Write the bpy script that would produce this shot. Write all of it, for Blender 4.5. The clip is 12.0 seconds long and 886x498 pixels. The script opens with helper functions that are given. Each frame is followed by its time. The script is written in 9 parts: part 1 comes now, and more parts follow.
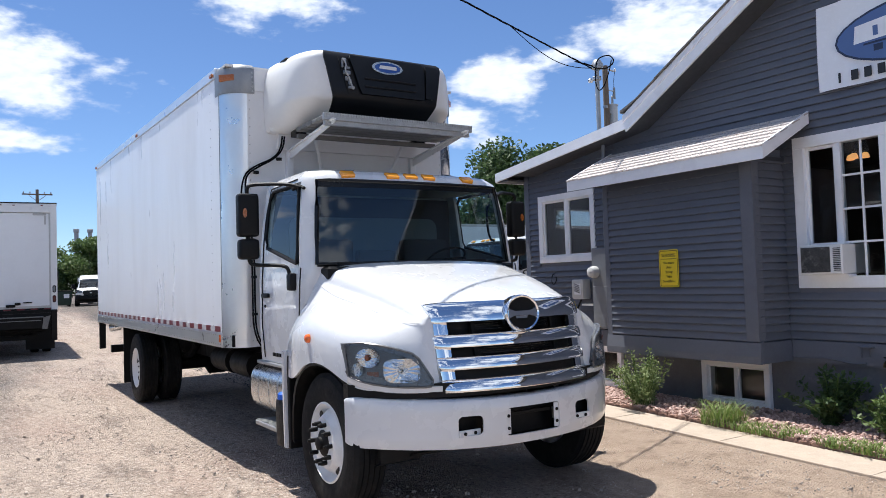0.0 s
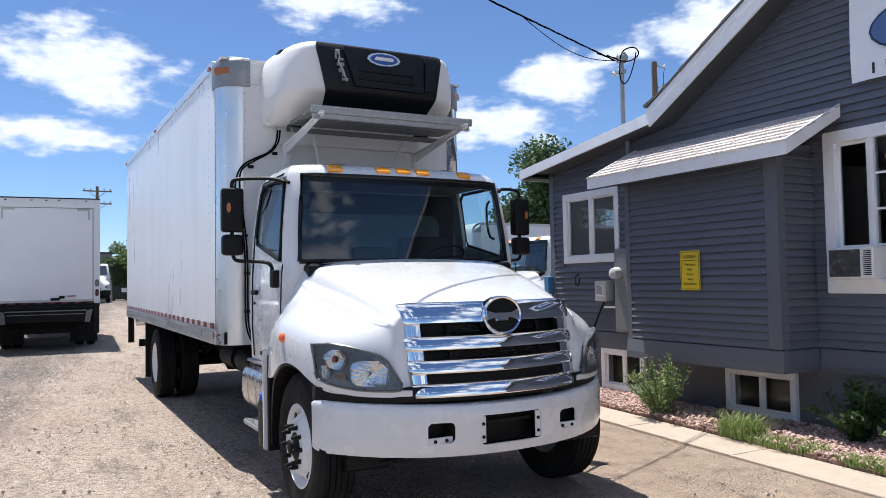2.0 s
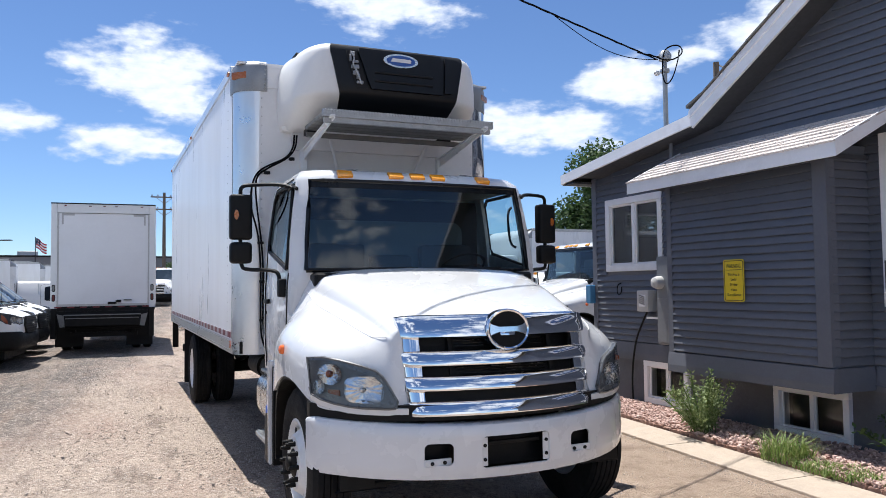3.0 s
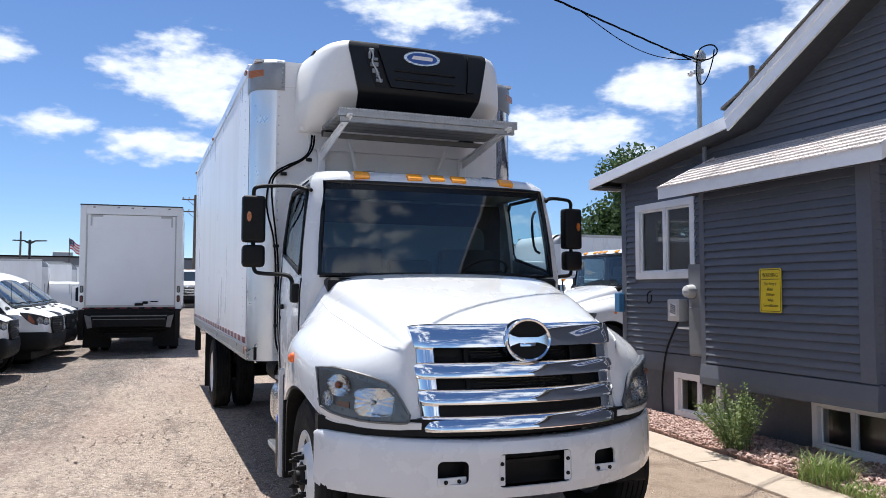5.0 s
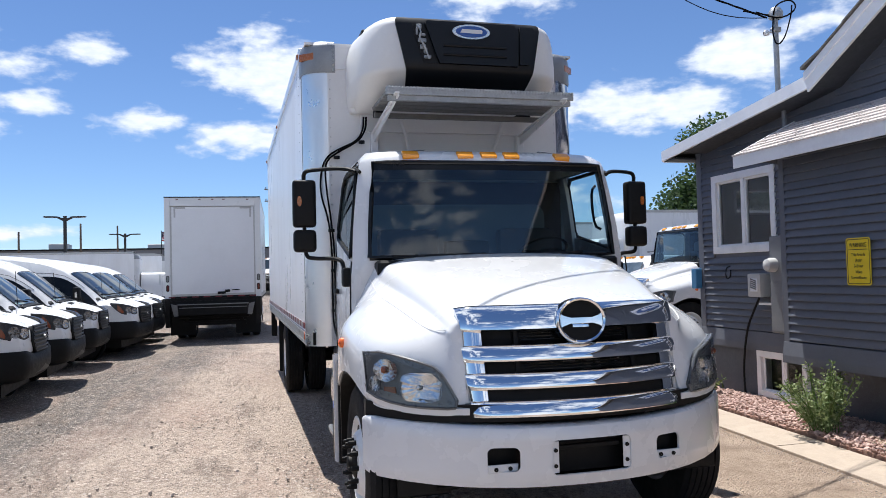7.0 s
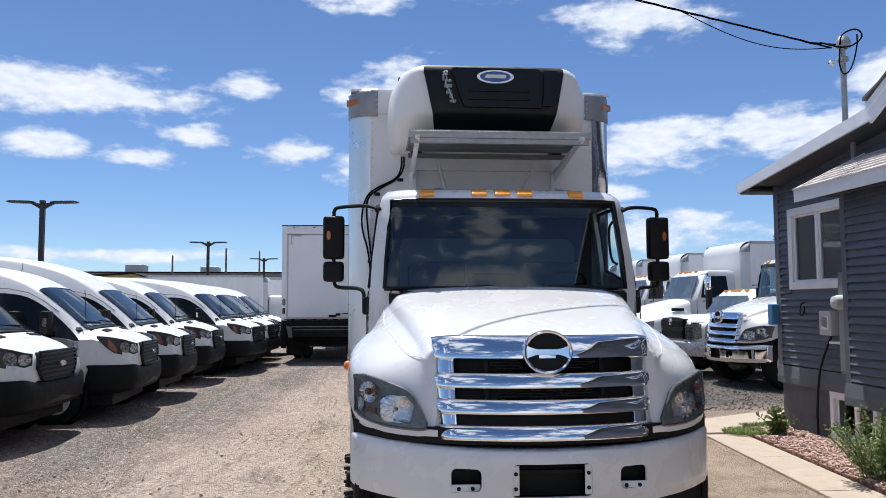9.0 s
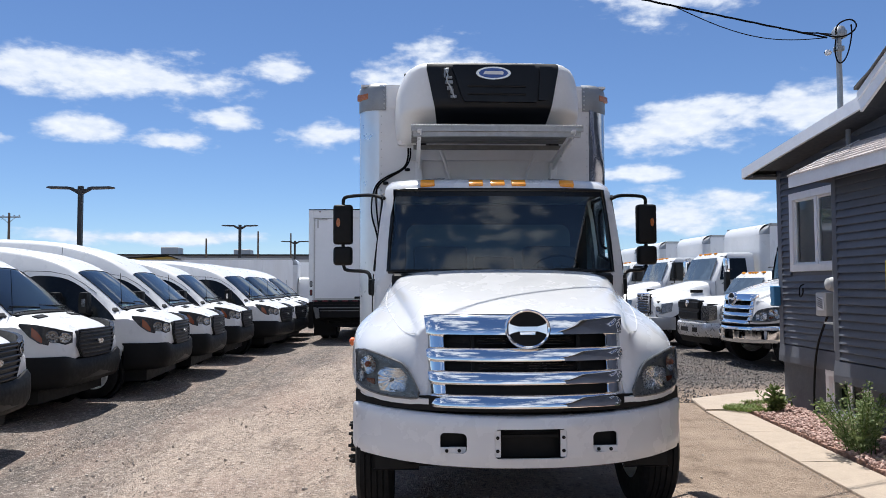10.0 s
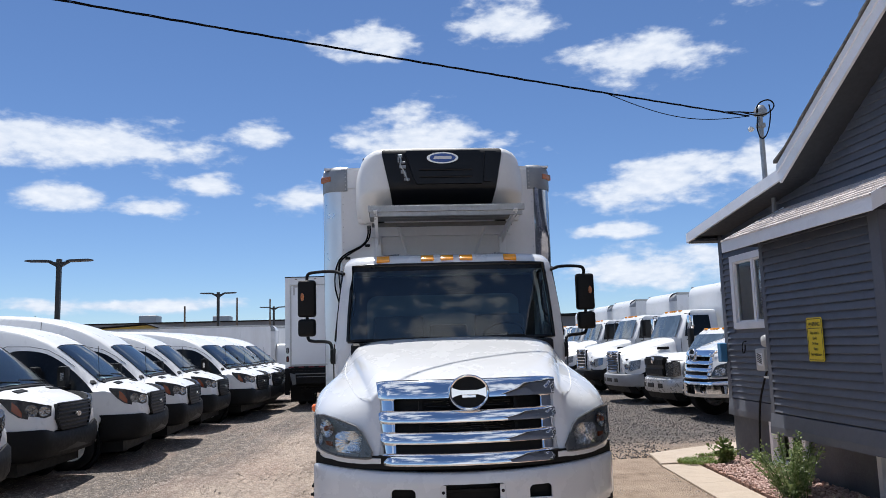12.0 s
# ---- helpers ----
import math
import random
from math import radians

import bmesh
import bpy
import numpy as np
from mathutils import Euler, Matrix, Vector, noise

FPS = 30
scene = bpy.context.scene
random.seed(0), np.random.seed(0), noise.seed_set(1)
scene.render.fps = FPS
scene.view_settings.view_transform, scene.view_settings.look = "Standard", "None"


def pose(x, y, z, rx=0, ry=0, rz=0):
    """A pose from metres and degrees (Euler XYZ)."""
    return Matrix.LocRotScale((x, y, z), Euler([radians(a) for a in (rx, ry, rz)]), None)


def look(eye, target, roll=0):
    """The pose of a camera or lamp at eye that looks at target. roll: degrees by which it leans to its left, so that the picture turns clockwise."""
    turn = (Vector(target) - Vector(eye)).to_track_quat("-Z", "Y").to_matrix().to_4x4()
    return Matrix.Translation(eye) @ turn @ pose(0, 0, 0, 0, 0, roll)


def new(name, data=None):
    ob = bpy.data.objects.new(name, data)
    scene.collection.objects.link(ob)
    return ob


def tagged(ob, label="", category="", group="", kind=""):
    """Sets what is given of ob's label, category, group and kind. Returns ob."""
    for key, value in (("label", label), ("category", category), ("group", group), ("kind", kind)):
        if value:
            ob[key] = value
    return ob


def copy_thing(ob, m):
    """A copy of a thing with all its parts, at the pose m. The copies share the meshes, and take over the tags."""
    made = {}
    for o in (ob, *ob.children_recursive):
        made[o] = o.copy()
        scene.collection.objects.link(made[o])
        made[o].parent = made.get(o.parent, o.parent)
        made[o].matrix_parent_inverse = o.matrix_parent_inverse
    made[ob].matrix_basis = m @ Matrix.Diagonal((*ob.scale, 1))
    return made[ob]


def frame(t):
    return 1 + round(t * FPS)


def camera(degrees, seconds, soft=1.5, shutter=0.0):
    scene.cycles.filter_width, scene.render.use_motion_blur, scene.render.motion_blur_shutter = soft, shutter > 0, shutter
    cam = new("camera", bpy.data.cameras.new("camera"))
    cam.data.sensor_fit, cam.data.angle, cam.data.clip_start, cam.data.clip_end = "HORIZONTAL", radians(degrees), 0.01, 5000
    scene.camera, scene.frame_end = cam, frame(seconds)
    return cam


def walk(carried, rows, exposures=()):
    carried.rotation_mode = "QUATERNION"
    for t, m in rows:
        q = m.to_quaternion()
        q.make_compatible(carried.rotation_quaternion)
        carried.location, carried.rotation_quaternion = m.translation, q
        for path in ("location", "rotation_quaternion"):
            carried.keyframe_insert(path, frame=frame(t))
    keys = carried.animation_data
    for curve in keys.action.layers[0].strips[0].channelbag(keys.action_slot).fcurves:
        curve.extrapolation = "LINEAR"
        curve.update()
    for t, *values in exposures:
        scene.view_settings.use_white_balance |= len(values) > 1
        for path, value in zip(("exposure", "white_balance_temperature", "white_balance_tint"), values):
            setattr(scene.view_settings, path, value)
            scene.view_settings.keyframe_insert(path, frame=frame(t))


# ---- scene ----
cam = camera(60.3, 12.0, soft=0.55)
PATH = [
    (0, (-3.413, -4.361, 1.666), (-2.342, -2.674, 1.746), -1.9),
    (0.5, (-3.311, -4.437, 1.675), (-2.243, -2.749, 1.767), -2.3),
    (1, (-3.113, -4.598, 1.672), (-2.066, -2.896, 1.766), -2.1),
    (1.5, (-2.978, -4.596, 1.664), (-1.972, -2.869, 1.753), -1.7),
    (2, (-2.804, -4.407, 1.651), (-1.859, -2.647, 1.733), -1.1),
    (2.5, (-2.62, -4.31, 1.665), (-1.746, -2.513, 1.747), -0.8),
    (3, (-2.318, -4.33, 1.685), (-1.522, -2.498, 1.783), -0.7),
    (5, (-2.146, -4.116, 1.7), (-1.421, -2.255, 1.811), 0.0),
    (5.5, (-2.112, -4.059, 1.649), (-1.362, -2.206, 1.713), -0.1),
    (6, (-2.07, -4.017, 1.626), (-1.335, -2.157, 1.65), -0.5),
    (6.5, (-2.045, -4.018, 1.662), (-1.38, -2.132, 1.676), -1.2),
    (7, (-1.886, -4.013, 1.689), (-1.363, -2.083, 1.756), -1.5),
    (9, (-1.03, -4.561, 1.701), (-0.855, -2.574, 1.844), -0.2),
    (9.5, (-0.867, -4.79, 1.717), (-0.73, -2.799, 1.845), -0.2),
    (10, (-0.799, -5.078, 1.699), (-0.706, -3.083, 1.795), -0.2),
    (10.5, (-0.651, -5.308, 1.683), (-0.613, -3.308, 1.706), -0.7),
    (11, (-0.535, -5.469, 1.669), (-0.567, -3.47, 1.631), -1.4),
    (11.5, (-0.577, -5.657, 1.738), (-0.518, -3.663, 1.884), -1.6),
    (12, (-0.577, -5.729, 1.752), (-0.433, -3.751, 2.005), -1.7),
]
EXPOSURES = ((0, 0.55), (2.5, 0.53), (5.5, 0.52), (7, 0.48), (9, 0.31), (10.5, 0.30), (12, 0.23))
walk(cam, [(t, look(eye, target, roll)) for t, eye, target, roll in PATH], EXPOSURES)

# ---------------------------------------------------------------- world, sun, exposure
SUN_DIR = Vector((-0.10, 0.335, 1.0)).normalized()
world = bpy.data.worlds.new("sky")
scene.world = world
world.use_nodes = True


def build_sky():
    nt = world.node_tree
    nt.nodes.clear()
    N, L = nt.nodes, nt.links

    def node(kind, **kw):
        n = N.new(kind)
        for k, v in kw.items():
            n.inputs[k].default_value = v
        return n

    def m(op, a, b=None, c=None):
        n = N.new("ShaderNodeMath")
        n.operation = op
        for i, v in enumerate((a, b, c)):
            if v is None:
                continue
            if isinstance(v, (int, float)):
                n.inputs[i].default_value = v
            else:
                L.new(v, n.inputs[i])
        return n.outputs[0]

    sky = N.new("ShaderNodeTexSky")
    sky.sky_type = "NISHITA"
    sky.sun_disc = False
    sky.sun_elevation = math.asin(SUN_DIR.z)
    sky.sun_rotation = math.atan2(SUN_DIR.x, SUN_DIR.y)
    sky.altitude, sky.air_density, sky.dust_density, sky.ozone_density = 1600, 1.0, 0.0, 3.2
    co = N.new("ShaderNodeTexCoord")
    sep = N.new("ShaderNodeSeparateXYZ")
    L.new(co.outputs["Generated"], sep.inputs[0])
    x, y, z = sep.outputs
    az = m("MULTIPLY", m("ARCTAN2", x, y), 57.2958)
    el = m("MULTIPLY", m("ARCSINE", z), 57.2958)
    # fluffy edges: two octaves of noise laid on azimuth and elevation
    comb = N.new("ShaderNodeCombineXYZ")
    L.new(az, comb.inputs[0]), L.new(m("MULTIPLY", el, 2.2), comb.inputs[1])
    n1 = N.new("ShaderNodeTexNoise")
    n1.inputs["Scale"].default_value, n1.inputs["Detail"].default_value, n1.inputs["Roughness"].default_value = 0.20, 6, 0.54
    L.new(comb.outputs[0], n1.inputs["Vector"])
    n2 = N.new("ShaderNodeTexNoise")
    n2.inputs["Scale"].default_value, n2.inputs["Detail"].default_value = 0.9, 6
    L.new(comb.outputs[0], n2.inputs["Vector"])
    CLOUDS = (
        (-21.5, 14.3, 8.5, 1.9), (-9, 15.9, 2.7, 1.0), (-1.3, 22.6, 4.2, 1.3), (9.4, 23.6, 4.2, 1.8),
        (19.6, 20.2, 6, 1.9), (3.6, 14.8, 6.2, 3.0), (-12.9, 12, 2.6, 0.9), (-17, 10.2, 3.4, 0.8),
        (-23, 10.7, 3.2, 1.0), (-6.4, 11.0, 3.2, 1.1), (21, 11.4, 6, 1.9), (16.6, 8.1, 4.5, 0.6),
        (19.5, 5.2, 7.2, 1.6), (-19, 3.4, 7, 0.6), (32, 11.8, 7, 2.0), (1, 10.2, 5.4, 1.3),
        (49.5, 17, 6, 2.6), (42, 16, 3, 1.3), (37, 14.5, 4, 2.2), (30, 24, 5, 1.5), (-30, 9.6, 3, 0.6),
    )
    best = None
    for a, e, w, h in CLOUDS:
        u = m("MULTIPLY", m("SUBTRACT", az, a), 1 / w)
        v = m("MULTIPLY", m("SUBTRACT", el, e), 1 / h)
        d = m("SUBTRACT", 1.0, m("SQRT", m("ADD", m("MULTIPLY", u, u), m("MULTIPLY", v, v))))
        best = d if best is None else m("MAXIMUM", best, d)
    # the rest of the sky, out of these: sparse clouds everywhere else
    far = N.new("ShaderNodeTexNoise")
    far.inputs["Scale"].default_value, far.inputs["Detail"].default_value = 3.4, 6
    L.new(co.outputs["Generated"], far.inputs["Vector"])
    back = m("MULTIPLY", m("SUBTRACT", far.outputs["Fac"], 0.51), 5.0)
    back = m("SUBTRACT", back, m("MULTIPLY", m("GREATER_THAN", m("ADD", y, m("MULTIPLY", z, -0.6)), 0.15), 5.0))
    best = m("MAXIMUM", best, back)
    val = m("ADD", m("MULTIPLY", m("MAXIMUM", best, -1.0), 0.75), m("MULTIPLY", m("SUBTRACT", n1.outputs["Fac"], 0.5), 2.1))
    val = m("ADD", val, m("MULTIPLY", m("SUBTRACT", n2.outputs["Fac"], 0.5), 0.5))
    ramp = N.new("ShaderNodeMapRange")
    ramp.interpolation_type = "SMOOTHSTEP"
    ramp.inputs["From Min"].default_value, ramp.inputs["From Max"].default_value = -0.09, 0.44
    L.new(val, ramp.inputs["Value"])
    up = m("GREATER_THAN", z, 0.0)
    fac = m("MULTIPLY", m("MULTIPLY", ramp.outputs[0], up), 0.93)
    mix = N.new("ShaderNodeMix")
    mix.data_type = "RGBA"
    gain = N.new("ShaderNodeMix")
    gain.data_type, gain.blend_type = "RGBA", "MULTIPLY"
    gain.inputs["Factor"].default_value = 1.0
    L.new(sky.outputs[0], gain.inputs[6])
    gain.inputs[7].default_value = (0.86, 0.985, 1.17, 1)
    L.new(fac, mix.inputs["Factor"])
    L.new(gain.outputs[2], mix.inputs[6])
    # thicker parts whiter, thin parts and bellies a little greyer
    tone = N.new("ShaderNodeMix")
    tone.data_type = "RGBA"
    tone.inputs[6].default_value, tone.inputs[7].default_value = (*CLOUD_THIN, 1), (*CLOUD, 1)
    L.new(m("MULTIPLY", m("ADD", val, m("MULTIPLY", m("SUBTRACT", n2.outputs["Fac"], 0.5), 2.0)), 0.9), tone.inputs["Factor"])
    L.new(tone.outputs[2], mix.inputs[7])
    bg = N.new("ShaderNodeBackground")
    bg.inputs["Strength"].default_value = SKY
    out = N.new("ShaderNodeOutputWorld")
    L.new(mix.outputs[2], bg.inputs["Color"])
    L.new(bg.outputs[0], out.inputs[0])


SKY = 0.083
CLOUD, CLOUD_THIN = (9.6, 10.0, 10.7), (7.4, 8.2, 9.6)
build_sky()
sun = new("sun", bpy.data.lights.new("sun", "SUN"))
sun.data.energy, sun.data.angle, sun.data.color = 5.0, radians(0.53), (1.0, 0.98, 0.95)
sun.matrix_world = look(SUN_DIR * 60, (0, 0, 0))

# ---------------------------------------------------------------- materials


def mat(name, color, rough=0.5, metal=0.0, vary=0.0, scale=8.0, bump=0.0, bump_scale=60.0, dirt=None, dirt_amount=0.5, coat=0.0, random_tint=0.0, spec=0.5, dirt_scale=1.4, stretch=(1, 1, 1)):
    """A surface with grain (small scale), blotches (large scale), relief, and an optional dirt colour."""
    ma = bpy.data.materials.new(name)
    ma.use_nodes = True
    nt = ma.node_tree
    N, L = nt.nodes, nt.links
    b = N["Principled BSDF"]
    b.inputs["Base Color"].default_value = (*color, 1)
    b.inputs["Roughness"].default_value, b.inputs["Metallic"].default_value = rough, metal
    b.inputs["Specular IOR Level"].default_value = spec
    b.inputs["Coat Weight"].default_value = coat
    b.inputs["Coat Roughness"].default_value = 0.04
    if not (vary or bump or dirt or random_tint):
        return ma
    co = N.new("ShaderNodeTexCoord")
    mp = N.new("ShaderNodeMapping")
    mp.inputs["Scale"].default_value = stretch
    L.new(co.outputs["Object"], mp.inputs[0])
    col = None

    def noise_at(sc, det=6):
        n = N.new("ShaderNodeTexNoise")
        n.inputs["Scale"].default_value, n.inputs["Detail"].default_value, n.inputs["Roughness"].default_value = sc, det, 0.6
        L.new(mp.outputs[0], n.inputs["Vector"])
        return n

    def mixer(a, bcol, facsock, blend="MIX"):
        x = N.new("ShaderNodeMix")
        x.data_type, x.blend_type = "RGBA", blend
        L.new(facsock, x.inputs["Factor"])
        if a is None:
            x.inputs[6].default_value = (*color, 1)
        else:
            L.new(a, x.inputs[6])
        x.inputs[7].default_value = (*bcol, 1)
        return x.outputs[2]

    def rng(sock, a, bb, c, d):
        r = N.new("ShaderNodeMapRange")
        for k, v in zip(("From Min", "From Max", "To Min", "To Max"), (a, bb, c, d)):
            r.inputs[k].default_value = v
        L.new(sock, r.inputs["Value"])
        return r.outputs[0]

    if vary:
        n = noise_at(scale)
        col = mixer(col, tuple(c * (1 - vary) for c in color), rng(n.outputs["Fac"], 0.35, 0.65, 0, 1))
        n = noise_at(scale * 9, 3)
        col = mixer(col, tuple(min(1, c * (1 + vary)) for c in color), rng(n.outputs["Fac"], 0.5, 0.75, 0, 0.7))
    if dirt:
        n = noise_at(dirt_scale, 8)
        f = rng(n.outputs["Fac"], 0.5, 0.72, 0, dirt_amount)
        col = mixer(col, dirt, f)
    if random_tint:
        oi = N.new("ShaderNodeObjectInfo")
        col = mixer(col, tuple(c * (1 - random_tint) for c in color), oi.outputs["Random"])
    if col is not None:
        L.new(col, b.inputs["Base Color"])
    if vary:
        n = noise_at(scale * 2.3, 4)
        L.new(rng(n.outputs["Fac"], 0.3, 0.7, max(0, rough - 0.08), min(1, rough + 0.1)), b.inputs["Roughness"])
    if bump:
        n = noise_at(bump_scale, 5)
        bp = N.new("ShaderNodeBump")
        bp.inputs["Strength"].default_value = bump
        bp.inputs["Distance"].default_value = 0.02
        L.new(n.outputs["Fac"], bp.inputs["Height"])
        L.new(bp.outputs[0], b.inputs["Normal"])
    return ma


def glass_mat(name, tint=(0.75, 0.82, 0.82), rough=0.0, ior=1.6):
    """Tinted window glass: clear tinted pass-through with true mirror gloss over it."""
    ma = bpy.data.materials.new(name)
    ma.use_nodes = True
    N, L = ma.node_tree.nodes, ma.node_tree.links
    N.clear()
    tr = N.new("ShaderNodeBsdfTransparent")
    tr.inputs[0].default_value = (*tint, 1)
    gl = N.new("ShaderNodeBsdfGlossy")
    gl.inputs["Roughness"].default_value = rough
    fr = N.new("ShaderNodeFresnel")
    fr.inputs["IOR"].default_value = ior
    mx = N.new("ShaderNodeMixShader")
    out = N.new("ShaderNodeOutputMaterial")
    L.new(fr.outputs[0], mx.inputs[0]), L.new(tr.outputs[0], mx.inputs[1]), L.new(gl.outputs[0], mx.inputs[2])
    L.new(mx.outputs[0], out.inputs[0])
    return ma


def glow_mat(name, color, strength):
    ma = bpy.data.materials.new(name)
    ma.use_nodes = True
    b = ma.node_tree.nodes["Principled BSDF"]
    b.inputs["Base Color"].default_value = (*color, 1)
    b.inputs["Emission Color"].default_value = (*color, 1)
    b.inputs["Emission Strength"].default_value = strength
    return ma


M_WHITE = mat("white_paint", (0.69, 0.695, 0.70), 0.32, vary=0.03, scale=2.0, coat=0.2)
M_CABWHITE = mat("cab_white_paint", (0.70, 0.705, 0.71), 0.25, vary=0.02, scale=1.5, coat=0.8)
M_BOXSKIN = mat("box_skin", (0.88, 0.885, 0.89), 0.32, spec=0.8, vary=0.03, scale=1.2, dirt=(0.62, 0.60, 0.57), dirt_amount=0.3, bump=0.02, bump_scale=3.0, stretch=(1, 1, 0.25))
M_PLASTICWHITE = mat("white_plastic", (0.80, 0.80, 0.785), 0.42, vary=0.03, scale=3.0)
M_CHROME = mat("chrome", (0.86, 0.87, 0.88), 0.05, 1.0)
M_STEEL = mat("brushed_steel", (0.62, 0.63, 0.64), 0.26, 1.0, vary=0.08, scale=10, stretch=(1, 8, 1))
M_ALU = mat("aluminium", (0.78, 0.785, 0.79), 0.33, 1.0, vary=0.02, scale=2)
M_ALUDENT = mat("dented_aluminium", (0.50, 0.51, 0.53), 0.12, 1.0, vary=0.08, scale=4, bump=0.25, bump_scale=4)
M_ALUDULL = mat("dull_aluminium", (0.50, 0.50, 0.49), 0.48, 0.8, vary=0.12, scale=12, bump=0.1)
M_GALV = mat("galvanised_steel", (0.46, 0.47, 0.47), 0.5, 0.85, vary=0.2, scale=14, bump=0.2, bump_scale=120)
M_CAST = mat("grey_casting", (0.30, 0.31, 0.32), 0.45, 0.6, vary=0.1, scale=9)
M_BLACK = mat("black_plastic", (0.006, 0.0062, 0.0065), 0.5, vary=0.2, scale=10, bump=0.08, bump_scale=200, spec=0.22)
M_BLACKGLOSS = mat("black_gloss", (0.007, 0.0075, 0.008), 0.22, spec=0.3, vary=0.1, scale=4)
M_CHASSIS = mat("chassis_black", (0.007, 0.0068, 0.0066), 0.6, vary=0.3, scale=6, dirt=(0.02, 0.018, 0.015), dirt_amount=0.35, dirt_scale=5, spec=0.22)
M_RUBBER = mat("tyre_rubber", (0.012, 0.0118, 0.0118), 0.8, spec=0.2, vary=0.25, scale=9, dirt=(0.06, 0.052, 0.044), dirt_amount=0.3, dirt_scale=4, bump=0.15, bump_scale=90)
M_RIM = mat("white_wheel_paint", (0.78, 0.78, 0.77), 0.35, vary=0.05, scale=8, dirt=(0.5, 0.46, 0.4), dirt_amount=0.3, dirt_scale=6)
M_AMBER = mat("amber_lens", (0.95, 0.36, 0.02), 0.2, coat=0.5, vary=0.12, scale=40)
M_ORANGE = mat("orange_lens", (0.85, 0.16, 0.03), 0.2, coat=0.5)
M_RED = mat("red_tape", (0.17, 0.012, 0.02), 0.35, random_tint=0.25)
M_TAPEWHITE = mat("white_tape", (0.55, 0.53, 0.53), 0.35, random_tint=0.1)
M_INTERIOR = mat("cab_interior", (0.035, 0.035, 0.038), 0.8, vary=0.1, scale=8)
M_SEAT = mat("seat_fabric", (0.07, 0.07, 0.073), 0.9, vary=0.1, scale=20, bump=0.2)
M_GLASS = glass_mat("windscreen_glass", (0.50, 0.66, 0.70), ior=1.85)
M_SIDEGLASS = glass_mat("door_glass", (0.52, 0.62, 0.64))
M_CLEAR = glass_mat("clear_lens", (0.95, 0.96, 0.96), ior=1.3)
# opaque; the grey-blue and its pale blotches put sky reflection into the colour
M_SKYGLASS = mat("sky_painted_glass", (0.06, 0.08, 0.097), 0.012, dirt=(0.16, 0.195, 0.22), dirt_amount=0.7, dirt_scale=1.5, spec=0.7)
M_BLUEBADGE = mat("badge_blue", (0.03, 0.09, 0.33), 0.25)
M_LETTER = mat("badge_letter", (0.7, 0.72, 0.74), 0.3)
M_BLUECAP = mat("blue_cap", (0.02, 0.12, 0.55), 0.4)
M_SLATE = mat("slate_paint", (0.126, 0.137, 0.165), 0.55, vary=0.10, scale=3, dirt=(0.13, 0.135, 0.15), dirt_amount=0.25, dirt_scale=2.0, bump=0.08, bump_scale=70, random_tint=0.10)
M_SLATETRIM = mat("slate_trim", (0.124, 0.134, 0.161), 0.55, vary=0.08, scale=4, bump=0.05)
M_STUCCO = mat("foundation_paint", (0.118, 0.125, 0.145), 0.75, vary=0.15, scale=3, dirt=(0.14, 0.135, 0.13), dirt_amount=0.4, bump=0.25, bump_scale=40)
M_TRIMWHITE = mat("white_trim", (0.90, 0.905, 0.92), 0.45, vary=0.03, scale=4, dirt=(0.62, 0.61, 0.61), dirt_amount=0.3, dirt_scale=3, bump=0.08)
M_SHINGLE = mat("light_shingle", (0.58, 0.52, 0.49), 0.9, vary=0.12, scale=20, random_tint=0.14, bump=0.4, bump_scale=220)
M_SHINGLEDARK = mat("dark_shingle", (0.16, 0.155, 0.15), 0.9, vary=0.18, scale=18, random_tint=0.2, bump=0.4, bump_scale=220)
# darker than the wall paint: shade under the eaves is put into the colour
M_SOFFITSHADE = mat("soffit", (0.05, 0.054, 0.062), 0.7, vary=0.1)
# unlit rooms and the window-lit one: their light level is put into the colour
M_ROOMSHADE = mat("room_shade", (0.10, 0.095, 0.09), 0.9, vary=0.1, scale=1)
M_ROOMLIT = mat("room_lit", (0.44, 0.43, 0.41), 0.9, vary=0.08, scale=1.5)
M_YELLOW = mat("warning_yellow", (0.78, 0.58, 0.02), 0.4, vary=0.04, scale=9)
M_INK = mat("black_ink", (0.02, 0.02, 0.02), 0.5)
M_SIGNWHITE = mat("sign_white", (0.86, 0.87, 0.89), 0.45, vary=0.04, scale=3)
M_SIGNBLUE = mat("sign_blue", (0.085, 0.15, 0.33), 0.45, vary=0.05)
M_NAVY = mat("sign_navy", (0.02, 0.03, 0.07), 0.45)
M_GREYBOX = mat("grey_meter_paint", (0.22, 0.23, 0.245), 0.5, 0.2, vary=0.08, scale=10)
M_GREYLIGHT = mat("light_grey_box", (0.55, 0.55, 0.54), 0.5, vary=0.05)
M_BLUEBOX = mat("blue_box", (0.06, 0.22, 0.42), 0.45, vary=0.05)
M_CONCRETE = mat("tan_concrete", (0.44, 0.36, 0.285), 0.85, vary=0.14, scale=5, dirt=(0.42, 0.345, 0.27), dirt_amount=0.8, dirt_scale=1.6, bump=0.2, bump_scale=80)
M_EDGING = mat("red_edging", (0.38, 0.235, 0.185), 0.85, vary=0.2, scale=14, bump=0.2, random_tint=0.2)
M_WOOD = mat("weathered_pole", (0.16, 0.125, 0.095), 0.85, vary=0.2, scale=6, stretch=(1, 1, 0.1), bump=0.3)
M_LAMPBLACK = mat("dark_bronze", (0.022, 0.02, 0.02), 0.45, vary=0.1)
M_WIRE = mat("wire_black", (0.008, 0.008, 0.0085), 0.85, spec=0.05)
M_FARGREY = mat("far_grey_wall", (0.20, 0.205, 0.22), 0.8, vary=0.08, scale=0.4)
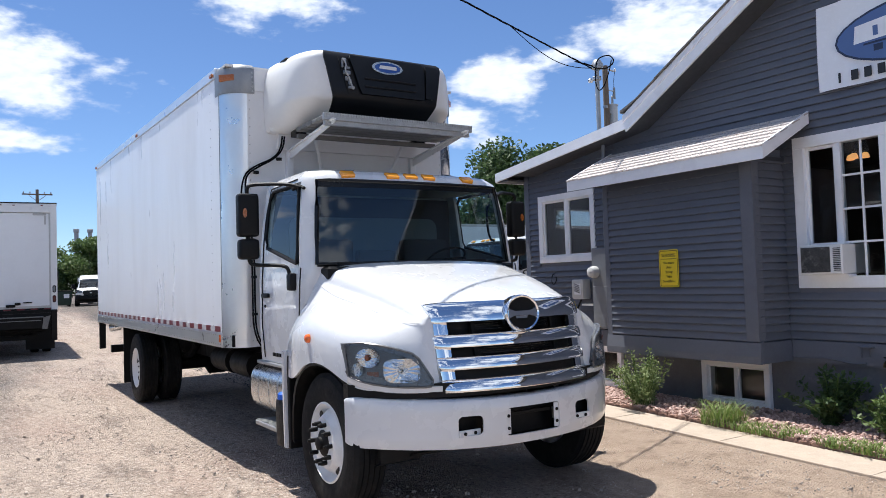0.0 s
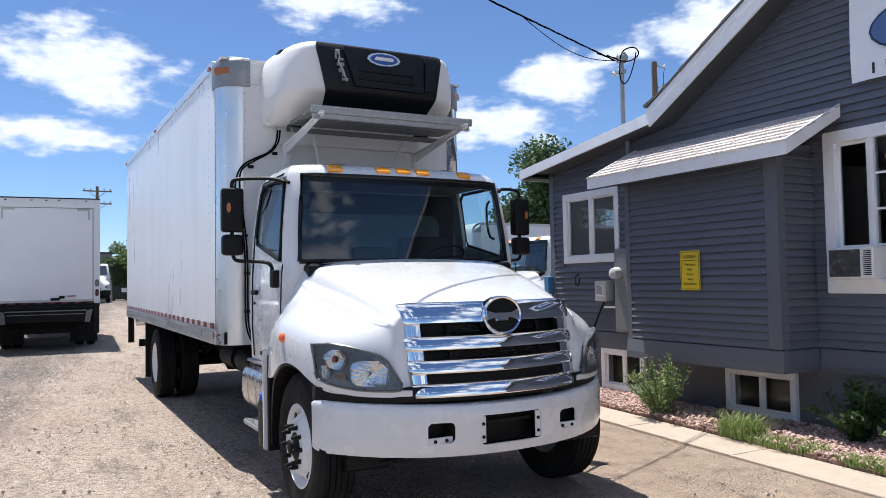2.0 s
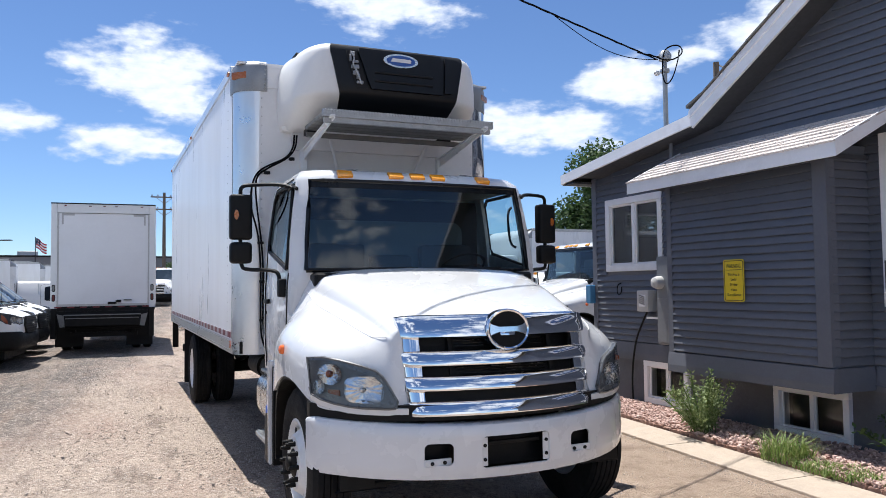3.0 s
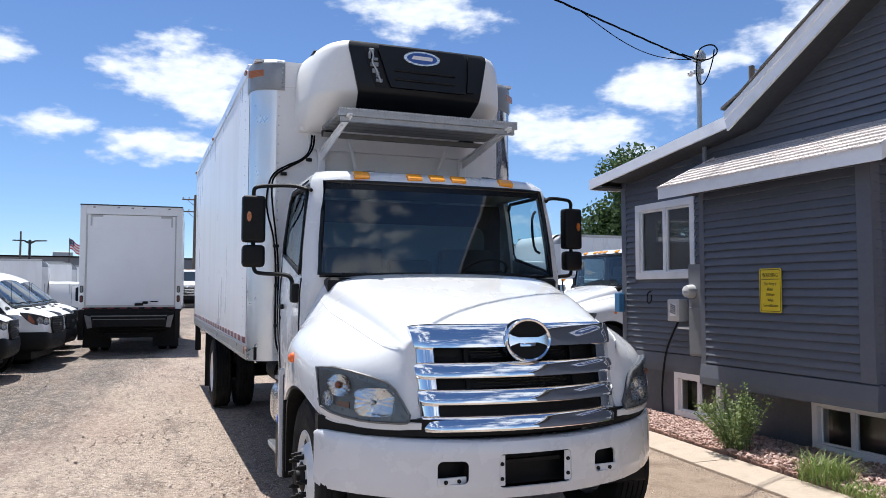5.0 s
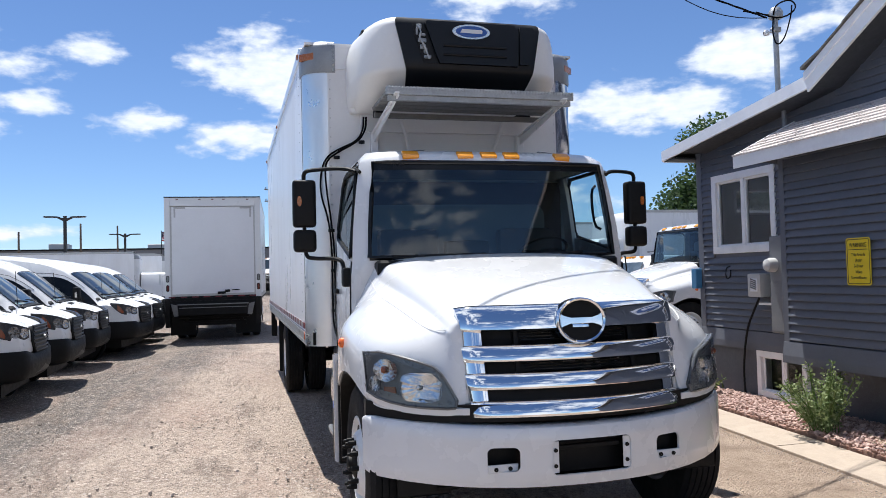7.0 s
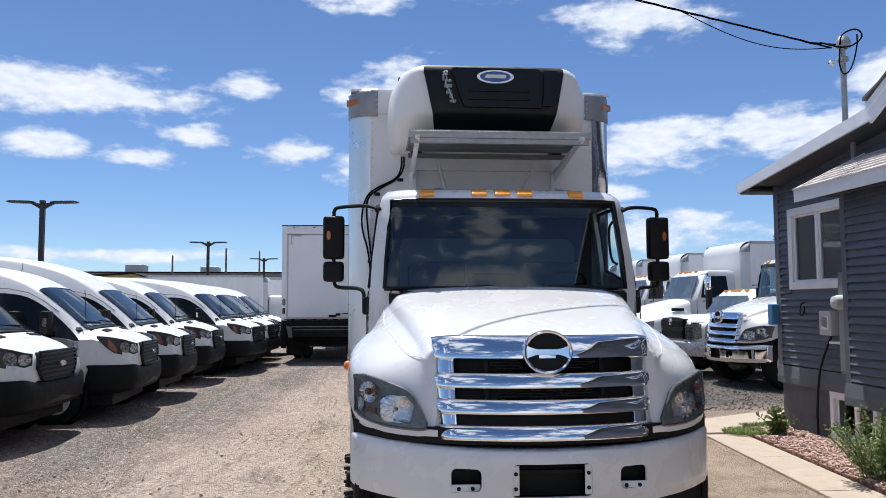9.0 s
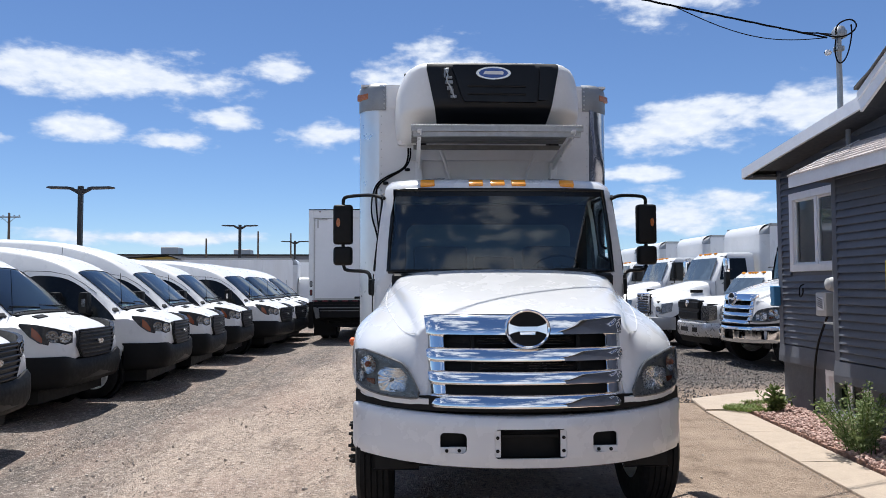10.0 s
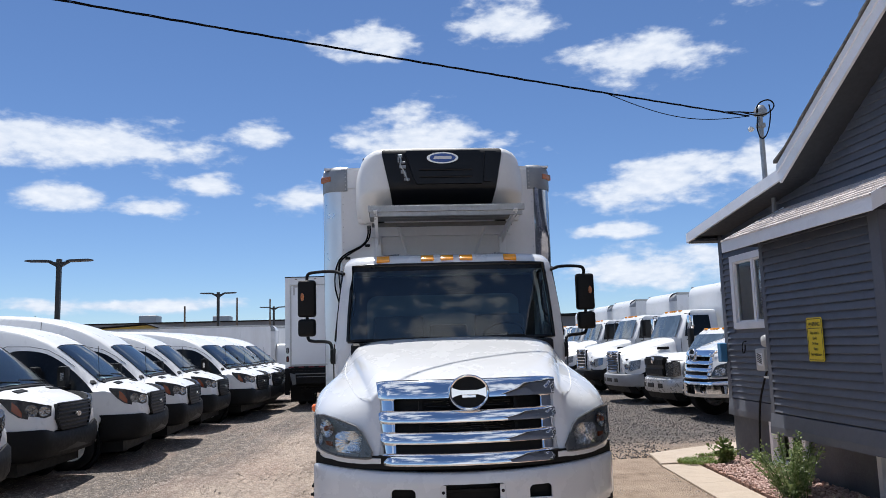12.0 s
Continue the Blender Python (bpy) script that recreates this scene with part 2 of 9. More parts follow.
M_FARYELLOW = mat("far_yellow_wall", (0.50, 0.36, 0.10), 0.8, vary=0.08, scale=0.4)
M_GRASS = mat("grass_green", (0.10, 0.17, 0.035), 0.7, vary=0.3, scale=4)


def island_mat(name, c1, c2, rough=0.85, bump=0.0, thin=False):
    """Many small pieces in one mesh: each takes its own tint between two colours."""
    ma = bpy.data.materials.new(name)
    ma.use_nodes = True
    N, L = ma.node_tree.nodes, ma.node_tree.links
    b = N["Principled BSDF"]
    b.inputs["Roughness"].default_value = rough
    g = N.new("ShaderNodeNewGeometry")
    x = N.new("ShaderNodeMix")
    x.data_type = "RGBA"
    x.inputs[6].default_value, x.inputs[7].default_value = (*c1, 1), (*c2, 1)
    L.new(g.outputs["Random Per Island"], x.inputs["Factor"])
    L.new(x.outputs[2], b.inputs["Base Color"])
    if thin:
        t = N.new("ShaderNodeBsdfTranslucent")
        L.new(x.outputs[2], t.inputs[0])
        mx = N.new("ShaderNodeMixShader")
        mx.inputs[0].default_value = 0.3
        L.new(b.outputs[0], mx.inputs[1]), L.new(t.outputs[0], mx.inputs[2])
        L.new(mx.outputs[0], N["Material Output"].inputs[0])
    return ma


M_LEAF = island_mat("leaf", (0.08, 0.13, 0.03), (0.20, 0.25, 0.085), 0.55, thin=True)
M_LEAFPALE = island_mat("pale_leaf", (0.12, 0.18, 0.06), (0.30, 0.36, 0.16), 0.6, thin=True)
M_LEAFDARK = island_mat("dark_leaf", (0.028, 0.062, 0.018), (0.07, 0.12, 0.035), 0.6, thin=True)
M_LEAFMID = island_mat("mid_leaf", (0.05, 0.10, 0.025), (0.15, 0.21, 0.065), 0.55, thin=True)
M_BLADE = island_mat("grass_blade", (0.11, 0.19, 0.035), (0.24, 0.28, 0.09), 0.6, thin=True)
M_ROCK = island_mat("pink_rock", (0.28, 0.175, 0.145), (0.62, 0.45, 0.39), 0.85)
M_PEBBLE = island_mat("gravel_stone", (0.28, 0.235, 0.20), (0.66, 0.565, 0.48), 0.9)
M_DARKSTONE = island_mat("dark_gravel_stone", (0.075, 0.068, 0.064), (0.36, 0.33, 0.31), 0.9)
M_BARK = mat("bark", (0.11, 0.085, 0.065), 0.9, vary=0.25, scale=12, bump=0.4)


def ground_mat():
    """Packed tan dirt with dark gravel drifts, tyre tracks along y and fine stones."""
    ma = bpy.data.materials.new("dirt_and_gravel")
    ma.use_nodes = True
    N, L = ma.node_tree.nodes, ma.node_tree.links
    b = N["Principled BSDF"]
    b.inputs["Roughness"].default_value = 0.95
    b.inputs["Specular IOR Level"].default_value = 0.2
    co = N.new("ShaderNodeTexCoord")

    def noise_at(sc, det=6, stretch=None, ro=0.6):
        n = N.new("ShaderNodeTexNoise")
        n.inputs["Scale"].default_value, n.inputs["Detail"].default_value, n.inputs["Roughness"].default_value = sc, det, ro
        if stretch:
            mp = N.new("ShaderNodeMapping")
            mp.inputs["Scale"].default_value = stretch
            L.new(co.outputs["Object"], mp.inputs[0]), L.new(mp.outputs[0], n.inputs["Vector"])
        else:
            L.new(co.outputs["Object"], n.inputs["Vector"])
        return n.outputs["Fac"]

    def rng(s, a, c, lo=0.0, hi=1.0):
        r = N.new("ShaderNodeMapRange")
        for k, v in zip(("From Min", "From Max", "To Min", "To Max"), (a, c, lo, hi)):
            r.inputs[k].default_value = v
        L.new(s, r.inputs["Value"])
        return r.outputs[0]

    def mix(a, c, f):
        x = N.new("ShaderNodeMix")
        x.data_type = "RGBA"
        L.new(f, x.inputs["Factor"])
        for i, v in ((6, a), (7, c)):
            if isinstance(v, tuple):
                x.inputs[i].default_value = (*v, 1)
            else:
                L.new(v, x.inputs[i])
        return x.outputs[2]

    def math2(op, a, c):
        n = N.new("ShaderNodeMath")
        n.operation = op
        for i, v in enumerate((a, c)):
            if isinstance(v, (int, float)):
                n.inputs[i].default_value = v
            else:
                L.new(v, n.inputs[i])
        return n.outputs[0]

    dirt, gravel = GROUND_TAN, GROUND_GREY
    sep = N.new("ShaderNodeSeparateXYZ")
    L.new(co.outputs["Object"], sep.inputs[0])
    # gravel where the vans and lorries stand, dirt along the drive
    vans = rng(math2("SUBTRACT", sep.outputs[0], math2("MULTIPLY", sep.outputs[1], 0.12)), -2.9, -4.7, -0.42, 0.42)
    rows = math2("MULTIPLY", rng(sep.outputs[0], 1.6, 3.2, 0, 0.85), rng(sep.outputs[1], 5.5, 8.5, 0, 1))
    drive = math2("ADD", vans, rows)
    tracks = noise_at(1.0, 5, (1.1, 0.10, 1))
    big = noise_at(0.45, 6)
    f = math2("ADD", math2("ADD", drive, math2("MULTIPLY", tracks, 1.5)), math2("MULTIPLY", big, 1.3))
    col = mix(dirt, gravel, rng(f, 1.22, 1.75))
    col = mix(col, (0.24, 0.185, 0.15), rng(noise_at(2.4, 9, (1, 0.22, 1), 0.72), 0.51, 0.62, 0, 0.75))
    col = mix(col, GROUND_RED, rng(noise_at(0.9, 5, (1, 0.3, 1)), 0.48, 0.68, 0, 0.65))
    stones = N.new("ShaderNodeTexVoronoi")
    stones.inputs["Scale"].default_value = 62
    L.new(co.outputs["Object"], stones.inputs["Vector"])
    tint = N.new("ShaderNodeSeparateColor")
    L.new(stones.outputs["Color"], tint.inputs[0])
    col = mix(col, (0.56, 0.48, 0.41), rng(tint.outputs[0], 0.75, 0.98, 0, 0.35))
    col = mix(col, (0.12, 0.105, 0.092), rng(tint.outputs[1], 0.75, 0.98, 0, 0.4))
    # dark and pale specks; their strong contrast also paints in shade between stones
    col = mix(col, (0.13, 0.105, 0.088), rng(noise_at(11, 10, (1, 0.6, 1), 0.8), 0.51, 0.64, 0, 0.65))
    col = mix(col, (0.62, 0.51, 0.42), rng(noise_at(6, 9, (1, 0.5, 1), 0.8), 0.50, 0.66, 0, 0.6))
    col = mix(col, (0.14, 0.12, 0.10), rng(noise_at(70, 4, None, 0.75), 0.52, 0.70, 0, 0.5))
    speck = noise_at(23, 4, None, 0.7)
    col = mix(col, (0.10, 0.085, 0.074), rng(speck, 0.57, 0.65, 0, 0.6))
    col = mix(col, (0.74, 0.65, 0.57), rng(speck, 0.44, 0.37, 0, 0.65))
    # coarse dark gravel round the lorries
    col = mix(col, (0.105, 0.095, 0.088), math2("MULTIPLY", rows, rng(noise_at(9, 8, None, 0.75), 0.35, 0.65, 0.55, 1.0)))
    # browner soil beside the house
    soil = math2("MULTIPLY", rng(sep.outputs[0], 0.2, 1.4, 0, 0.8), rng(sep.outputs[1], 8.0, 6.0, 0, 1))
    col = mix(col, (0.42, 0.315, 0.235), soil)
    col = mix(col, (0.23, 0.17, 0.13), math2("MULTIPLY", soil, rng(noise_at(2.8, 8, None, 0.7), 0.50, 0.66)))
    col = mix(col, (0.54, 0.42, 0.325), math2("MULTIPLY", soil, rng(noise_at(1.3, 7, None, 0.65), 0.52, 0.68)))
    L.new(col, b.inputs["Base Color"])
    h = math2("ADD", math2("MULTIPLY", noise_at(55, 6), 0.6), math2("MULTIPLY", stones.outputs["Distance"], -0.8))
    h = math2("ADD", h, math2("MULTIPLY", noise_at(7, 5), 0.8))
    bp = N.new("ShaderNodeBump")
    bp.inputs["Strength"].default_value, bp.inputs["Distance"].default_value = 0.95, 0.04
    L.new(h, bp.inputs["Height"])
    L.new(bp.outputs[0], b.inputs["Normal"])
    return ma


GROUND_TAN, GROUND_GREY, GROUND_RED = (0.54, 0.43, 0.35), (0.185, 0.163, 0.148), (0.46, 0.325, 0.262)
M_GROUND = ground_mat()

# ---------------------------------------------------------------- mesh helpers


def finish(bm, name, material, smooth=35, toward=None):
    bmesh.ops.recalc_face_normals(bm, faces=bm.faces)
    if toward is not None and sum(f.normal.dot(Vector(toward)) * f.calc_area() for f in bm.faces) < 0:
        bmesh.ops.reverse_faces(bm, faces=bm.faces)
    me = bpy.data.meshes.new(name)
    bm.to_mesh(me)
    bm.free()
    me.materials.append(material)
    if smooth:
        me.shade_smooth()
        me.set_sharp_from_angle(angle=radians(smooth))
        # open borders stay crisp
        uses = {}
        for p in me.polygons:
            for k in p.edge_keys:
                uses[k] = uses.get(k, 0) + 1
        for e in me.edges:
            if uses.get(e.key, 0) < 2:
                e.use_edge_sharp = True
    return me


def part(name, bm, material, parent=None, label="", smooth=35, subsurf=0, solid=0.0, shadow=True, at=None, toward=None):
    ob = new(name, finish(bm, name, material, smooth, toward))
    if parent is not None:
        ob.parent = parent
    if at is not None:
        ob.matrix_basis = at
    if subsurf:
        md = ob.modifiers.new("subsurf", "SUBSURF")
        md.levels = md.render_levels = subsurf
    if solid:
        md = ob.modifiers.new("solid", "SOLIDIFY")
        md.thickness, md.offset = solid, -1
    if label:
        tagged(ob, label)
    ob.visible_shadow = shadow
    return ob


def thing(name, m, label, category, group="", kind=""):
    ob = new(name)
    ob.matrix_basis = m
    return tagged(ob, label, category, group, kind)


def box(x0, y0, z0, x1, y1, z1, bevel=0.0, bm=None, seg=1):
    bm = bm or bmesh.new()
    vs = [bm.verts.new((x, y, z)) for x in (x0, x1) for y in (y0, y1) for z in (z0, z1)]
    fs = [bm.faces.new([vs[i] for i in f]) for f in ((0, 1, 3, 2), (4, 6, 7, 5), (0, 4, 5, 1), (2, 3, 7, 6), (0, 2, 6, 4), (1, 5, 7, 3))]
    if bevel:
        es = {e for f in fs for e in f.edges}
        bmesh.ops.bevel(bm, geom=list(es), offset=bevel, segments=seg, affect="EDGES", profile=0.6)
    return bm


def loft(rings, closed=True, caps=True, bm=None):
    """Skin through rings of equal length."""
    bm = bm or bmesh.new()
    rows = [[bm.verts.new(p) for p in r] for r in rings]
    n = len(rows[0])
    for a, b in zip(rows, rows[1:]):
        for i in range(n if closed else n - 1):
            j = (i + 1) % n
            try:
                bm.faces.new((a[i], a[j], b[j], b[i]))
            except ValueError:
                pass
    if caps and closed:
        bm.faces.new(rows[0]), bm.faces.new(rows[-1])
    return bm


def tube(points, r, seg=8, bm=None, smooth_path=0):
    """A round bar along points."""
    pts = [Vector(p) for p in points]
    for _ in range(smooth_path):
        q = [pts[0]]
        for a, b in zip(pts, pts[1:]):
            q += [a.lerp(b, 0.25), a.lerp(b, 0.75)]
        pts = q + [pts[-1]]
    rings = []
    up = Vector((0.13, 0.31, 0.94))
    for i, p in enumerate(pts):
        d = (pts[min(i + 1, len(pts) - 1)] - pts[max(i - 1, 0)]).normalized()
        s = d.cross(up)
        if s.length < 0.2:
            s = d.cross(Vector((1, 0, 0)))
        s.normalize()
        u = s.cross(d)
        rings.append([p + r * (math.cos(a) * s + math.sin(a) * u) for a in (2 * math.pi * k / seg for k in range(seg))])
    return loft(rings, bm=bm)


def lathe(profile, seg=32, axis="x", bm=None, center=(0, 0, 0)):
    """Turn (along, radius) pairs round an axis."""
    c = Vector(center)
    rings = []
    for h, r in profile:
        ring = []
        for k in range(seg):
            a = 2 * math.pi * k / seg
            u, v = r * math.cos(a), r * math.sin(a)
            ring.append(c + Vector({"x": (h, u, v), "y": (u, h, v), "z": (u, v, h)}[axis]))
        rings.append(ring)
    return loft(rings, bm=bm, caps=False)


def prism(poly, axis, a, b, bm=None, bevel=0.0):
    """A polygon of 2D points pushed along an axis from a to b."""
    bm = bm or bmesh.new()

    def put(p, h):
        return {"x": (h, p[0], p[1]), "y": (p[0], h, p[1]), "z": (p[0], p[1], h)}[axis]

    lo, hi = [bm.verts.new(put(p, a)) for p in poly], [bm.verts.new(put(p, b)) for p in poly]
    fs = [bm.faces.new(lo), bm.faces.new(hi)]
    for i in range(len(poly)):
        j = (i + 1) % len(poly)
        fs.append(bm.faces.new((lo[i], lo[j], hi[j], hi[i])))
    if bevel:
        bmesh.ops.bevel(bm, geom=list({e for f in fs for e in f.edges}), offset=bevel, segments=2, affect="EDGES")
    return bm


def rounded(w, h, r, n=4):
    """Points of a rounded rectangle w by h about the origin."""
    pts = []
    for cx, cy, a0 in ((w / 2 - r, h / 2 - r, 0), (-w / 2 + r, h / 2 - r, 90), (-w / 2 + r, -h / 2 + r, 180), (w / 2 - r, -h / 2 + r, 270)):
        for k in range(n + 1):
            a = radians(a0 + 90 * k / n)
            pts.append((cx + r * math.cos(a), cy + r * math.sin(a)))
    return pts


def ellipse(w, h, n=28):
    return [(w / 2 * math.cos(2 * math.pi * k / n), h / 2 * math.sin(2 * math.pi * k / n)) for k in range(n)]


def text_mesh(name, body, size, material, parent, m, label="", width=None, depth=0.002):
    """Letters in the built-in font as a mesh, reading along local x, up local y."""
    cu = bpy.data.curves.new(name, "FONT")
    cu.body, cu.size, cu.align_x, cu.align_y, cu.extrude = body, size, "CENTER", "CENTER", depth
    ob = new(name + "_curve", cu)
    deps = bpy.context.evaluated_depsgraph_get()
    me = bpy.data.meshes.new_from_object(ob.evaluated_get(deps))
    bpy.data.objects.remove(ob)
    bpy.data.curves.remove(cu)
    if width:
        xs = [v.co.x for v in me.vertices]
        k = width / (max(xs) - min(xs))
        for v in me.vertices:
            v.co.x *= k
    me.materials.clear()
    me.materials.append(material)
    out = new(name, me)
    out.parent = parent
    out.matrix_basis = m
    if label:
        tagged(out, label)
    return out


def clump(bm, center, radius, count, size, rnd, flat=0.7, outer=0.35):
    """Leaves scattered through a lumpy ball."""
    for _ in range(count):
        d = Vector((rnd.gauss(0, 1), rnd.gauss(0, 1), rnd.gauss(0, 1))).normalized()
        p = Vector(center) + Vector((d.x, d.y, d.z * flat)) * radius * (outer + (1 - outer) * rnd.random())
        s = size * rnd.uniform(0.6, 1.4)
        t = Vector((rnd.gauss(0, 1), rnd.gauss(0, 1), rnd.gauss(0, 0.6))).normalized()
        u = t.cross(Vector((rnd.gauss(0, 1), rnd.gauss(0, 1), rnd.gauss(0, 1)))).normalized() * s * 0.32
        a, b, c, e = p - t * s * 0.5, p + u, p + t * s * 0.5, p - u
        bm.faces.new([bm.verts.new(v) for v in (a, b, c, e)])

# ---------------------------------------------------------------- ground
WALL = 4.45
FAR_RISE = 0.6


def build_ground():
    bm = bmesh.new()
    xs = [-600, -120, -40] + [-12 + 0.8 * i for i in range(28)] + [14, 40, 120, 600]
    ys = [-400, -60, -14] + [-8 + 0.8 * i for i in range(36)] + [24, 28] + [32 + 3 * i for i in range(12)] + [80, 150, 600]
    grid = []
    for x in xs:
        col = []
        for y in ys:
            z = 0.0
            if -11 < x < 9 and -7 < y < 20:
                z = 0.018 * noise.noise(Vector((x * 0.35, y * 0.22, 3.1))) - 0.004
            # the drive climbs a little at its far end
            up, over = (min(max((v - a) / n, 0), 1) for v, a, n in ((y, 37, 14), (x, -4, 4)))
            z += FAR_RISE * up * up * (3 - 2 * up) * over
            col.append(bm.verts.new((x, y, z - 0.006)))
        grid.append(col)
    for i in range(len(xs) - 1):
        for j in range(len(ys) - 1):
            bm.faces.new((grid[i][j], grid[i + 1][j], grid[i + 1][j + 1], grid[i][j + 1]))
    tagged(part("ground", bm, M_GROUND, smooth=60), "tan packed dirt yard with drifts of grey gravel", "ground", kind="structure")


def rough_rocks(name, spots, material, label, category, rnd):
    """Broken rocks with twelve corners each, tumbled every way, in one mesh."""
    g = (1 + math.sqrt(5)) / 2
    corners = [Vector(p).normalized() for p in ((-1, g, 0), (1, g, 0), (-1, -g, 0), (1, -g, 0), (0, -1, g), (0, 1, g), (0, -1, -g), (0, 1, -g), (g, 0, -1), (g, 0, 1), (-g, 0, -1), (-g, 0, 1))]
    sides = [(i, j, k) for i in range(12) for j in range(i) for k in range(j) if all((corners[a] - corners[b]).length < 1.2 for a, b in ((i, j), (j, k), (i, k)))]
    sides = [(i, j, k) if (corners[j] - corners[i]).cross(corners[k] - corners[i]).dot(corners[i]) > 0 else (i, k, j) for i, j, k in sides]
    verts, faces = [], []
    for x, y, z, s in spots:
        n = len(verts)
        turn = Euler((rnd.uniform(-0.7, 0.7), rnd.uniform(-0.7, 0.7), rnd.uniform(0, 6.28))).to_matrix()
        size = Vector((rnd.uniform(0.6, 1.15), rnd.uniform(0.5, 0.9), rnd.uniform(0.35, 0.65))) * (s * 0.55)
        for c in corners:
            k = rnd.uniform(0.72, 1.12)
            verts.append(Vector((x, y, z)) + turn @ Vector((c.x * size.x * k, c.y * size.y * k, c.z * size.z * k)))
        faces += [tuple(n + i for i in q) for q in sides]
    me = bpy.data.meshes.new(name)
    me.from_pydata(verts, [], faces)
    me.materials.append(material)
    return tagged(new(name, me), label, category, kind="stuff")


def stones(name, spots, material, label, category, rnd, parent=None):
    """Many small stones in one mesh; spots gives x, y, z, size."""
    verts, faces = [], []
    cube = [(-1, -1, -1), (1, -1, -1), (1, 1, -1), (-1, 1, -1), (-1, -1, 1), (1, -1, 1), (1, 1, 1), (-1, 1, 1)]
    quads = [(0, 3, 2, 1), (4, 5, 6, 7), (0, 1, 5, 4), (1, 2, 6, 5), (2, 3, 7, 6), (3, 0, 4, 7)]
    for x, y, z, s in spots:
        n = len(verts)
        a = rnd.uniform(0, 6.28)
        sx, sy, sz = s * rnd.uniform(0.6, 1.2), s * rnd.uniform(0.5, 1.0), s * rnd.uniform(0.35, 0.7)
        tilt = rnd.uniform(-0.3, 0.3)
        for cx, cy, cz in cube:
            k = rnd.uniform(0.55, 0.95) * (0.75 if cz > 0 else 1)
            px, py, pz = cx * k * sx / 2, cy * k * sy / 2, cz * sz / 2 * rnd.uniform(0.7, 1)
            verts.append((x + px * math.cos(a) - py * math.sin(a), y + px * math.sin(a) + py * math.cos(a), z + pz + px * tilt))
        faces += [tuple(n + i for i in q) for q in quads]
    me = bpy.data.meshes.new(name)
    me.from_pydata(verts, [], faces)
    me.materials.append(material)
    ob = new(name, me)
    if parent is not None:
        ob.parent = parent
    return tagged(ob, label, category, kind="stuff")


def path_edge(y):
    return 2.74 + 0.088 * y


def build_path():
    """The concrete walk beside the house, in slabs, with a corner that turns behind the house."""
    walk_strip = thing("pavement", Matrix(), "sun-bleached tan concrete footpath beside the house", "pavement", kind="structure")
    cuts = [-9, -6.2, -4.4, -2.6, -1.0, 0.55, 2.1, 3.6, 5.05]
    rnd = random.Random(4)
    for a, b in zip(cuts, cuts[1:]):
        w = 0.52
        poly = [(path_edge(a), a), (path_edge(a) + w, a), (path_edge(b) + w, b - 0.001), (path_edge(b), b - 0.001)]
        part("slab", prism(poly, "z", -0.08, 0.012 + rnd.uniform(-0.003, 0.003), bevel=0.004), M_CONCRETE, walk_strip)
    poly = [(path_edge(5.06), 5.06), (path_edge(5.06) + 0.55, 5.06), (3.95, 5.62), (5.4, 6.35), (5.3, 7.0), (4.6, 6.7), (3.36, 6.05)]
    part("slab", prism(poly, "z", -0.08, 0.033, bevel=0.008), M_CONCRETE, walk_strip)
    poly = [(5.41, 6.36), (9, 8.1), (8.9, 8.8), (5.31, 7.0)]
    part("slab", prism(poly, "z", -0.08, 0.03, bevel=0.008), M_CONCRETE, walk_strip)


def build_bed():
    """Rock bed between path and house, with scalloped edging."""
    bed = tagged(part("rock_bed", prism([(3.27, -6), (WALL - 0.01, -6), (WALL - 0.01, 5.35), (3.75, 5.1), (3.30, 0)], "z", -0.06, 0.03), M_EDGING), "reddish soil bed under pink landscaping rock", "bed", kind="structure")
    rnd = random.Random(11)
    spots = []
    while len(spots) < 9000:
        y = rnd.uniform(-3.0, 5.2)
        x = rnd.uniform(path_edge(y) + 0.56, WALL - 0.04)
        if y > 4.6 and x < 3.95:
            continue
        spots.append((x, y, 0.04 + 0.03 * rnd.random(), rnd.uniform(0.025, 0.065)))
    rough_rocks("landscape_rock", spots, M_ROCK, "pink and reddish landscaping rock along the house wall", "rock", rnd)
    edging = thing("garden_edging", Matrix(), "scalloped red concrete garden edging blocks beside the path", "edging", kind="structure")
    bm0 = prism([(-0.035, -0.075), (0.035, -0.075), (0.04, 0.0), (0.035, 0.075), (-0.035, 0.075), (-0.025, 0.0)], "z", -0.04, 0.052, bevel=0.01)
    me = finish(bm0, "edging_block", M_EDGING)
    for i in range(62):
        y = -3.6 + 0.155 * i
        if y > 5.0:
            break
        ob = new("edging_block", me)
        ob.parent = edging
        ob.matrix_basis = pose(path_edge(y) + 0.575, y, rnd.uniform(-0.02, 0.0), 0, rnd.uniform(-4, 4), rnd.uniform(-5, 5) - 5)


build_ground()
build_path()
build_bed()

# ---------------------------------------------------------------- house
LAP = 0.085
LAP_Z0, LAP_FIRST = 0.885, 0
RAKE_X = 4.06
KINK_Y, KINK_Z, EAVE_Y, EAVE_Z, PEAK_Y = 2.76, 3.715, 5.72, 3.36, -2.6
UP = 0.565
PEAK_Z = KINK_Z + UP * (KINK_Y - PEAK_Y)


def rake_z(y):
    if y > KINK_Y:
        return EAVE_Z + (KINK_Z - EAVE_Z) * (EAVE_Y - y) / (EAVE_Y - KINK_Y)
    if y > PEAK_Y:
        return KINK_Z + UP * (KINK_Y - y)
    return PEAK_Z - UP * (PEAK_Y - y)


BIG = (-0.40, 0.665, 1.44, 3.10)
SLIDER = (3.83, 5.10, 1.87, 2.93)
CELLAR = ((3.40, 4.27, 0.07, 0.64), (1.08, 2.03, 0.04, 0.58))
BAY_Y0, BAY_Y1, BAY_X = 0.82, 3.04, 3.88
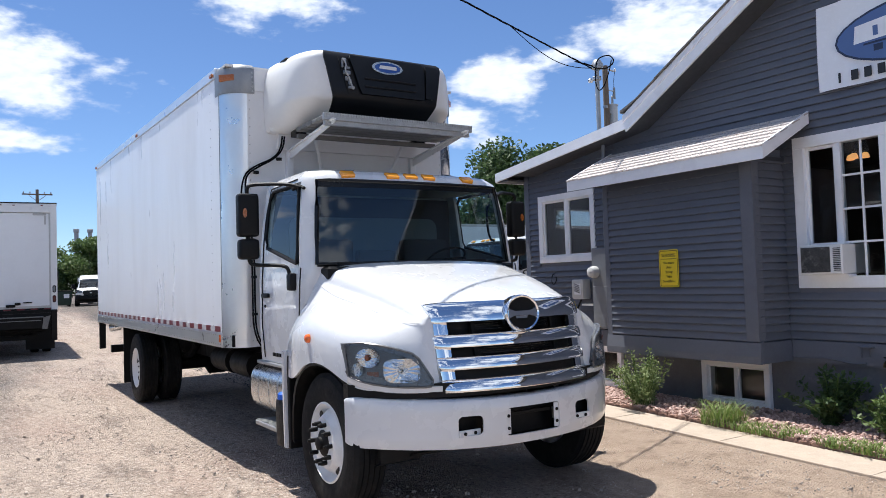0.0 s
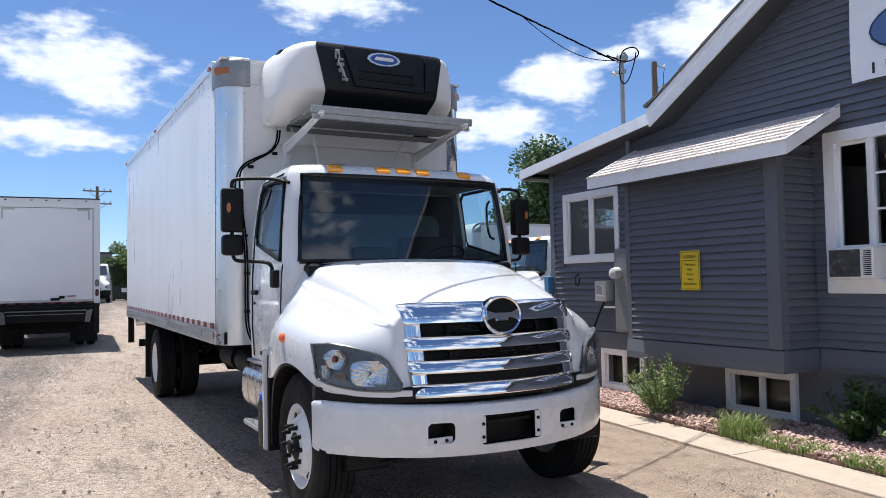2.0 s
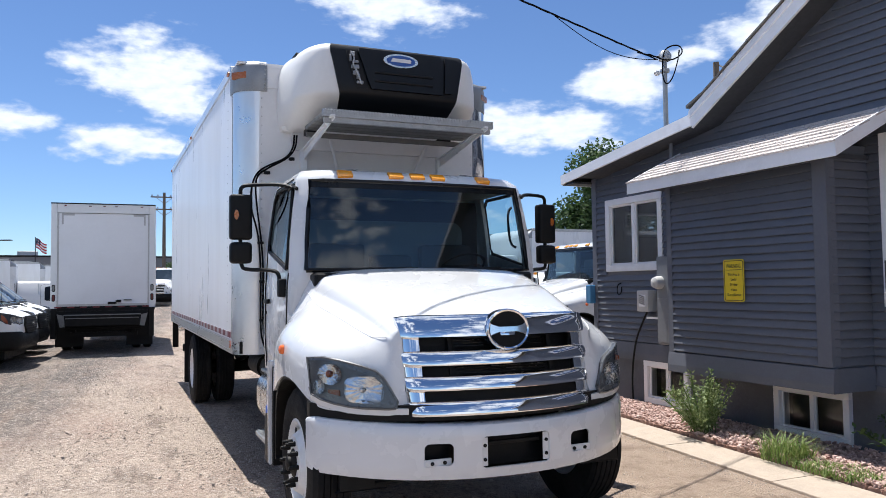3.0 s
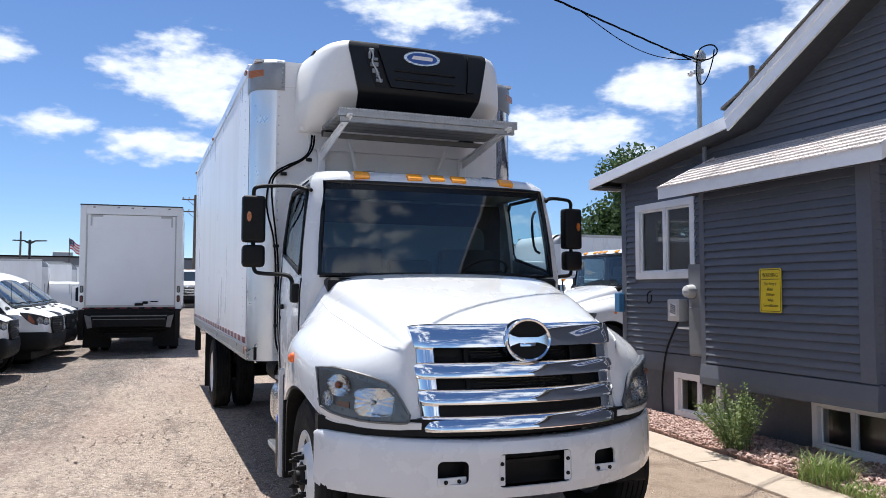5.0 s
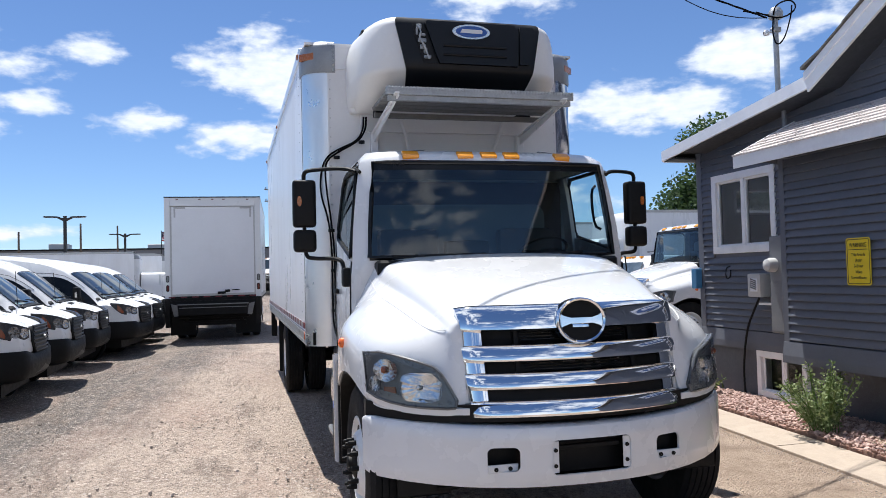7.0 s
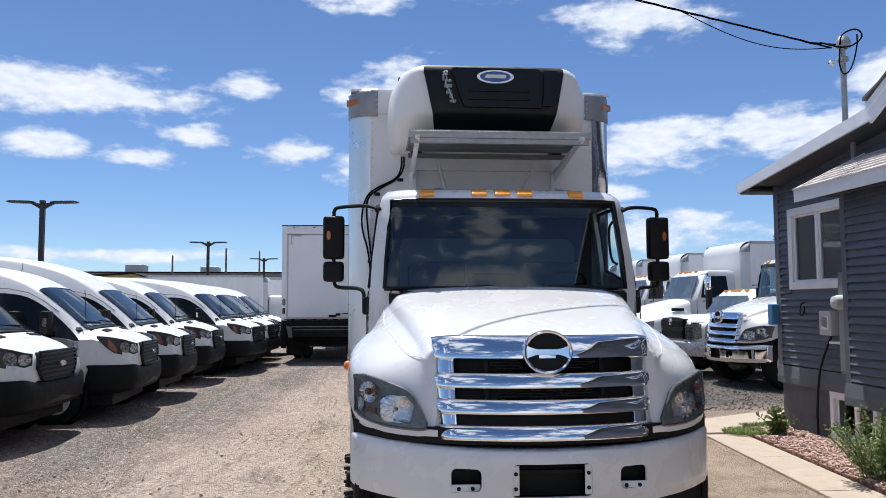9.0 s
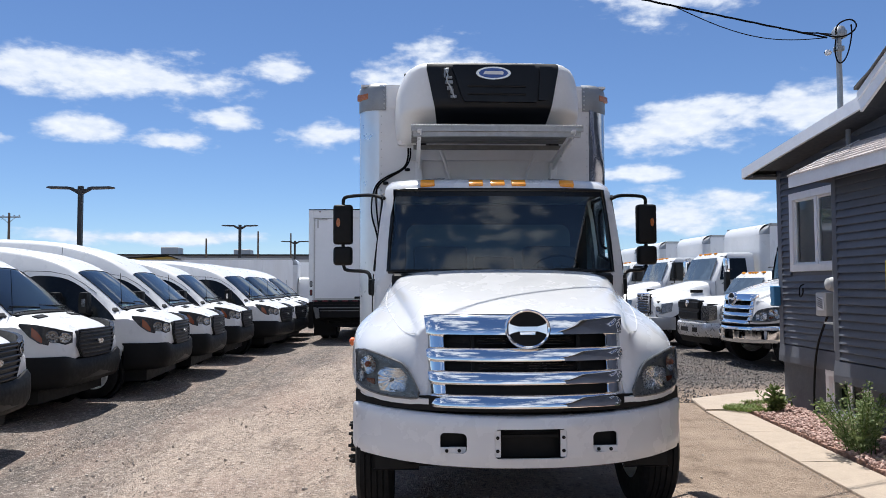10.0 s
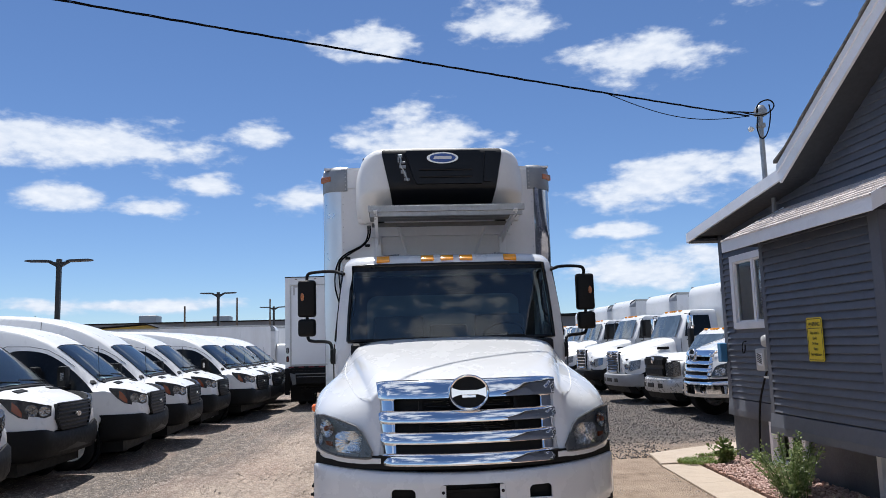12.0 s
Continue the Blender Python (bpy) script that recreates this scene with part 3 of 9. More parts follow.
CORNER = 5.42
house = thing("house", Matrix(), "small dark slate-grey clapboard house with white trim and a gabled roof", "house")


def lap_board(y0, y1, x, z, axis="y", flip=1):
    """One clapboard, thick at its foot. axis y: runs along y facing -x; axis x: runs along x facing -y or +y."""
    prof = [(-0.032, 0.006), (-0.030, 0), (0.0, 0), (0.0, LAP - 0.004), (-0.006, LAP - 0.004)]
    bm = bmesh.new()
    a, b = [], []
    for d, h in prof:
        if axis == "y":
            a.append(bm.verts.new((x + d, y0, z + h))), b.append(bm.verts.new((x + d, y1, z + h)))
        else:
            a.append(bm.verts.new((y0, x + d * flip, z + h))), b.append(bm.verts.new((y1, x + d * flip, z + h)))
    bm.faces.new(a), bm.faces.new(b)
    for i in range(len(prof)):
        j = (i + 1) % len(prof)
        bm.faces.new((a[i], a[j], b[j], b[i]))
    return part("clapboard", bm, M_SLATE, house, smooth=0)


def wall_with_holes(name, x0, x1, y0, y1, z0, z1, holes, material, parent):
    """A wall along y, cut by rectangular holes (y0, y1, z0, z1)."""
    ys = sorted({y0, y1, *(v for h in holes for v in h[:2] if y0 < v < y1)})
    for a, b in zip(ys, ys[1:]):
        inside = sorted((h[2], h[3]) for h in holes if h[0] <= a and h[1] >= b)
        z = z0
        for c, d in inside + [(z1, z1)]:
            if c > z:
                part(name, box(x0, a, z, x1, b, c), material, parent, smooth=0)
            z = max(z, d)


def build_shell():
    wall_with_holes("wall", WALL, WALL + 0.14, -7.9, CORNER, 0.62, 3.30, [BIG, SLIDER], M_SLATETRIM, house)
    part("gable_wall", prism([(-7.9, 3.30), (CORNER, 3.30), (CORNER, rake_z(CORNER) - 0.1), (KINK_Y, KINK_Z - 0.1), (PEAK_Y, PEAK_Z - 0.1), (-7.9, rake_z(-7.9) - 0.1)], "x", WALL, WALL + 0.14), M_SLATETRIM, house, smooth=0)
    wall_with_holes("foundation", WALL + 0.01, WALL + 0.25, -7.9, CORNER - 0.01, -0.1, 0.62, CELLAR, M_STUCCO, house)
    for x0, x1, z0, z1 in ((WALL + 0.14, 4.90, -0.1, 3.28), (6.0, 13.9, -0.1, 3.28), (4.90, 6.0, -0.1, 2.42), (4.90, 6.0, 2.79, 3.28)):
        part("far_wall", box(x0, CORNER - 0.14, z0, x1, CORNER, z1), M_SLATETRIM, house, smooth=0)
    part("near_wall", box(WALL + 0.14, -7.9, -0.1, 13.9, -7.76, 3.3), M_SLATETRIM, house, smooth=0)
    part("rear_wall", box(13.76, -7.76, -0.1, 13.9, CORNER - 0.14, 3.28), M_SLATETRIM, house, smooth=0)
    part("inner_floor", box(WALL + 0.25, -7.7, 0.60, 13.7, CORNER - 0.15, 0.68), M_ROOMSHADE, house, smooth=0)
    part("inner_ceiling", box(WALL + 0.15, -7.7, 3.18, 13.7, CORNER - 0.15, 3.24), M_ROOMSHADE, house, smooth=0)
    part("inner_wall", box(8.2, -7.7, 0.68, 8.3, 2.4, 3.18), M_ROOMSHADE, house, smooth=0)
    part("inner_wall", box(WALL + 0.15, 2.4, 0.68, 8.2, 2.5, 3.18), M_ROOMLIT, house, smooth=0)
    part("inner_wall", box(8.2, 2.41, 0.68, 8.3, CORNER - 0.15, 3.18), M_ROOMLIT, house, smooth=0)
    for x0, x1, z0, z1 in ((WALL + 0.15, 4.88, 0.68, 3.18), (6.02, 8.2, 0.68, 3.18), (4.88, 6.02, 0.68, 2.40), (4.88, 6.02, 2.81, 3.18)):
        part("inner_lining", box(x0, CORNER - 0.165, z0, x1, CORNER - 0.145, z1), M_ROOMLIT, house, smooth=0)
    # clapboards on the street front
    z = 0.885
    while z < 6.0:
        top = z + LAP
        spans = [[-4.0, CORNER - 0.09]]
        # cut by the roof
        lim = CORNER - 0.09
        while lim > -3 and rake_z(lim) - 0.10 < top:
            lim -= 0.02
        if lim <= -2.6:
            break
        spans[0][1] = min(spans[0][1], lim)
        for h in (BIG, SLIDER, (BAY_Y0, BAY_Y1, 0.6, 3.02)):
            if h[2] < top - 0.02 and h[3] > z + 0.02:
                out = []
                for a, b in spans:
                    if h[1] <= a or h[0] >= b:
                        out.append([a, b])
                        continue
                    if h[0] > a:
                        out.append([a, h[0]])
                    if h[1] < b:
                        out.append([h[1], b])
                spans = out
        for a, b in spans:
            if b - a > 0.03:
                lap_board(a, b, WALL, z)
        z += LAP
    # bay: box with boards on three sides
    part("bay_wall", box(BAY_X, BAY_Y0, 0.66, WALL, BAY_Y1, 3.0), M_SLATETRIM, house, smooth=0)
    z = 0.885
    while z < 2.92:
        lap_board(BAY_Y0 + 0.13, BAY_Y1 - 0.06, BAY_X, z)
        lap_board(BAY_X + 0.02, WALL - 0.02, BAY_Y0, z, "x")
        z += LAP
    bm = box(BAY_X - 0.028, BAY_Y0 - 0.028, 0.88, BAY_X + 0.09, BAY_Y0 + 0.13, 2.95)
    part("corner_board", bm, M_SLATETRIM, house, smooth=0)
    part("corner_board", box(BAY_X - 0.028, BAY_Y1 - 0.06, 0.86, BAY_X + 0.09, BAY_Y1 + 0.02, 2.95), M_SLATETRIM, house, smooth=0)
    part("corner_board", box(WALL - 0.028, CORNER - 0.09, 0.66, WALL + 0.1, CORNER + 0.022, 3.30), M_SLATETRIM, house, smooth=0)
    # flared skirt boards
    def skirt(y0, y1, x):
        part("skirt_board", prism([(x + 0.02, 0.64), (x - 0.05, 0.64), (x - 0.05, 0.72), (x - 0.03, 0.865), (x + 0.02, 0.885)], "y", y0, y1), M_SLATETRIM, house, smooth=0)
    skirt(BAY_Y0 - 0.05, BAY_Y1 + 0.03, BAY_X)
    skirt(-6.0, BAY_Y0 - 0.051, WALL)
    skirt(BAY_Y1 + 0.031, CORNER + 0.02, WALL)
    part("skirt_board", prism([(BAY_Y0 + 0.02, 0.641), (BAY_Y0 - 0.05, 0.641), (BAY_Y0 - 0.05, 0.72), (BAY_Y0 - 0.03, 0.864), (BAY_Y0 + 0.02, 0.884)], "x", BAY_X + 0.022, WALL - 0.03), M_SLATETRIM, house, smooth=0)


def build_roof():
    def slab(y0, z0, y1, z1, name="roof"):
        poly = [(y0, z0), (y1, z1), (y1, z1 - 0.09), (y0, z0 - 0.09)]
        part(name, prism(poly, "x", RAKE_X + 0.02, 14.3), M_SHINGLEDARK, house, smooth=0)
    slab(EAVE_Y, EAVE_Z + 0.02, KINK_Y, KINK_Z + 0.02)
    slab(KINK_Y + 0.09, KINK_Z + 0.031, PEAK_Y, PEAK_Z + 0.085)
    slab(PEAK_Y + 0.001, PEAK_Z + 0.086, -8.4, rake_z(-8.4) + 0.085)

    def rake(y0, z0, y1, z1, h, x, t, name, m_):
        poly = [(y0, z0 + 0.012), (y1, z1 + 0.012), (y1, z1 - h), (y0, z0 - h)]
        part(name, prism(poly, "x", x, x + t), m_, house, smooth=0)
    rake(EAVE_Y, EAVE_Z, KINK_Y, KINK_Z, 0.13, RAKE_X - 0.012, 0.03, "rake_board", M_TRIMWHITE)
    rake(KINK_Y + 0.03, KINK_Z - 0.016, PEAK_Y, PEAK_Z, 0.155, RAKE_X - 0.014, 0.03, "rake_board", M_TRIMWHITE)
    rake(KINK_Y + 0.06, KINK_Z + 0.032, PEAK_Y, PEAK_Z + 0.066, 0.075, RAKE_X - 0.030, 0.03, "rake_cap", M_TRIMWHITE)
    rake(PEAK_Y - 0.002, PEAK_Z, -8.4, rake_z(-8.4), 0.15, RAKE_X - 0.012, 0.03, "rake_board", M_TRIMWHITE)
    # starter shingle edge over the rake board, ragged where it climbs
    rnd = random.Random(8)
    y = KINK_Y + 0.08
    while y > PEAK_Y:
        y2 = y - rnd.uniform(0.26, 0.36)
        a, b = rake_z(y) + 0.085, rake_z(y2) + 0.085
        lift = rnd.uniform(0.004, 0.022)
        poly = [(y, a), (y2, b), (y2, b + 0.012 + lift * 0.3), (y, a + 0.012 + lift)]
        part("shingle", prism(poly, "x", RAKE_X - 0.05 - rnd.uniform(0, 0.015), RAKE_X + 0.4), M_SHINGLEDARK, house, smooth=0)
        y = y2
    part("soffit", prism([(CORNER - 0.2, rake_z(CORNER) - 0.095), (KINK_Y, KINK_Z - 0.095), (KINK_Y, KINK_Z - 0.12), (CORNER - 0.2, rake_z(CORNER) - 0.12)], "x", RAKE_X + 0.02, WALL), M_SOFFITSHADE, house, smooth=0)
    part("soffit", prism([(KINK_Y, KINK_Z - 0.095), (PEAK_Y, PEAK_Z - 0.095), (PEAK_Y, PEAK_Z - 0.12), (KINK_Y, KINK_Z - 0.121)], "x", RAKE_X + 0.02, WALL), M_SOFFITSHADE, house, smooth=0)
    part("fascia_board", box(RAKE_X + 0.02, EAVE_Y - 0.02, EAVE_Z - 0.14, 14.2, EAVE_Y + 0.006, EAVE_Z + 0.0), M_TRIMWHITE, house, smooth=0)
    part("soffit", box(RAKE_X + 0.02, CORNER, EAVE_Z - 0.14, 14.0, EAVE_Y - 0.02, EAVE_Z - 0.115), M_SOFFITSHADE, house, smooth=0)


PORCH = (0.48, 3.43, 3.60, 2.955, 3.37)  # y0, y1, outer x, outer z, wall z


def build_bay_roof():
    y0, y1, xo, zo, zw = PORCH
    k = (zw - zo) / (WALL - xo)
    poly = [(xo, zo - 0.02), (WALL, zw - 0.02), (WALL, zw - 0.06), (xo, zo - 0.06)]
    part("bay_roof", prism(poly, "y", y0 + 0.02, y1 - 0.02), M_SHINGLEDARK, house, smooth=0)
    part("fascia_board", box(xo - 0.022, y0 - 0.005, zo - 0.150, xo, y1, zo + 0.0), M_TRIMWHITE, house, "weathered white board", smooth=0)
    poly = [(xo - 0.022, zo - 0.153), (xo - 0.022, zo + 0.002), (WALL - 0.03, zw + 0.002), (WALL - 0.03, zw - 0.135)]
    part("barge_board", prism(poly, "y", y0 - 0.028, y0 - 0.006), M_TRIMWHITE, house, smooth=0)
    part("barge_board", prism(poly, "y", y1 + 0.001, y1 + 0.023), M_TRIMWHITE, house, smooth=0)
    poly = [(BAY_X - 0.2, zo - 0.05), (WALL, zo - 0.05), (WALL, zo - 0.09), (xo + 0.01, zo - 0.09), (xo + 0.01, zo - 0.06)]
    part("soffit", prism(poly, "y", BAY_Y0 - 0.04, y1 - 0.02), M_SOFFITSHADE, house, smooth=0)
    rnd = random.Random(3)
    courses = 8
    run = (WALL - xo + 0.03) / courses
    for c in range(courses):
        y = y0 - 0.03 + (0.14 if c % 2 else 0)
        y = y - 0.28
        while y < y1 + 0.02:
            a, b = max(y, y0 - 0.035), min(y + 0.275, y1 + 0.03)
            if b - a > 0.05:
                xa = xo - 0.035 + c * run
                xb = min(xa + run * 1.25, WALL - 0.02)
                za, zb = zo + k * (xa - xo), zo + k * (xb - xo)
                l0 = rnd.uniform(0.010, 0.018)
                poly = [(xa, za - 0.004), (xb, zb - 0.012), (xb, zb - 0.004), (xa, za + l0)]
                part("shingle", prism(poly, "y", a + 0.003, b - 0.003), M_SHINGLE, house, smooth=0)
            y += 0.28


def pane(name, x, y0, y1, z0, z1, parent, glass):
    return part(name, loft([[(x, y0, z0), (x, y0, z1)], [(x, y1, z0), (x, y1, z1)]], closed=False, caps=False), glass, parent, smooth=0, shadow=False, toward=(-1, 0, 0))


def trim_ring(name, x0, x1, y0, y1, z0, z1, w, material, parent):
    part(name, box(x0, y0, z1 - w, x1, y1, z1, 0.004), material, parent, smooth=0)
    part(name, box(x0, y0, z0, x1, y1, z0 + w, 0.004), material, parent, smooth=0)
    part(name, box(x0 + 0.001, y0, z0 + w, x1, y0 + w, z1 - w, 0.004), material, parent, smooth=0)
    part(name, box(x0 + 0.001, y1 - w, z0 + w, x1, y1, z1 - w, 0.004), material, parent, smooth=0)




def sheer_mat(name, color, open_share):
    """Thin cloth that lets part of the light straight through."""
    ma = bpy.data.materials.new(name)
    ma.use_nodes = True
    N, L = ma.node_tree.nodes, ma.node_tree.links
    N.clear()
    di, tr, mx, out = (N.new(k) for k in ("ShaderNodeBsdfDiffuse", "ShaderNodeBsdfTransparent", "ShaderNodeMixShader", "ShaderNodeOutputMaterial"))
    di.inputs[0].default_value = (*color, 1)
    mx.inputs[0].default_value = open_share
    L.new(di.outputs[0], mx.inputs[1]), L.new(tr.outputs[0], mx.inputs[2]), L.new(mx.outputs[0], out.inputs[0])
    return ma


M_SCREEN = sheer_mat("sheer_cloth", (0.34, 0.335, 0.32), 0.62)
M_WINGLASS = glass_mat("house_glass", (0.80, 0.83, 0.83), ior=1.6)


def window_base(label):
    w = new("window")
    w.parent = house
    return tagged(w, label)


def build_windows():
    # large window: open sash beside a gridded one
    y0, y1, z0, z1 = BIG
    w = window_base("large white window, one plain sash beside a gridded sash")
    trim_ring("window_frame", WALL - 0.035, WALL + 0.10, y0, y1, z0, z1, 0.125, M_TRIMWHITE, w)
    mid = y0 + 0.125 + 0.44
    part("mullion", box(WALL - 0.02, mid - 0.03, z0 + 0.125, WALL + 0.06, mid + 0.03, z1 - 0.125), M_TRIMWHITE, w, smooth=0)
    trim_ring("sash", WALL + 0.01, WALL + 0.05, mid + 0.03, y1 - 0.125, z0 + 0.45, z1 - 0.125, 0.035, M_TRIMWHITE, w)
    pane("glass_pane", WALL + 0.03, mid + 0.06, y1 - 0.155, z0 + 0.48, z1 - 0.155, w, M_WINGLASS)
    ya, yb, za, zb = y0 + 0.125, mid - 0.03, z0 + 0.125, z1 - 0.125
    pane("glass_pane", WALL + 0.02, ya, yb, za, zb, w, M_WINGLASS)
    part("muntin", box(WALL + 0.005, (ya + yb) / 2 - 0.011, za, WALL + 0.018, (ya + yb) / 2 + 0.011, zb), M_TRIMWHITE, w, smooth=0)
    for i in (1, 2, 3):
        z = za + (zb - za) * i / 4
        part("muntin", box(WALL + 0.004, ya, z - 0.011, WALL + 0.019, yb, z + 0.011), M_TRIMWHITE, w, smooth=0)
    # two-light slider
    y0, y1, z0, z1 = SLIDER
    w = window_base("white two-light sliding window")
    trim_ring("window_frame", WALL - 0.035, WALL + 0.10, y0, y1, z0, z1, 0.095, M_TRIMWHITE, w)
    mid = (y0 + y1) / 2
    part("mullion", box(WALL - 0.01, mid - 0.028, z0 + 0.095, WALL + 0.05, mid + 0.028, z1 - 0.095), M_TRIMWHITE, w, smooth=0)
    for a, b in ((y0 + 0.095, mid - 0.028), (mid + 0.028, y1 - 0.095)):
        trim_ring("sash", WALL + 0.0, WALL + 0.04, a, b, z0 + 0.095, z1 - 0.095, 0.028, M_TRIMWHITE, w)
        pane("glass_pane", WALL + 0.02, a + 0.024, b - 0.024, z0 + 0.12, z1 - 0.12, w, M_WINGLASS)
    part("sheer_curtain", box(WALL + 0.052, y0 + 0.1, z0 + 0.1, WALL + 0.055, y1 - 0.1, z1 - 0.1), M_SCREEN, w, "sheer grey curtain", smooth=0)
    # small window in the far wall, seen through the room
    w = window_base("small window in the far end wall")
    for x0, x1, z0, z1 in ((4.90, 6.0, 2.42, 2.45), (4.90, 6.0, 2.76, 2.79), (4.90, 4.94, 2.45, 2.76), (5.96, 6.0, 2.45, 2.76)):
        part("window_frame", box(x0, CORNER - 0.15, z0, x1, CORNER + 0.02, z1), M_TRIMWHITE, w, smooth=0)
    # cellar windows
    for y0, y1, z0, z1 in CELLAR:
        w = window_base("white cellar window at ground level")
        trim_ring("window_frame", WALL - 0.045, WALL + 0.12, y0, y1, z0, z1, 0.075, M_TRIMWHITE, w)
        mid = (y0 + y1) / 2
        part("mullion", box(WALL - 0.005, mid - 0.022, z0 + 0.075, WALL + 0.05, mid + 0.022, z1 - 0.075), M_TRIMWHITE, w, smooth=0)
        for a, b in ((y0 + 0.075, mid - 0.022), (mid + 0.022, y1 - 0.075)):
            trim_ring("sash", WALL + 0.005, WALL + 0.04, a, b, z0 + 0.075, z1 - 0.075, 0.02, M_TRIMWHITE, w)
            pane("glass_pane", WALL + 0.02, a + 0.018, b - 0.018, z0 + 0.092, z1 - 0.092, w, M_WINGLASS)
    # solid dark block close behind the glass, standing in for the unlit cellar
    part("cellar_room", box(WALL + 0.26, 0.2, -0.09, WALL + 1.6, CORNER - 0.3, 0.59), M_ROOMSHADE, house, smooth=0)


M_COIL = mat("dirty_coil", (0.10, 0.10, 0.098), 0.7, 0.3, vary=0.5, scale=16, dirt=(0.45, 0.44, 0.42), dirt_amount=0.5, dirt_scale=12)


def build_house_things():
    # window air conditioner
    z0, z1, y0, y1 = 1.585, 1.90, 0.045, 0.515
    ac = thing("air_conditioner", pose(0, 0, 0), "worn white window air conditioner set in the large window", "air conditioner")
    part("case", box(4.22, y0, z0, 4.75, y1, z1, 0.012), M_PLASTICWHITE, ac)
    part("grille_panel", box(4.212, y0 + 0.13, z0 + 0.025, 4.222, y1 - 0.02, z1 - 0.025), M_COIL, ac, "dirty metal coil face")
    for i in range(9):
        z = z0 + 0.035 + i * 0.029
        part("fin", box(4.204, y0 + 0.135, z, 4.213, y1 - 0.025, z + 0.006), M_COIL, ac)
    for i in range(13):
        z = z0 + 0.04 + i * 0.019
        part("louvre", box(4.214, y0 + 0.02, z, 4.221, y0 + 0.095, z + 0.008), M_BLACK, ac)
    part("shelf_board", box(4.30, y0 - 0.01, z0 - 0.03, 4.45, y1 + 0.005, z0 - 0.002), M_TRIMWHITE, ac)
    # globe lamp in the dark room
    lamp = thing("pendant_lamp", pose(5.6, 0.60, 3.0), "lit three-shade ceiling lamp in the dark room", "lamp")
    part("stem", tube([(0, 0, 0.13), (0, 0, 0.05)], 0.01), M_LAMPBLACK, lamp)
    for dx, dy in ((0.0, -0.10), (-0.06, 0.0), (0.03, 0.09)):
        part("arm", tube([(0, 0, 0.05), (dx, dy, 0.04), (dx, dy, 0.0)], 0.006, 5), M_LAMPBLACK, lamp)
        part("globe", lathe([(0.012, 0.014), (0.004, 0.030), (-0.022, 0.044), (-0.052, 0.048), (-0.056, 0.043), (-0.03, 0.034), (-0.01, 0.012)], 14, "z", center=(dx, dy, -0.01)), M_GLOBE, lamp, "warm glowing glass shade")
    # warning sign
    FACE = Matrix(((0, 0, -1, 0), (-1, 0, 0, 0), (0, 1, 0, 0), (0, 0, 0, 1)))
    ws = thing("warning_sign", Matrix.Translation((BAY_X - 0.040, 1.975, 1.71)) @ FACE, "yellow and black warning sign on the slate wall", "sign")
    part("plate", prism(rounded(0.295, 0.455, 0.025), "z", 0, 0.004), M_YELLOW, ws)
    bm = loft([[(x, y, 0.0045) for x, y in rounded(0.272, 0.432, 0.02)], [(x, y, 0.0045) for x, y in rounded(0.258, 0.418, 0.016)]], caps=False)
    part("border", bm, M_INK, ws, "black border line", solid=0.001)
    part("rule", box(-0.115, 0.112, 0.004, 0.115, 0.118, 0.0055), M_INK, ws)
    for txt, y, s, wd in (("WARNING", 0.155, 0.062, 0.21), ("This Area Is", 0.065, 0.044, 0.165), ("Under", 0.012, 0.044, 0.08), ("24 Hour", -0.044, 0.044, 0.11), ("Video", -0.1, 0.044, 0.08), ("Surveillance", -0.155, 0.044, 0.19)):
        text_mesh("lettering", txt, s, M_INK, ws, pose(0, y, 0.0055), width=wd, depth=0.0006)
    # banner on the gable
    bn = thing("banner", Matrix.Translation((WALL - 0.05, -0.91, 3.985)) @ FACE, "white vinyl banner with a blue oval emblem on the gable", "banner")
    bm = bmesh.new()
    rows = []
    for i in range(25):
        x = -1.2 + 2.4 * i / 24
        rows.append([(x, -0.455 + 0.91 * j / 6, 0.012 + 0.012 * math.sin(i * 0.9 + j * 0.7)) for j in range(7)])
    bm = loft(rows, closed=False, caps=False)
    part("sheet", bm, M_SIGNWHITE, bn, solid=0.003)
    part("oval", prism(ellipse(2.0, 0.66), "z", 0.024, 0.028), M_NAVY, bn, "navy outline oval")
    part("oval", prism(ellipse(1.95, 0.61), "z", 0.028, 0.031), M_SIGNBLUE, bn, "blue oval")
    part("block_shape", prism([(-0.80, -0.05), (-0.78, 0.13), (-0.42, 0.16), (-0.36, 0.10), (-0.38, -0.0), (-0.46, -0.04)], "z", 0.031, 0.034), M_SIGNWHITE, bn)
    part("block_hole", prism([(-0.60, -0.01), (-0.60, 0.09), (-0.55, 0.09), (-0.55, -0.01)], "z", 0.034, 0.036), M_SIGNBLUE, bn)
    part("block_shape", prism([(-0.36, -0.05), (-0.18, 0.19), (-0.06, 0.19), (0.06, -0.05)], "z", 0.031, 0.034), M_SIGNWHITE, bn)
    part("block_shape", box(0.12, -0.05, 0.031, 0.5, 0.18, 0.034), M_SIGNWHITE, bn)
    part("bar", box(-0.70, -0.085, 0.031, -0.40, -0.065, 0.034), M_NAVY, bn)
    for i in range(6):
        x = -0.60 + 0.15 * i
        part("bar", box(x, -0.165, 0.031, x + 0.09, -0.10, 0.034), M_NAVY, bn)
    for i in range(14):
        x = -0.98 + 0.135 * i
        if i in (4, 6):
            continue
        part("bar", box(x, -0.405, 0.026, x + (0.075 if i else 0.025), -0.30, 0.029), M_INK, bn)
    # meter, conduits and boxes between the windows
    eb = thing("electric_meter_box", pose(0, 0, 0), "grey steel electric meter box on the house wall", "meter box")
    part("body", box(4.20, 3.36, 0.90, 4.445, 3.70, 2.04, 0.012), M_GREYBOX, eb)
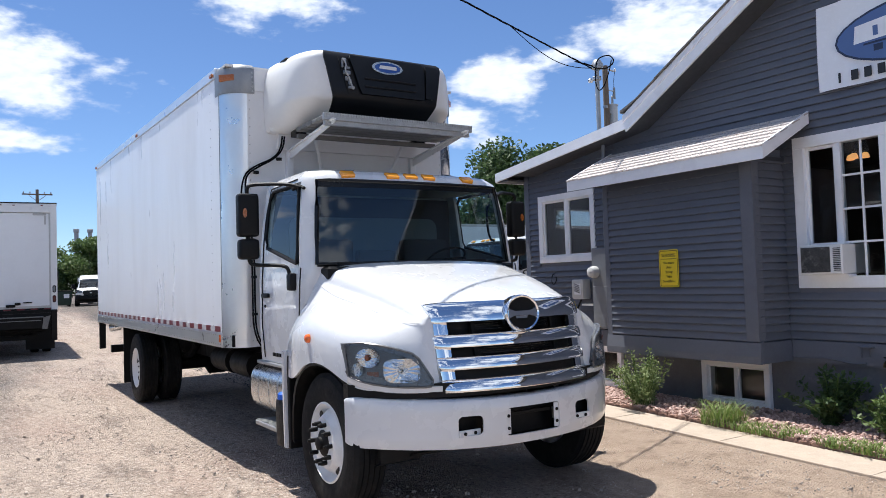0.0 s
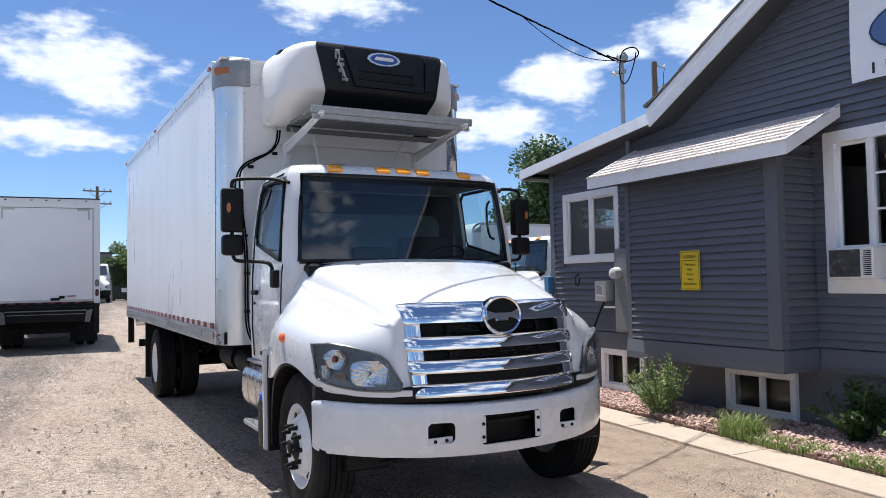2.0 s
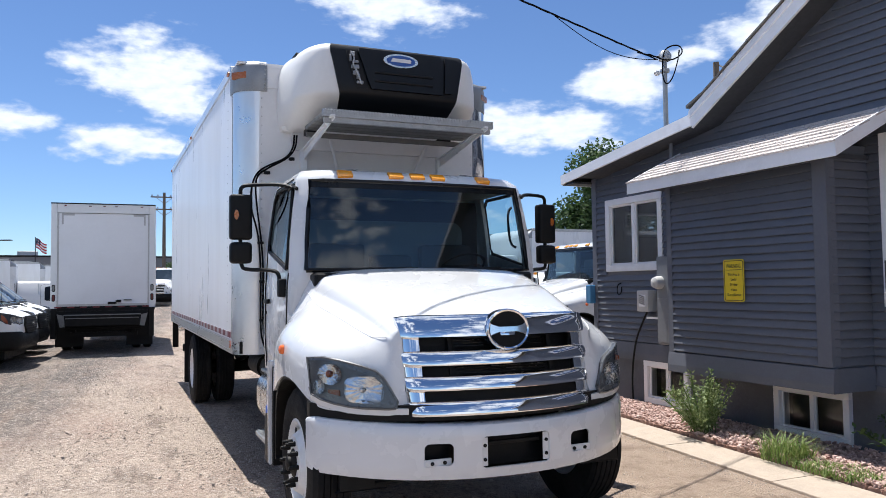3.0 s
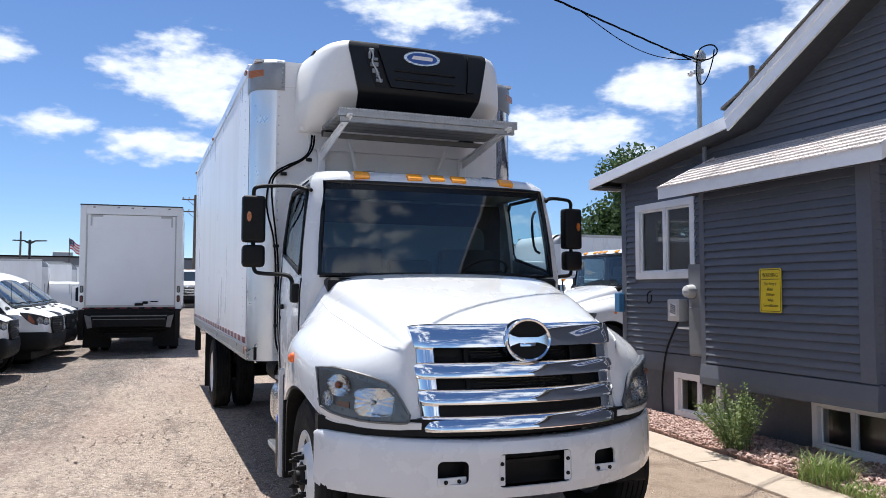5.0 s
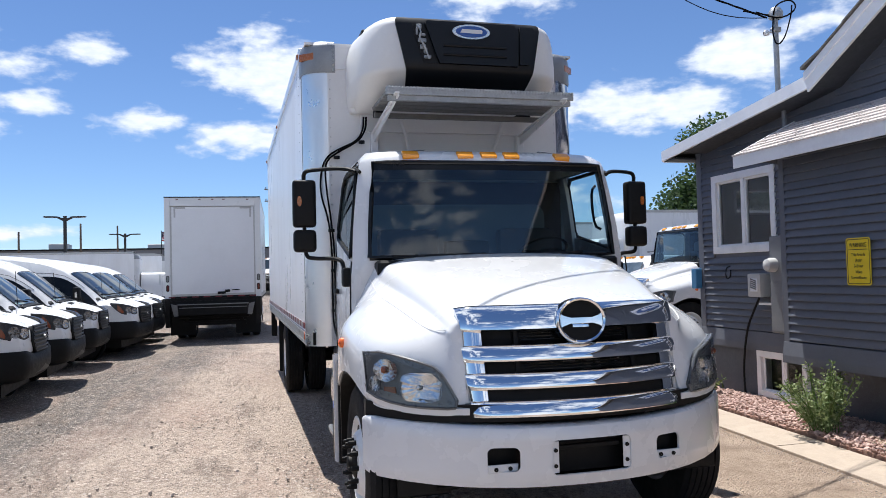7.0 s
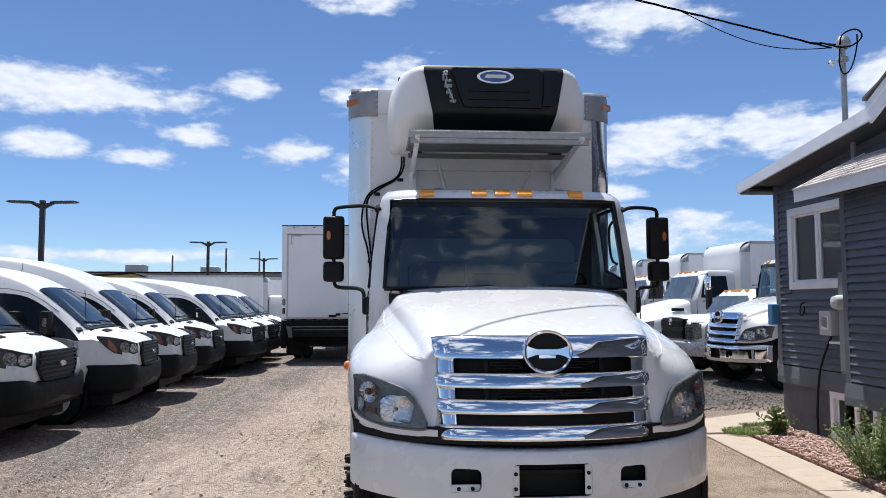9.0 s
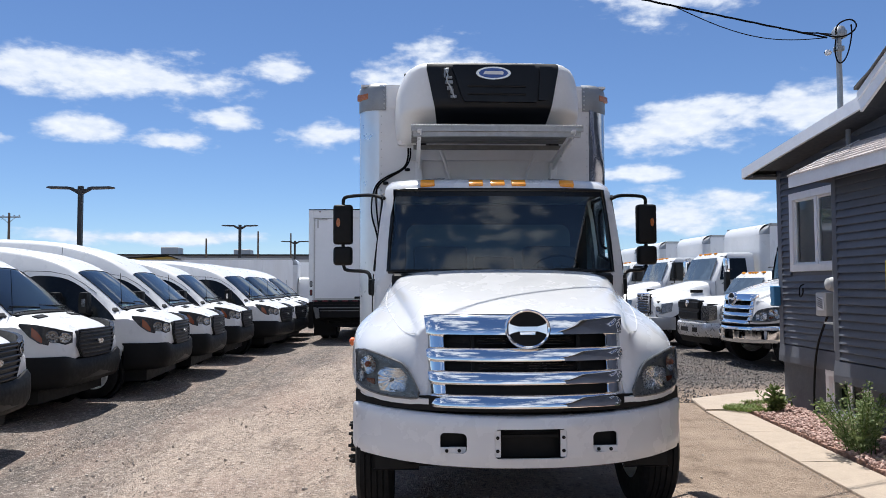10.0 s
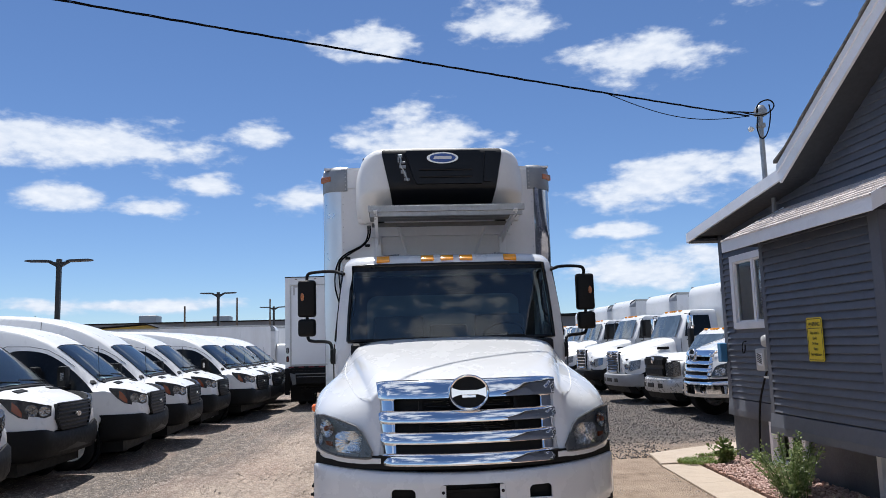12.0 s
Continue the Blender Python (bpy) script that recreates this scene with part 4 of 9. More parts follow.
    part("cover", box(4.188, 3.38, 0.93, 4.20, 3.68, 1.50, 0.004), M_GREYBOX, eb)
    part("meter_glass", lathe([(0, 0.085), (-0.05, 0.083), (-0.10, 0.07), (-0.115, 0.04), (-0.118, 0.005)], 20, "x", center=(4.20, 3.62, 1.70)), M_GREYLIGHT, eb, "round grey meter dome")
    part("conduit", tube([(4.33, 3.53, 2.03), (4.33, 3.50, 3.6)], 0.028), M_GREYBOX, eb)
    ib = thing("utility_box", pose(0, 0, 0), "small light-grey utility box with striped label", "utility box")
    part("body", box(4.27, 3.97, 1.31, 4.43, 4.21, 1.60, 0.02, seg=2), M_GREYLIGHT, ib)
    part("label_plate", box(4.262, 4.02, 1.38, 4.27, 4.15, 1.54), M_SIGNWHITE, ib)
    for i in range(5):
        z = 1.40 + i * 0.025
        part("stripe", prism([(4.03, z), (4.14, z + 0.03), (4.14, z + 0.042), (4.03, z + 0.012)], "x", 4.258, 4.262), M_INK, ib)
    part("cord", tube([(4.36, 4.10, 1.31), (4.36, 4.20, 1.17), (4.36, 4.36, 0.92), (4.37, 4.45, 0.60), (4.37, 4.48, 0.31), (4.34, 4.42, 0.05)], 0.014, smooth_path=2), M_BLACK, ib, "thick black cord")
    part("shelf", box(4.25, 3.75, 1.22, 4.43, 3.98, 1.245), M_GREYLIGHT, ib)
    part("cord", tube([(4.38, 3.85, 1.22), (4.36, 3.84, 1.0), (4.40, 3.78, 0.9), (4.40, 3.70, 0.93)], 0.012, smooth_path=2), M_BLACK, ib)
    bb = thing("blue_box", pose(0, 0, 0), "small blue metal box on the house corner", "box")
    part("body", box(4.32, 5.38, 1.40, 4.42, 5.50, 1.68, 0.01), M_BLUEBOX, bb)
    for y, z in ((3.78, 1.72), (4.75, 1.58)):
        hk = thing("wall_hook", pose(0, y, z), "black wire hook on the wall", "hook", "wall hooks")
        part("wire", tube([(4.42, 0, 0.12), (4.36, 0, 0.1), (4.35, 0.0, -0.02), (4.34, -0.06, -0.05), (4.34, -0.12, 0.0), (4.34, -0.12, 0.07)], 0.009, 6, smooth_path=1), M_BLACK, hk)
    # service mast on the low roof
    ms = thing("service_mast", pose(4.21, 3.44, 0), "galvanised electric service mast with weatherhead on the roof", "mast")
    part("pipe", tube([(0, 0, 3.55), (0, 0, 4.58)], 0.032, 12), M_GALV, ms)
    part("flashing", lathe([(3.60, 0.13), (3.66, 0.05), (3.70, 0.036)], 14, "z"), M_GALV, ms)
    part("weatherhead", lathe([(4.55, 0.04), (4.57, 0.08), (4.63, 0.085), (4.69, 0.05), (4.70, 0.01)], 14, "z", center=(0.01, 0, 0)), M_GALV, ms)
    part("clamp", box(-0.05, -0.045, 4.40, 0.05, 0.045, 4.46, 0.01), M_GALV, ms)
    part("insulator", lathe([(0, 0.01), (0.02, 0.035), (0.06, 0.03), (0.08, 0.01)], 10, "x", center=(-0.18, -0.02, 4.38)), M_PLASTICWHITE, ms)
    part("wire", tube([(-0.05, -0.03, 4.58), (-0.10, -0.14, 4.68), (0.0, -0.28, 4.70), (0.06, -0.3, 4.58), (-0.05, -0.15, 4.50), (-0.30, -0.06, 4.60)], 0.009, 6, smooth_path=2), M_WIRE, ms)
    part("wire", tube([(-0.04, -0.02, 4.57), (-0.07, -0.03, 4.38), (-0.04, -0.06, 4.22), (0.04, -0.1, 4.30), (0.02, -0.24, 4.52), (-0.05, -0.34, 4.60)], 0.008, 6, smooth_path=2), M_WIRE, ms)
    part("wire", tube([(-0.04, 0, 4.60), (-0.2, 0.05, 4.63), (-0.5, -0.1, 4.585)], 0.008, 6, smooth_path=2), M_WIRE, ms)


M_GLOBE = glow_mat("globe_glow", (1.0, 0.50, 0.18), 0.55)
build_shell()
build_roof()
build_bay_roof()
build_windows()
build_house_things()


def build_service_drop():
    """Twisted service cable from the mast to a far pole, with a lower loop near the house."""
    wire = thing("service_cable", Matrix(), "twisted black overhead service cable to the house mast", "cable", kind="structure")
    a, way = Vector((4.02, 3.345, 4.5)), Vector((-math.cos(radians(23.2)), -math.sin(radians(23.2)), 0))

    def on_line(d):
        p = a + way * d
        p.z = 4.53 + 0.0010 * d * d
        return p

    for ph in (0.0, 2.1, 4.2):
        pts = []
        for i in range(281):
            d = 28 * i / 280
            w = 0.0065 * (1 + 0.6 * noise.noise(Vector((d * 1.6, ph, 0))))
            pts.append(on_line(d) + Vector((0, math.sin(d * 7 + ph), math.cos(d * 7 + ph))) * w)
        part("strand", tube(pts, 0.0052, 5), M_WIRE, wire)
    pts = []
    for i in range(30):
        t = i / 29
        p = on_line(2.3 * t)
        p.z -= 0.15 * math.sin(math.pi * t)
        pts.append(p)
    part("strand", tube(pts, 0.005, 6), M_WIRE, wire)


build_service_drop()


def build_wall_fittings():
    """White boards, a white plastic box, a tap, a bracket and a cable low on the house wall."""
    patch = thing("bare_siding", pose(WALL, -0.26, 0), "patch of white siding boards on the grey wall", "siding")
    for i in range(4):
        z = LAP_Z0 + LAP * (LAP_FIRST + i)
        part("board", prism([(-0.032, z + 0.002), (-0.0275, z), (-0.0145, z + LAP - 0.011), (-0.018, z + LAP - 0.010)], "y", -1.3 - 0.01 * (i % 2), -0.008 * i), M_WHITESIDING, patch)
    bx = thing("plastic_box", pose(WALL - 0.055, -0.34, 0.80), "white rounded plastic box on the house wall", "box")
    rows = []
    for d, k in ((0.0, 1.0), (-0.13, 1.0), (-0.16, 0.97), (-0.175, 0.88)):
        rows.append([(d, -0.30 + k * a, k * b) for a, b in rounded(0.60, 0.33, 0.08, 5)])
    part("body", loft(rows), M_TUB, bx, smooth=40)
    part("lid_seam", box(-0.1775, -0.57, 0.028, -0.170, -0.03, 0.034), M_CAST, bx)
    part("handle_rib", tube([(-0.172, -0.52, 0.075), (-0.185, -0.50, 0.10), (-0.185, -0.10, 0.10), (-0.172, -0.07, 0.075)], 0.010, 6), M_TUB, bx)
    part("mounting_plate", box(-0.002, -0.5, -0.1, 0.006, -0.1, 0.1), M_CAST, bx)
    tap = thing("garden_tap", pose(WALL - 0.05, -0.27, 0.70), "small brass garden tap on the skirt board", "tap")
    part("spout", tube([(0, 0, 0), (-0.06, 0, 0), (-0.085, 0, -0.02), (-0.09, 0, -0.05)], 0.013, 8), M_TAPBRASS, tap)
    part("wheel_handle", lathe([(-0.006, 0.004), (-0.006, 0.026), (0.006, 0.026), (0.006, 0.004)], 12, "z", center=(-0.045, 0, 0.045)), M_CHASSIS, tap)
    part("stem", tube([(-0.045, 0, 0), (-0.045, 0, 0.045)], 0.006, 6), M_TAPBRASS, tap)
    br = thing("wall_bracket", pose(WALL - 0.045, -0.06, 0.80), "painted steel bracket on the skirt board", "bracket")
    part("shelf_plate", box(-0.06, -0.07, 0.03, 0.006, 0.07, 0.042, 0.003), M_SLATE, br)
    part("leg", tube([(-0.03, 0.05, 0.03), (-0.01, 0.06, -0.08)], 0.006, 6), M_SLATE, br)
    part("leg", tube([(-0.03, -0.05, 0.03), (-0.01, -0.03, -0.06)], 0.006, 6), M_SLATE, br)
    pts = [(WALL - 0.058, 1.05 - 1.1 * i / 14, 0.70 - 0.035 * i / 14 + 0.012 * math.sin(i * 0.9)) for i in range(15)]
    cb = thing("wall_cable", Matrix(), "grey painted cable along the foot of the wall", "cable")
    part("cable", tube(pts, 0.009, 6), M_SLATE, cb)


M_WHITESIDING = mat("white_siding_board", (0.80, 0.80, 0.80), 0.6, vary=0.06, scale=6, bump=0.1, dirt=(0.25, 0.26, 0.28), dirt_amount=0.35, dirt_scale=9)
M_TUB = mat("white_tub_plastic", (0.82, 0.78, 0.74), 0.4, vary=0.04, scale=4)
M_TAPBRASS = mat("old_brass", (0.12, 0.09, 0.05), 0.5, 0.8, vary=0.2, scale=30)
build_wall_fittings()

# ---------------------------------------------------------------- the refrigerated box truck
RAKE_T = 0.0205
M_SEAMGREY = mat("seam_grey", (0.76, 0.76, 0.76), 0.5)


def sub_empty(name, parent, m=None, label=""):
    e = new(name)
    e.parent = parent
    if m is not None:
        e.matrix_basis = m
    return tagged(e, label)


def wheel_meshes(R, W, rim_r, dish, tread=5):
    """Meshes of tyre, rim and hub, axle along x, outer face towards -x."""
    prof = [(-W / 2 + 0.015, rim_r), (-W / 2, rim_r + 0.05), (-W / 2 - 0.004, (R + rim_r) / 2), (-W / 2 + 0.01, R - 0.035), (-W / 2 + 0.03, R - 0.008)]
    for i in range(tread):
        a = -W / 2 + 0.03 + (W - 0.06) * i / tread
        b = -W / 2 + 0.03 + (W - 0.06) * (i + 1) / tread
        prof += [(a + 0.004, R), (b - 0.006, R), (b - 0.004, R - 0.014), (b, R - 0.014)]
    prof += [(W / 2 - 0.01, R - 0.035), (W / 2, (R + rim_r) / 2), (W / 2 - 0.015, rim_r)]
    tyre = finish(lathe(prof, 48), "tyre", M_RUBBER, 25)
    x0 = -W / 2 + 0.012
    rim = finish(lathe([(W / 2 - 0.02, rim_r + 0.002), (x0, rim_r + 0.002), (x0 - 0.004, rim_r - 0.012), (x0 + 0.03, rim_r - 0.025), (x0 + 0.06, rim_r - 0.05), (x0 + dish, rim_r * 0.62), (x0 + dish, rim_r * 0.3), (x0 + dish, 0.02)], 40), "rim", M_RIM, 30)
    return tyre, rim


TYRE, RIM = wheel_meshes(0.505, 0.27, 0.292, -0.02)
TYRE_R, RIM_R = wheel_meshes(0.505, 0.26, 0.292, 0.085)
NUT = finish(lathe([(0, 0.017), (-0.045, 0.017), (-0.05, 0.012), (-0.065, 0.011), (-0.066, 0.002)], 8), "lug_nut", M_CHASSIS, 30)
HUB = finish(lathe([(0.03, 0.10), (-0.01, 0.095), (-0.02, 0.075), (-0.03, 0.05), (-0.05, 0.048), (-0.055, 0.04), (-0.058, 0.005)], 24), "hub", M_CHASSIS, 30)
HANDHOLE = finish(lathe([(0, 0.034), (-0.003, 0.034), (-0.003, 0.001)], 14), "hand_hole", M_BLACK, 0)


def share(name, me, parent, m):
    ob = new(name, me)
    ob.parent = parent
    ob.matrix_basis = m
    return ob


def truck_wheel(parent, x, y, z, side, front, turn=0):
    """side -1: outer face towards -x."""
    w = sub_empty("wheel", parent, pose(x, y, z, 0, 0, (0 if side < 0 else 180) + turn), "black tyre on a white steel wheel")
    share("tyre", TYRE if front else TYRE_R, w, Matrix())
    share("rim", RIM if front else RIM_R, w, Matrix())
    xo = -0.143 if front else 0.0
    share("hub", HUB, w, Matrix.Translation((xo + 0.005, 0, 0)))
    for i in range(10):
        a = 2 * math.pi * i / 10
        share("lug_nut", NUT, w, Matrix.Translation((xo - 0.0, 0.142 * math.cos(a), 0.142 * math.sin(a))))
    for i in range(2 if front else 5):
        a = 2 * math.pi * (i + 0.3) / (2 if front else 5)
        share("hand_hole", HANDHOLE, w, Matrix.Translation((-0.097 if front else -0.058, 0.222 * math.cos(a), 0.222 * math.sin(a))) @ pose(0, 0, 0, 0, 0, 0))
    return w


truck = thing("box_truck", Matrix(), "white conventional-cab refrigerated box truck parked on the dirt yard", "truck")


def fender_out(y):
    pts = ((0.10, 0.76), (0.17, 0.90), (0.27, 1.04), (0.36, 1.11), (0.47, 1.165), (0.7, 1.21), (1.0, 1.235), (1.3, 1.225), (1.53, 1.19))
    for (a, p), (b, q) in zip(pts, pts[1:]):
        if y <= b:
            t = max(0, (y - a) / (b - a))
            return p + (q - p) * t
    return pts[-1][1]


def build_hood():
    """Hood with its fenders as one shell: cross-sections from the grille back to the cowl."""
    rings = []
    ys = (0.085, 0.09, 0.13, 0.19, 0.27, 0.38, 0.52, 0.70, 0.90, 1.10, 1.28, 1.40, 1.46, 1.53)
    for y in ys:
        t = max(0.0, min(1.0, (y - 0.09) / 1.31))
        zh = 1.495 + 0.33 * t - 0.05 * (1 - t) ** 6
        wh = 0.70 + 0.23 * t
        xo = fender_out(y)
        zf = 1.255 + 0.20 * min(1, max(0, (y - 0.1) / 0.9)) ** 0.8
        if y > 1.1:
            zf -= 0.10 * (y - 1.1) / 0.43
        arch = (y - 0.87) / 0.60
        low = 0.93
        if abs(arch) < 1:
            low = max(low, 0.50 + 0.60 * math.sqrt(1 - arch * arch))
        if y > 1.44:
            low = 0.93
        zf = max(zf, low + 0.06)
        wi = min(wh + 0.04, xo - 0.02)
        xm = wh + 0.5 * (xo * 0.96 - wh)
        half = [
            (0.0, zh + 0.035), (wh * 0.5, zh + 0.026), (wh * 0.86, zh + 0.004), (wh * 0.97, zh - 0.025), (wh + 0.012, zh - 0.055 - 0.03 * t), (wh + 0.026, zh - 0.080 - 0.05 * t), (wh + 0.040, zh - 0.092 - 0.05 * t),
            (xm, zf + 0.28 * (zh - zf)), (xo * 0.965, zf - 0.035), (xo, max(low + 0.03, zf - 0.15)), (xo + 0.004, low),
        ]
        if y > 1.41:
            # the top dips under the cowl, the sides run on to the doors
            half[:3] = [(0.0, 1.60), (wh * 0.5, 1.60), (wh * 0.88, 1.62)]
        fade = max(0.0, 1 - (y - 0.09) / 0.6)
        full = [(-x, z) for x, z in reversed(half)] + [(x, z) for x, z in half[1:]]
        if not rings:
            full = [(max(-0.66, min(0.66, x)), z) for x, z in full]
        rings.append([(x, y + fade * (0.17 * (z - 1.0) - 0.16 * max(0.0, 0.62 - abs(x))), z) for x, z in full])
    bm = loft(rings, closed=False, caps=False)
    hood = part("hood", bm, M_CABWHITE, truck, "white tilting hood with flared wings", subsurf=2, solid=0.02, smooth=180)
    seams = bpy.context.evaluated_depsgraph_get()
    shell = hood.evaluated_get(seams)
    # crease lines of the hood panel, and a hair-thin crack in its paint
    for s in (-1, 1):
        pts = []
        for i in range(15):
            t = i / 14
            y = 0.13 + 1.2 * t
            pts.append((s * (0.74 + 0.235 * t), y, 1.36 + 0.29 * t))
        pts = [at_ + out * 0.002 for _, at_, out, _ in (shell.closest_point_on_mesh(Vector(p) + Vector((s * 0.12, 0, 0.08))) for p in pts)]
        part("hood_seam", tube(pts, 0.002, 5), M_SEAMGREY, truck, "grey seam between hood and wing")
        # rubber lip and wing trim
        poly = [(1.525, 0.36), (1.560, 0.36), (1.568, 0.9), (1.578, 1.14), (1.50, 1.14), (1.53, 0.9)]
        a, b = sorted((s * 1.10, s * 1.226))
        part("splash_guard", box(min(s * 0.72, s * 1.20), 1.478, 0.36, max(s * 0.72, s * 1.20), 1.524, 1.10, 0.006), M_BLACK, truck, "black splash guard behind the wheel")
        part("wing_trim", prism(poly, "x", a, b, bevel=0.01), M_CABWHITE, truck, "white wing edge")
        bm = bmesh.new()
        rows = []
        for i in range(19):
            a_ = radians(-18 + 216 * i / 18)
            y, z = 0.87 + 0.605 * math.cos(a_), 0.50 + 0.605 * math.sin(a_)
            if z < 0.42:
                z = 0.42
            rows.append([(s * 0.72, y, z), (s * (fender_out(y) - 0.012), y, z), (s * (fender_out(y) - 0.012), 0.87 + 0.57 * math.cos(a_), max(0.42, 0.50 + 0.57 * math.sin(a_))), (s * 0.72, 0.87 + 0.57 * math.cos(a_), max(0.42, 0.5 + 0.57 * math.sin(a_)))])
        part("wheel_arch_liner", loft(rows, bm=bm), M_BLACK, truck)
        part("side_marker", lathe([(0, 0.034), (0.02, 0.032), (0.032, 0.02), (0.036, 0.002)], 14, "x", center=(0, 0, 0)), M_ORANGE, truck, "orange side repeater", at=pose(s * 1.222, 0.99, 1.262, 0, 0, 180 if s < 0 else 0))
    part("engine_bay", box(-0.62, 0.40, 0.62, 0.62, 1.42, 1.30), M_BLACK, truck)
    part("cowl_panel", box(-0.93, 1.26, 1.68, 0.93, 1.44, 1.80, 0.02), M_BLACK, truck)
    for x0, x1 in ((-0.80, -0.10), (-0.02, 0.68)):
        bm = tube([(x0, 1.375, 1.825), (x1, 1.365, 1.835)], 0.011, 6)
        tube([(x1, 1.37, 1.835), (x1 - 0.22, 1.355, 1.80)], 0.012, 6, bm=bm)
        part("wiper", bm, M_BLACK, truck)


def bow(x):
    return -0.085 + 0.30 * x * x


def bow_bar(name, z0, z1, half0, half1, d0, d1, material, parent, lean=0.0, bulge=0.03, n=40, label="", droop=0.0):
    """A curved bar across the front: z0..z1 high, half0 wide at its foot and half1 at its head."""
    rows = []
    for i in range(n + 1):
        u = -1 + 2 * i / n
        curl = 0.02 * max(0.0, (abs(u) - 0.90) / 0.10) ** 2
        ring = []
        for a in (90, 66, 42, 18, -8, -34, -60, -90):
            sa, ca = math.sin(radians(a)), math.cos(radians(a))
            f = 0.5 + 0.5 * sa
            x = u * (half0 + (half1 - half0) * f)
            zz = z0 + (z1 - z0) * f
            zz -= droop * f * max(0.0, (abs(u) - 0.80) / 0.20) ** 2
            ring.append((x, bow(x) + d0 + bulge * (1 - ca ** 0.7) + 0.24 * (z1 - z0) * (f - 0.5) + curl + lean * (zz - 0.9), zz))
        for zz in (z0, z1):
            x = u * (half0 if zz == z0 else half1)
            zz -= (droop if zz == z1 else 0) * max(0.0, (abs(u) - 0.80) / 0.20) ** 2
            ring.append((x, bow(x) + d1 + lean * (zz - 0.9), zz))
        rows.append(ring)
    return part(name, loft(rows), material, parent, label, smooth=50)


def build_front():
    grille = sub_empty("radiator_grille", truck, label="wide chrome radiator grille with three curved bars")
    lean = 0.20
    bow_bar("top_bar", 1.362, 1.505, 0.668, 0.688, -0.020, 0.07, M_CHROME, grille, lean, 0.030, label="deep chrome top bar", droop=0.012)
    bow_bar("chrome_bar", 1.190, 1.285, 0.668, 0.674, -0.022, 0.05, M_CHROME, grille, lean, 0.026)
    bow_bar("chrome_bar", 1.040, 1.132, 0.656, 0.662, -0.022, 0.05, M_CHROME, grille, lean, 0.026)
    bow_bar("chrome_bar", 0.890, 0.982, 0.637, 0.645, -0.022, 0.05, M_CHROME, grille, lean, 0.026)
    for s in (-1, 1):
        rows = []
        for i in range(9):
            t = i / 8
            z = 0.93 + 0.50 * t
            xo, xi = 0.642 + 0.040 * t, 0.545 + 0.015 * t
            rows.append([(s * x, bow(x) + lean * (z - 0.9) + d, z) for x, d in ((xo + 0.004, 0.045), (xo - 0.01, 0.02), ((xo + xi) / 2, 0.008), (xi, 0.024), (xi, 0.07), (xo, 0.08))])
        part("side_post", loft(rows), M_CHROME, grille, smooth=40)
    bow_bar("core", 0.93, 1.40, 0.60, 0.62, 0.075, 0.11, M_BLACK, grille, lean, 0.0, label="black radiator core")
    for z in [0.99 + 0.0166 * i for i in range(24)]:
        if any(a - 0.005 < z < b + 0.005 for a, b in ((1.195, 1.285), (1.045, 1.132), (0.895, 0.982), (1.362, 1.5))):
            continue
        bow_bar("slat", z, z + 0.005, 0.33, 0.33, 0.055, 0.075, M_BLACKGLOSS, grille, lean, 0.0, n=10)
    for x in (-0.36, 0.36):
        part("core_post", prism([(bow(x) + 0.06, 0.93), (bow(x) + 0.09, 0.93), (bow(x) + 0.185, 1.40), (bow(x) + 0.155, 1.40)], "x", x - 0.012, x + 0.012), M_BLACK, grille)
    # round emblem of plain chrome shapes
    em = sub_empty("emblem", truck, Matrix.Translation((0, -0.008, 1.408)) @ pose(0, 0, 0, 90 - 5, 0, 0) @ Matrix.Diagonal((1.10, 0.94, 1, 1)), "oval chrome emblem")
    part("ring", lathe([(0.0, 0.140), (0.016, 0.138), (0.024, 0.131), (0.018, 0.121), (0.0, 0.118)], 40, "z"), M_CHROME, em)
    part("field", lathe([(-0.004, 0.121), (0.002, 0.121), (0.002, 0.001)], 32, "z"), M_BLACK, em)
    part("backing", lathe([(-0.05, 0.141), (-0.02, 0.141), (-0.004, 0.139), (-0.003, 0.1)], 40, "z"), M_CHROME, em)
    prof = [(-0.118, -0.046), (-0.098, -0.026), (-0.06, -0.013), (0.06, -0.013), (0.098, -0.026), (0.118, -0.046), (0.118, 0.046), (0.098, 0.026), (0.06, 0.013), (-0.06, 0.013), (-0.098, 0.026), (-0.118, 0.046)]
    part("cross_bar", prism(prof, "z", 0.002, 0.018, bevel=0.004), M_CHROME, em)
    # bumper shell with three openings
    def by(x):
        return -0.118 + 0.199 * x * x + 0.132 * x ** 4
    xs = [-1.19, -1.187, -1.178, -1.165, -1.15, -1.12, -1.08, -0.98, -0.85, -0.70, -0.588, -0.415, -0.30, -0.237, -0.08, 0.08, 0.237, 0.30, 0.415, 0.588, 0.70, 0.85, 0.98, 1.08, 1.12, 1.15, 1.165, 1.178, 1.187, 1.19]
    zs = [0.527, 0.535, 0.575, 0.605, 0.735, 0.765, 0.820, 0.850, 0.868, 0.876, 0.876]
    bm = bmesh.new()
    grid = []
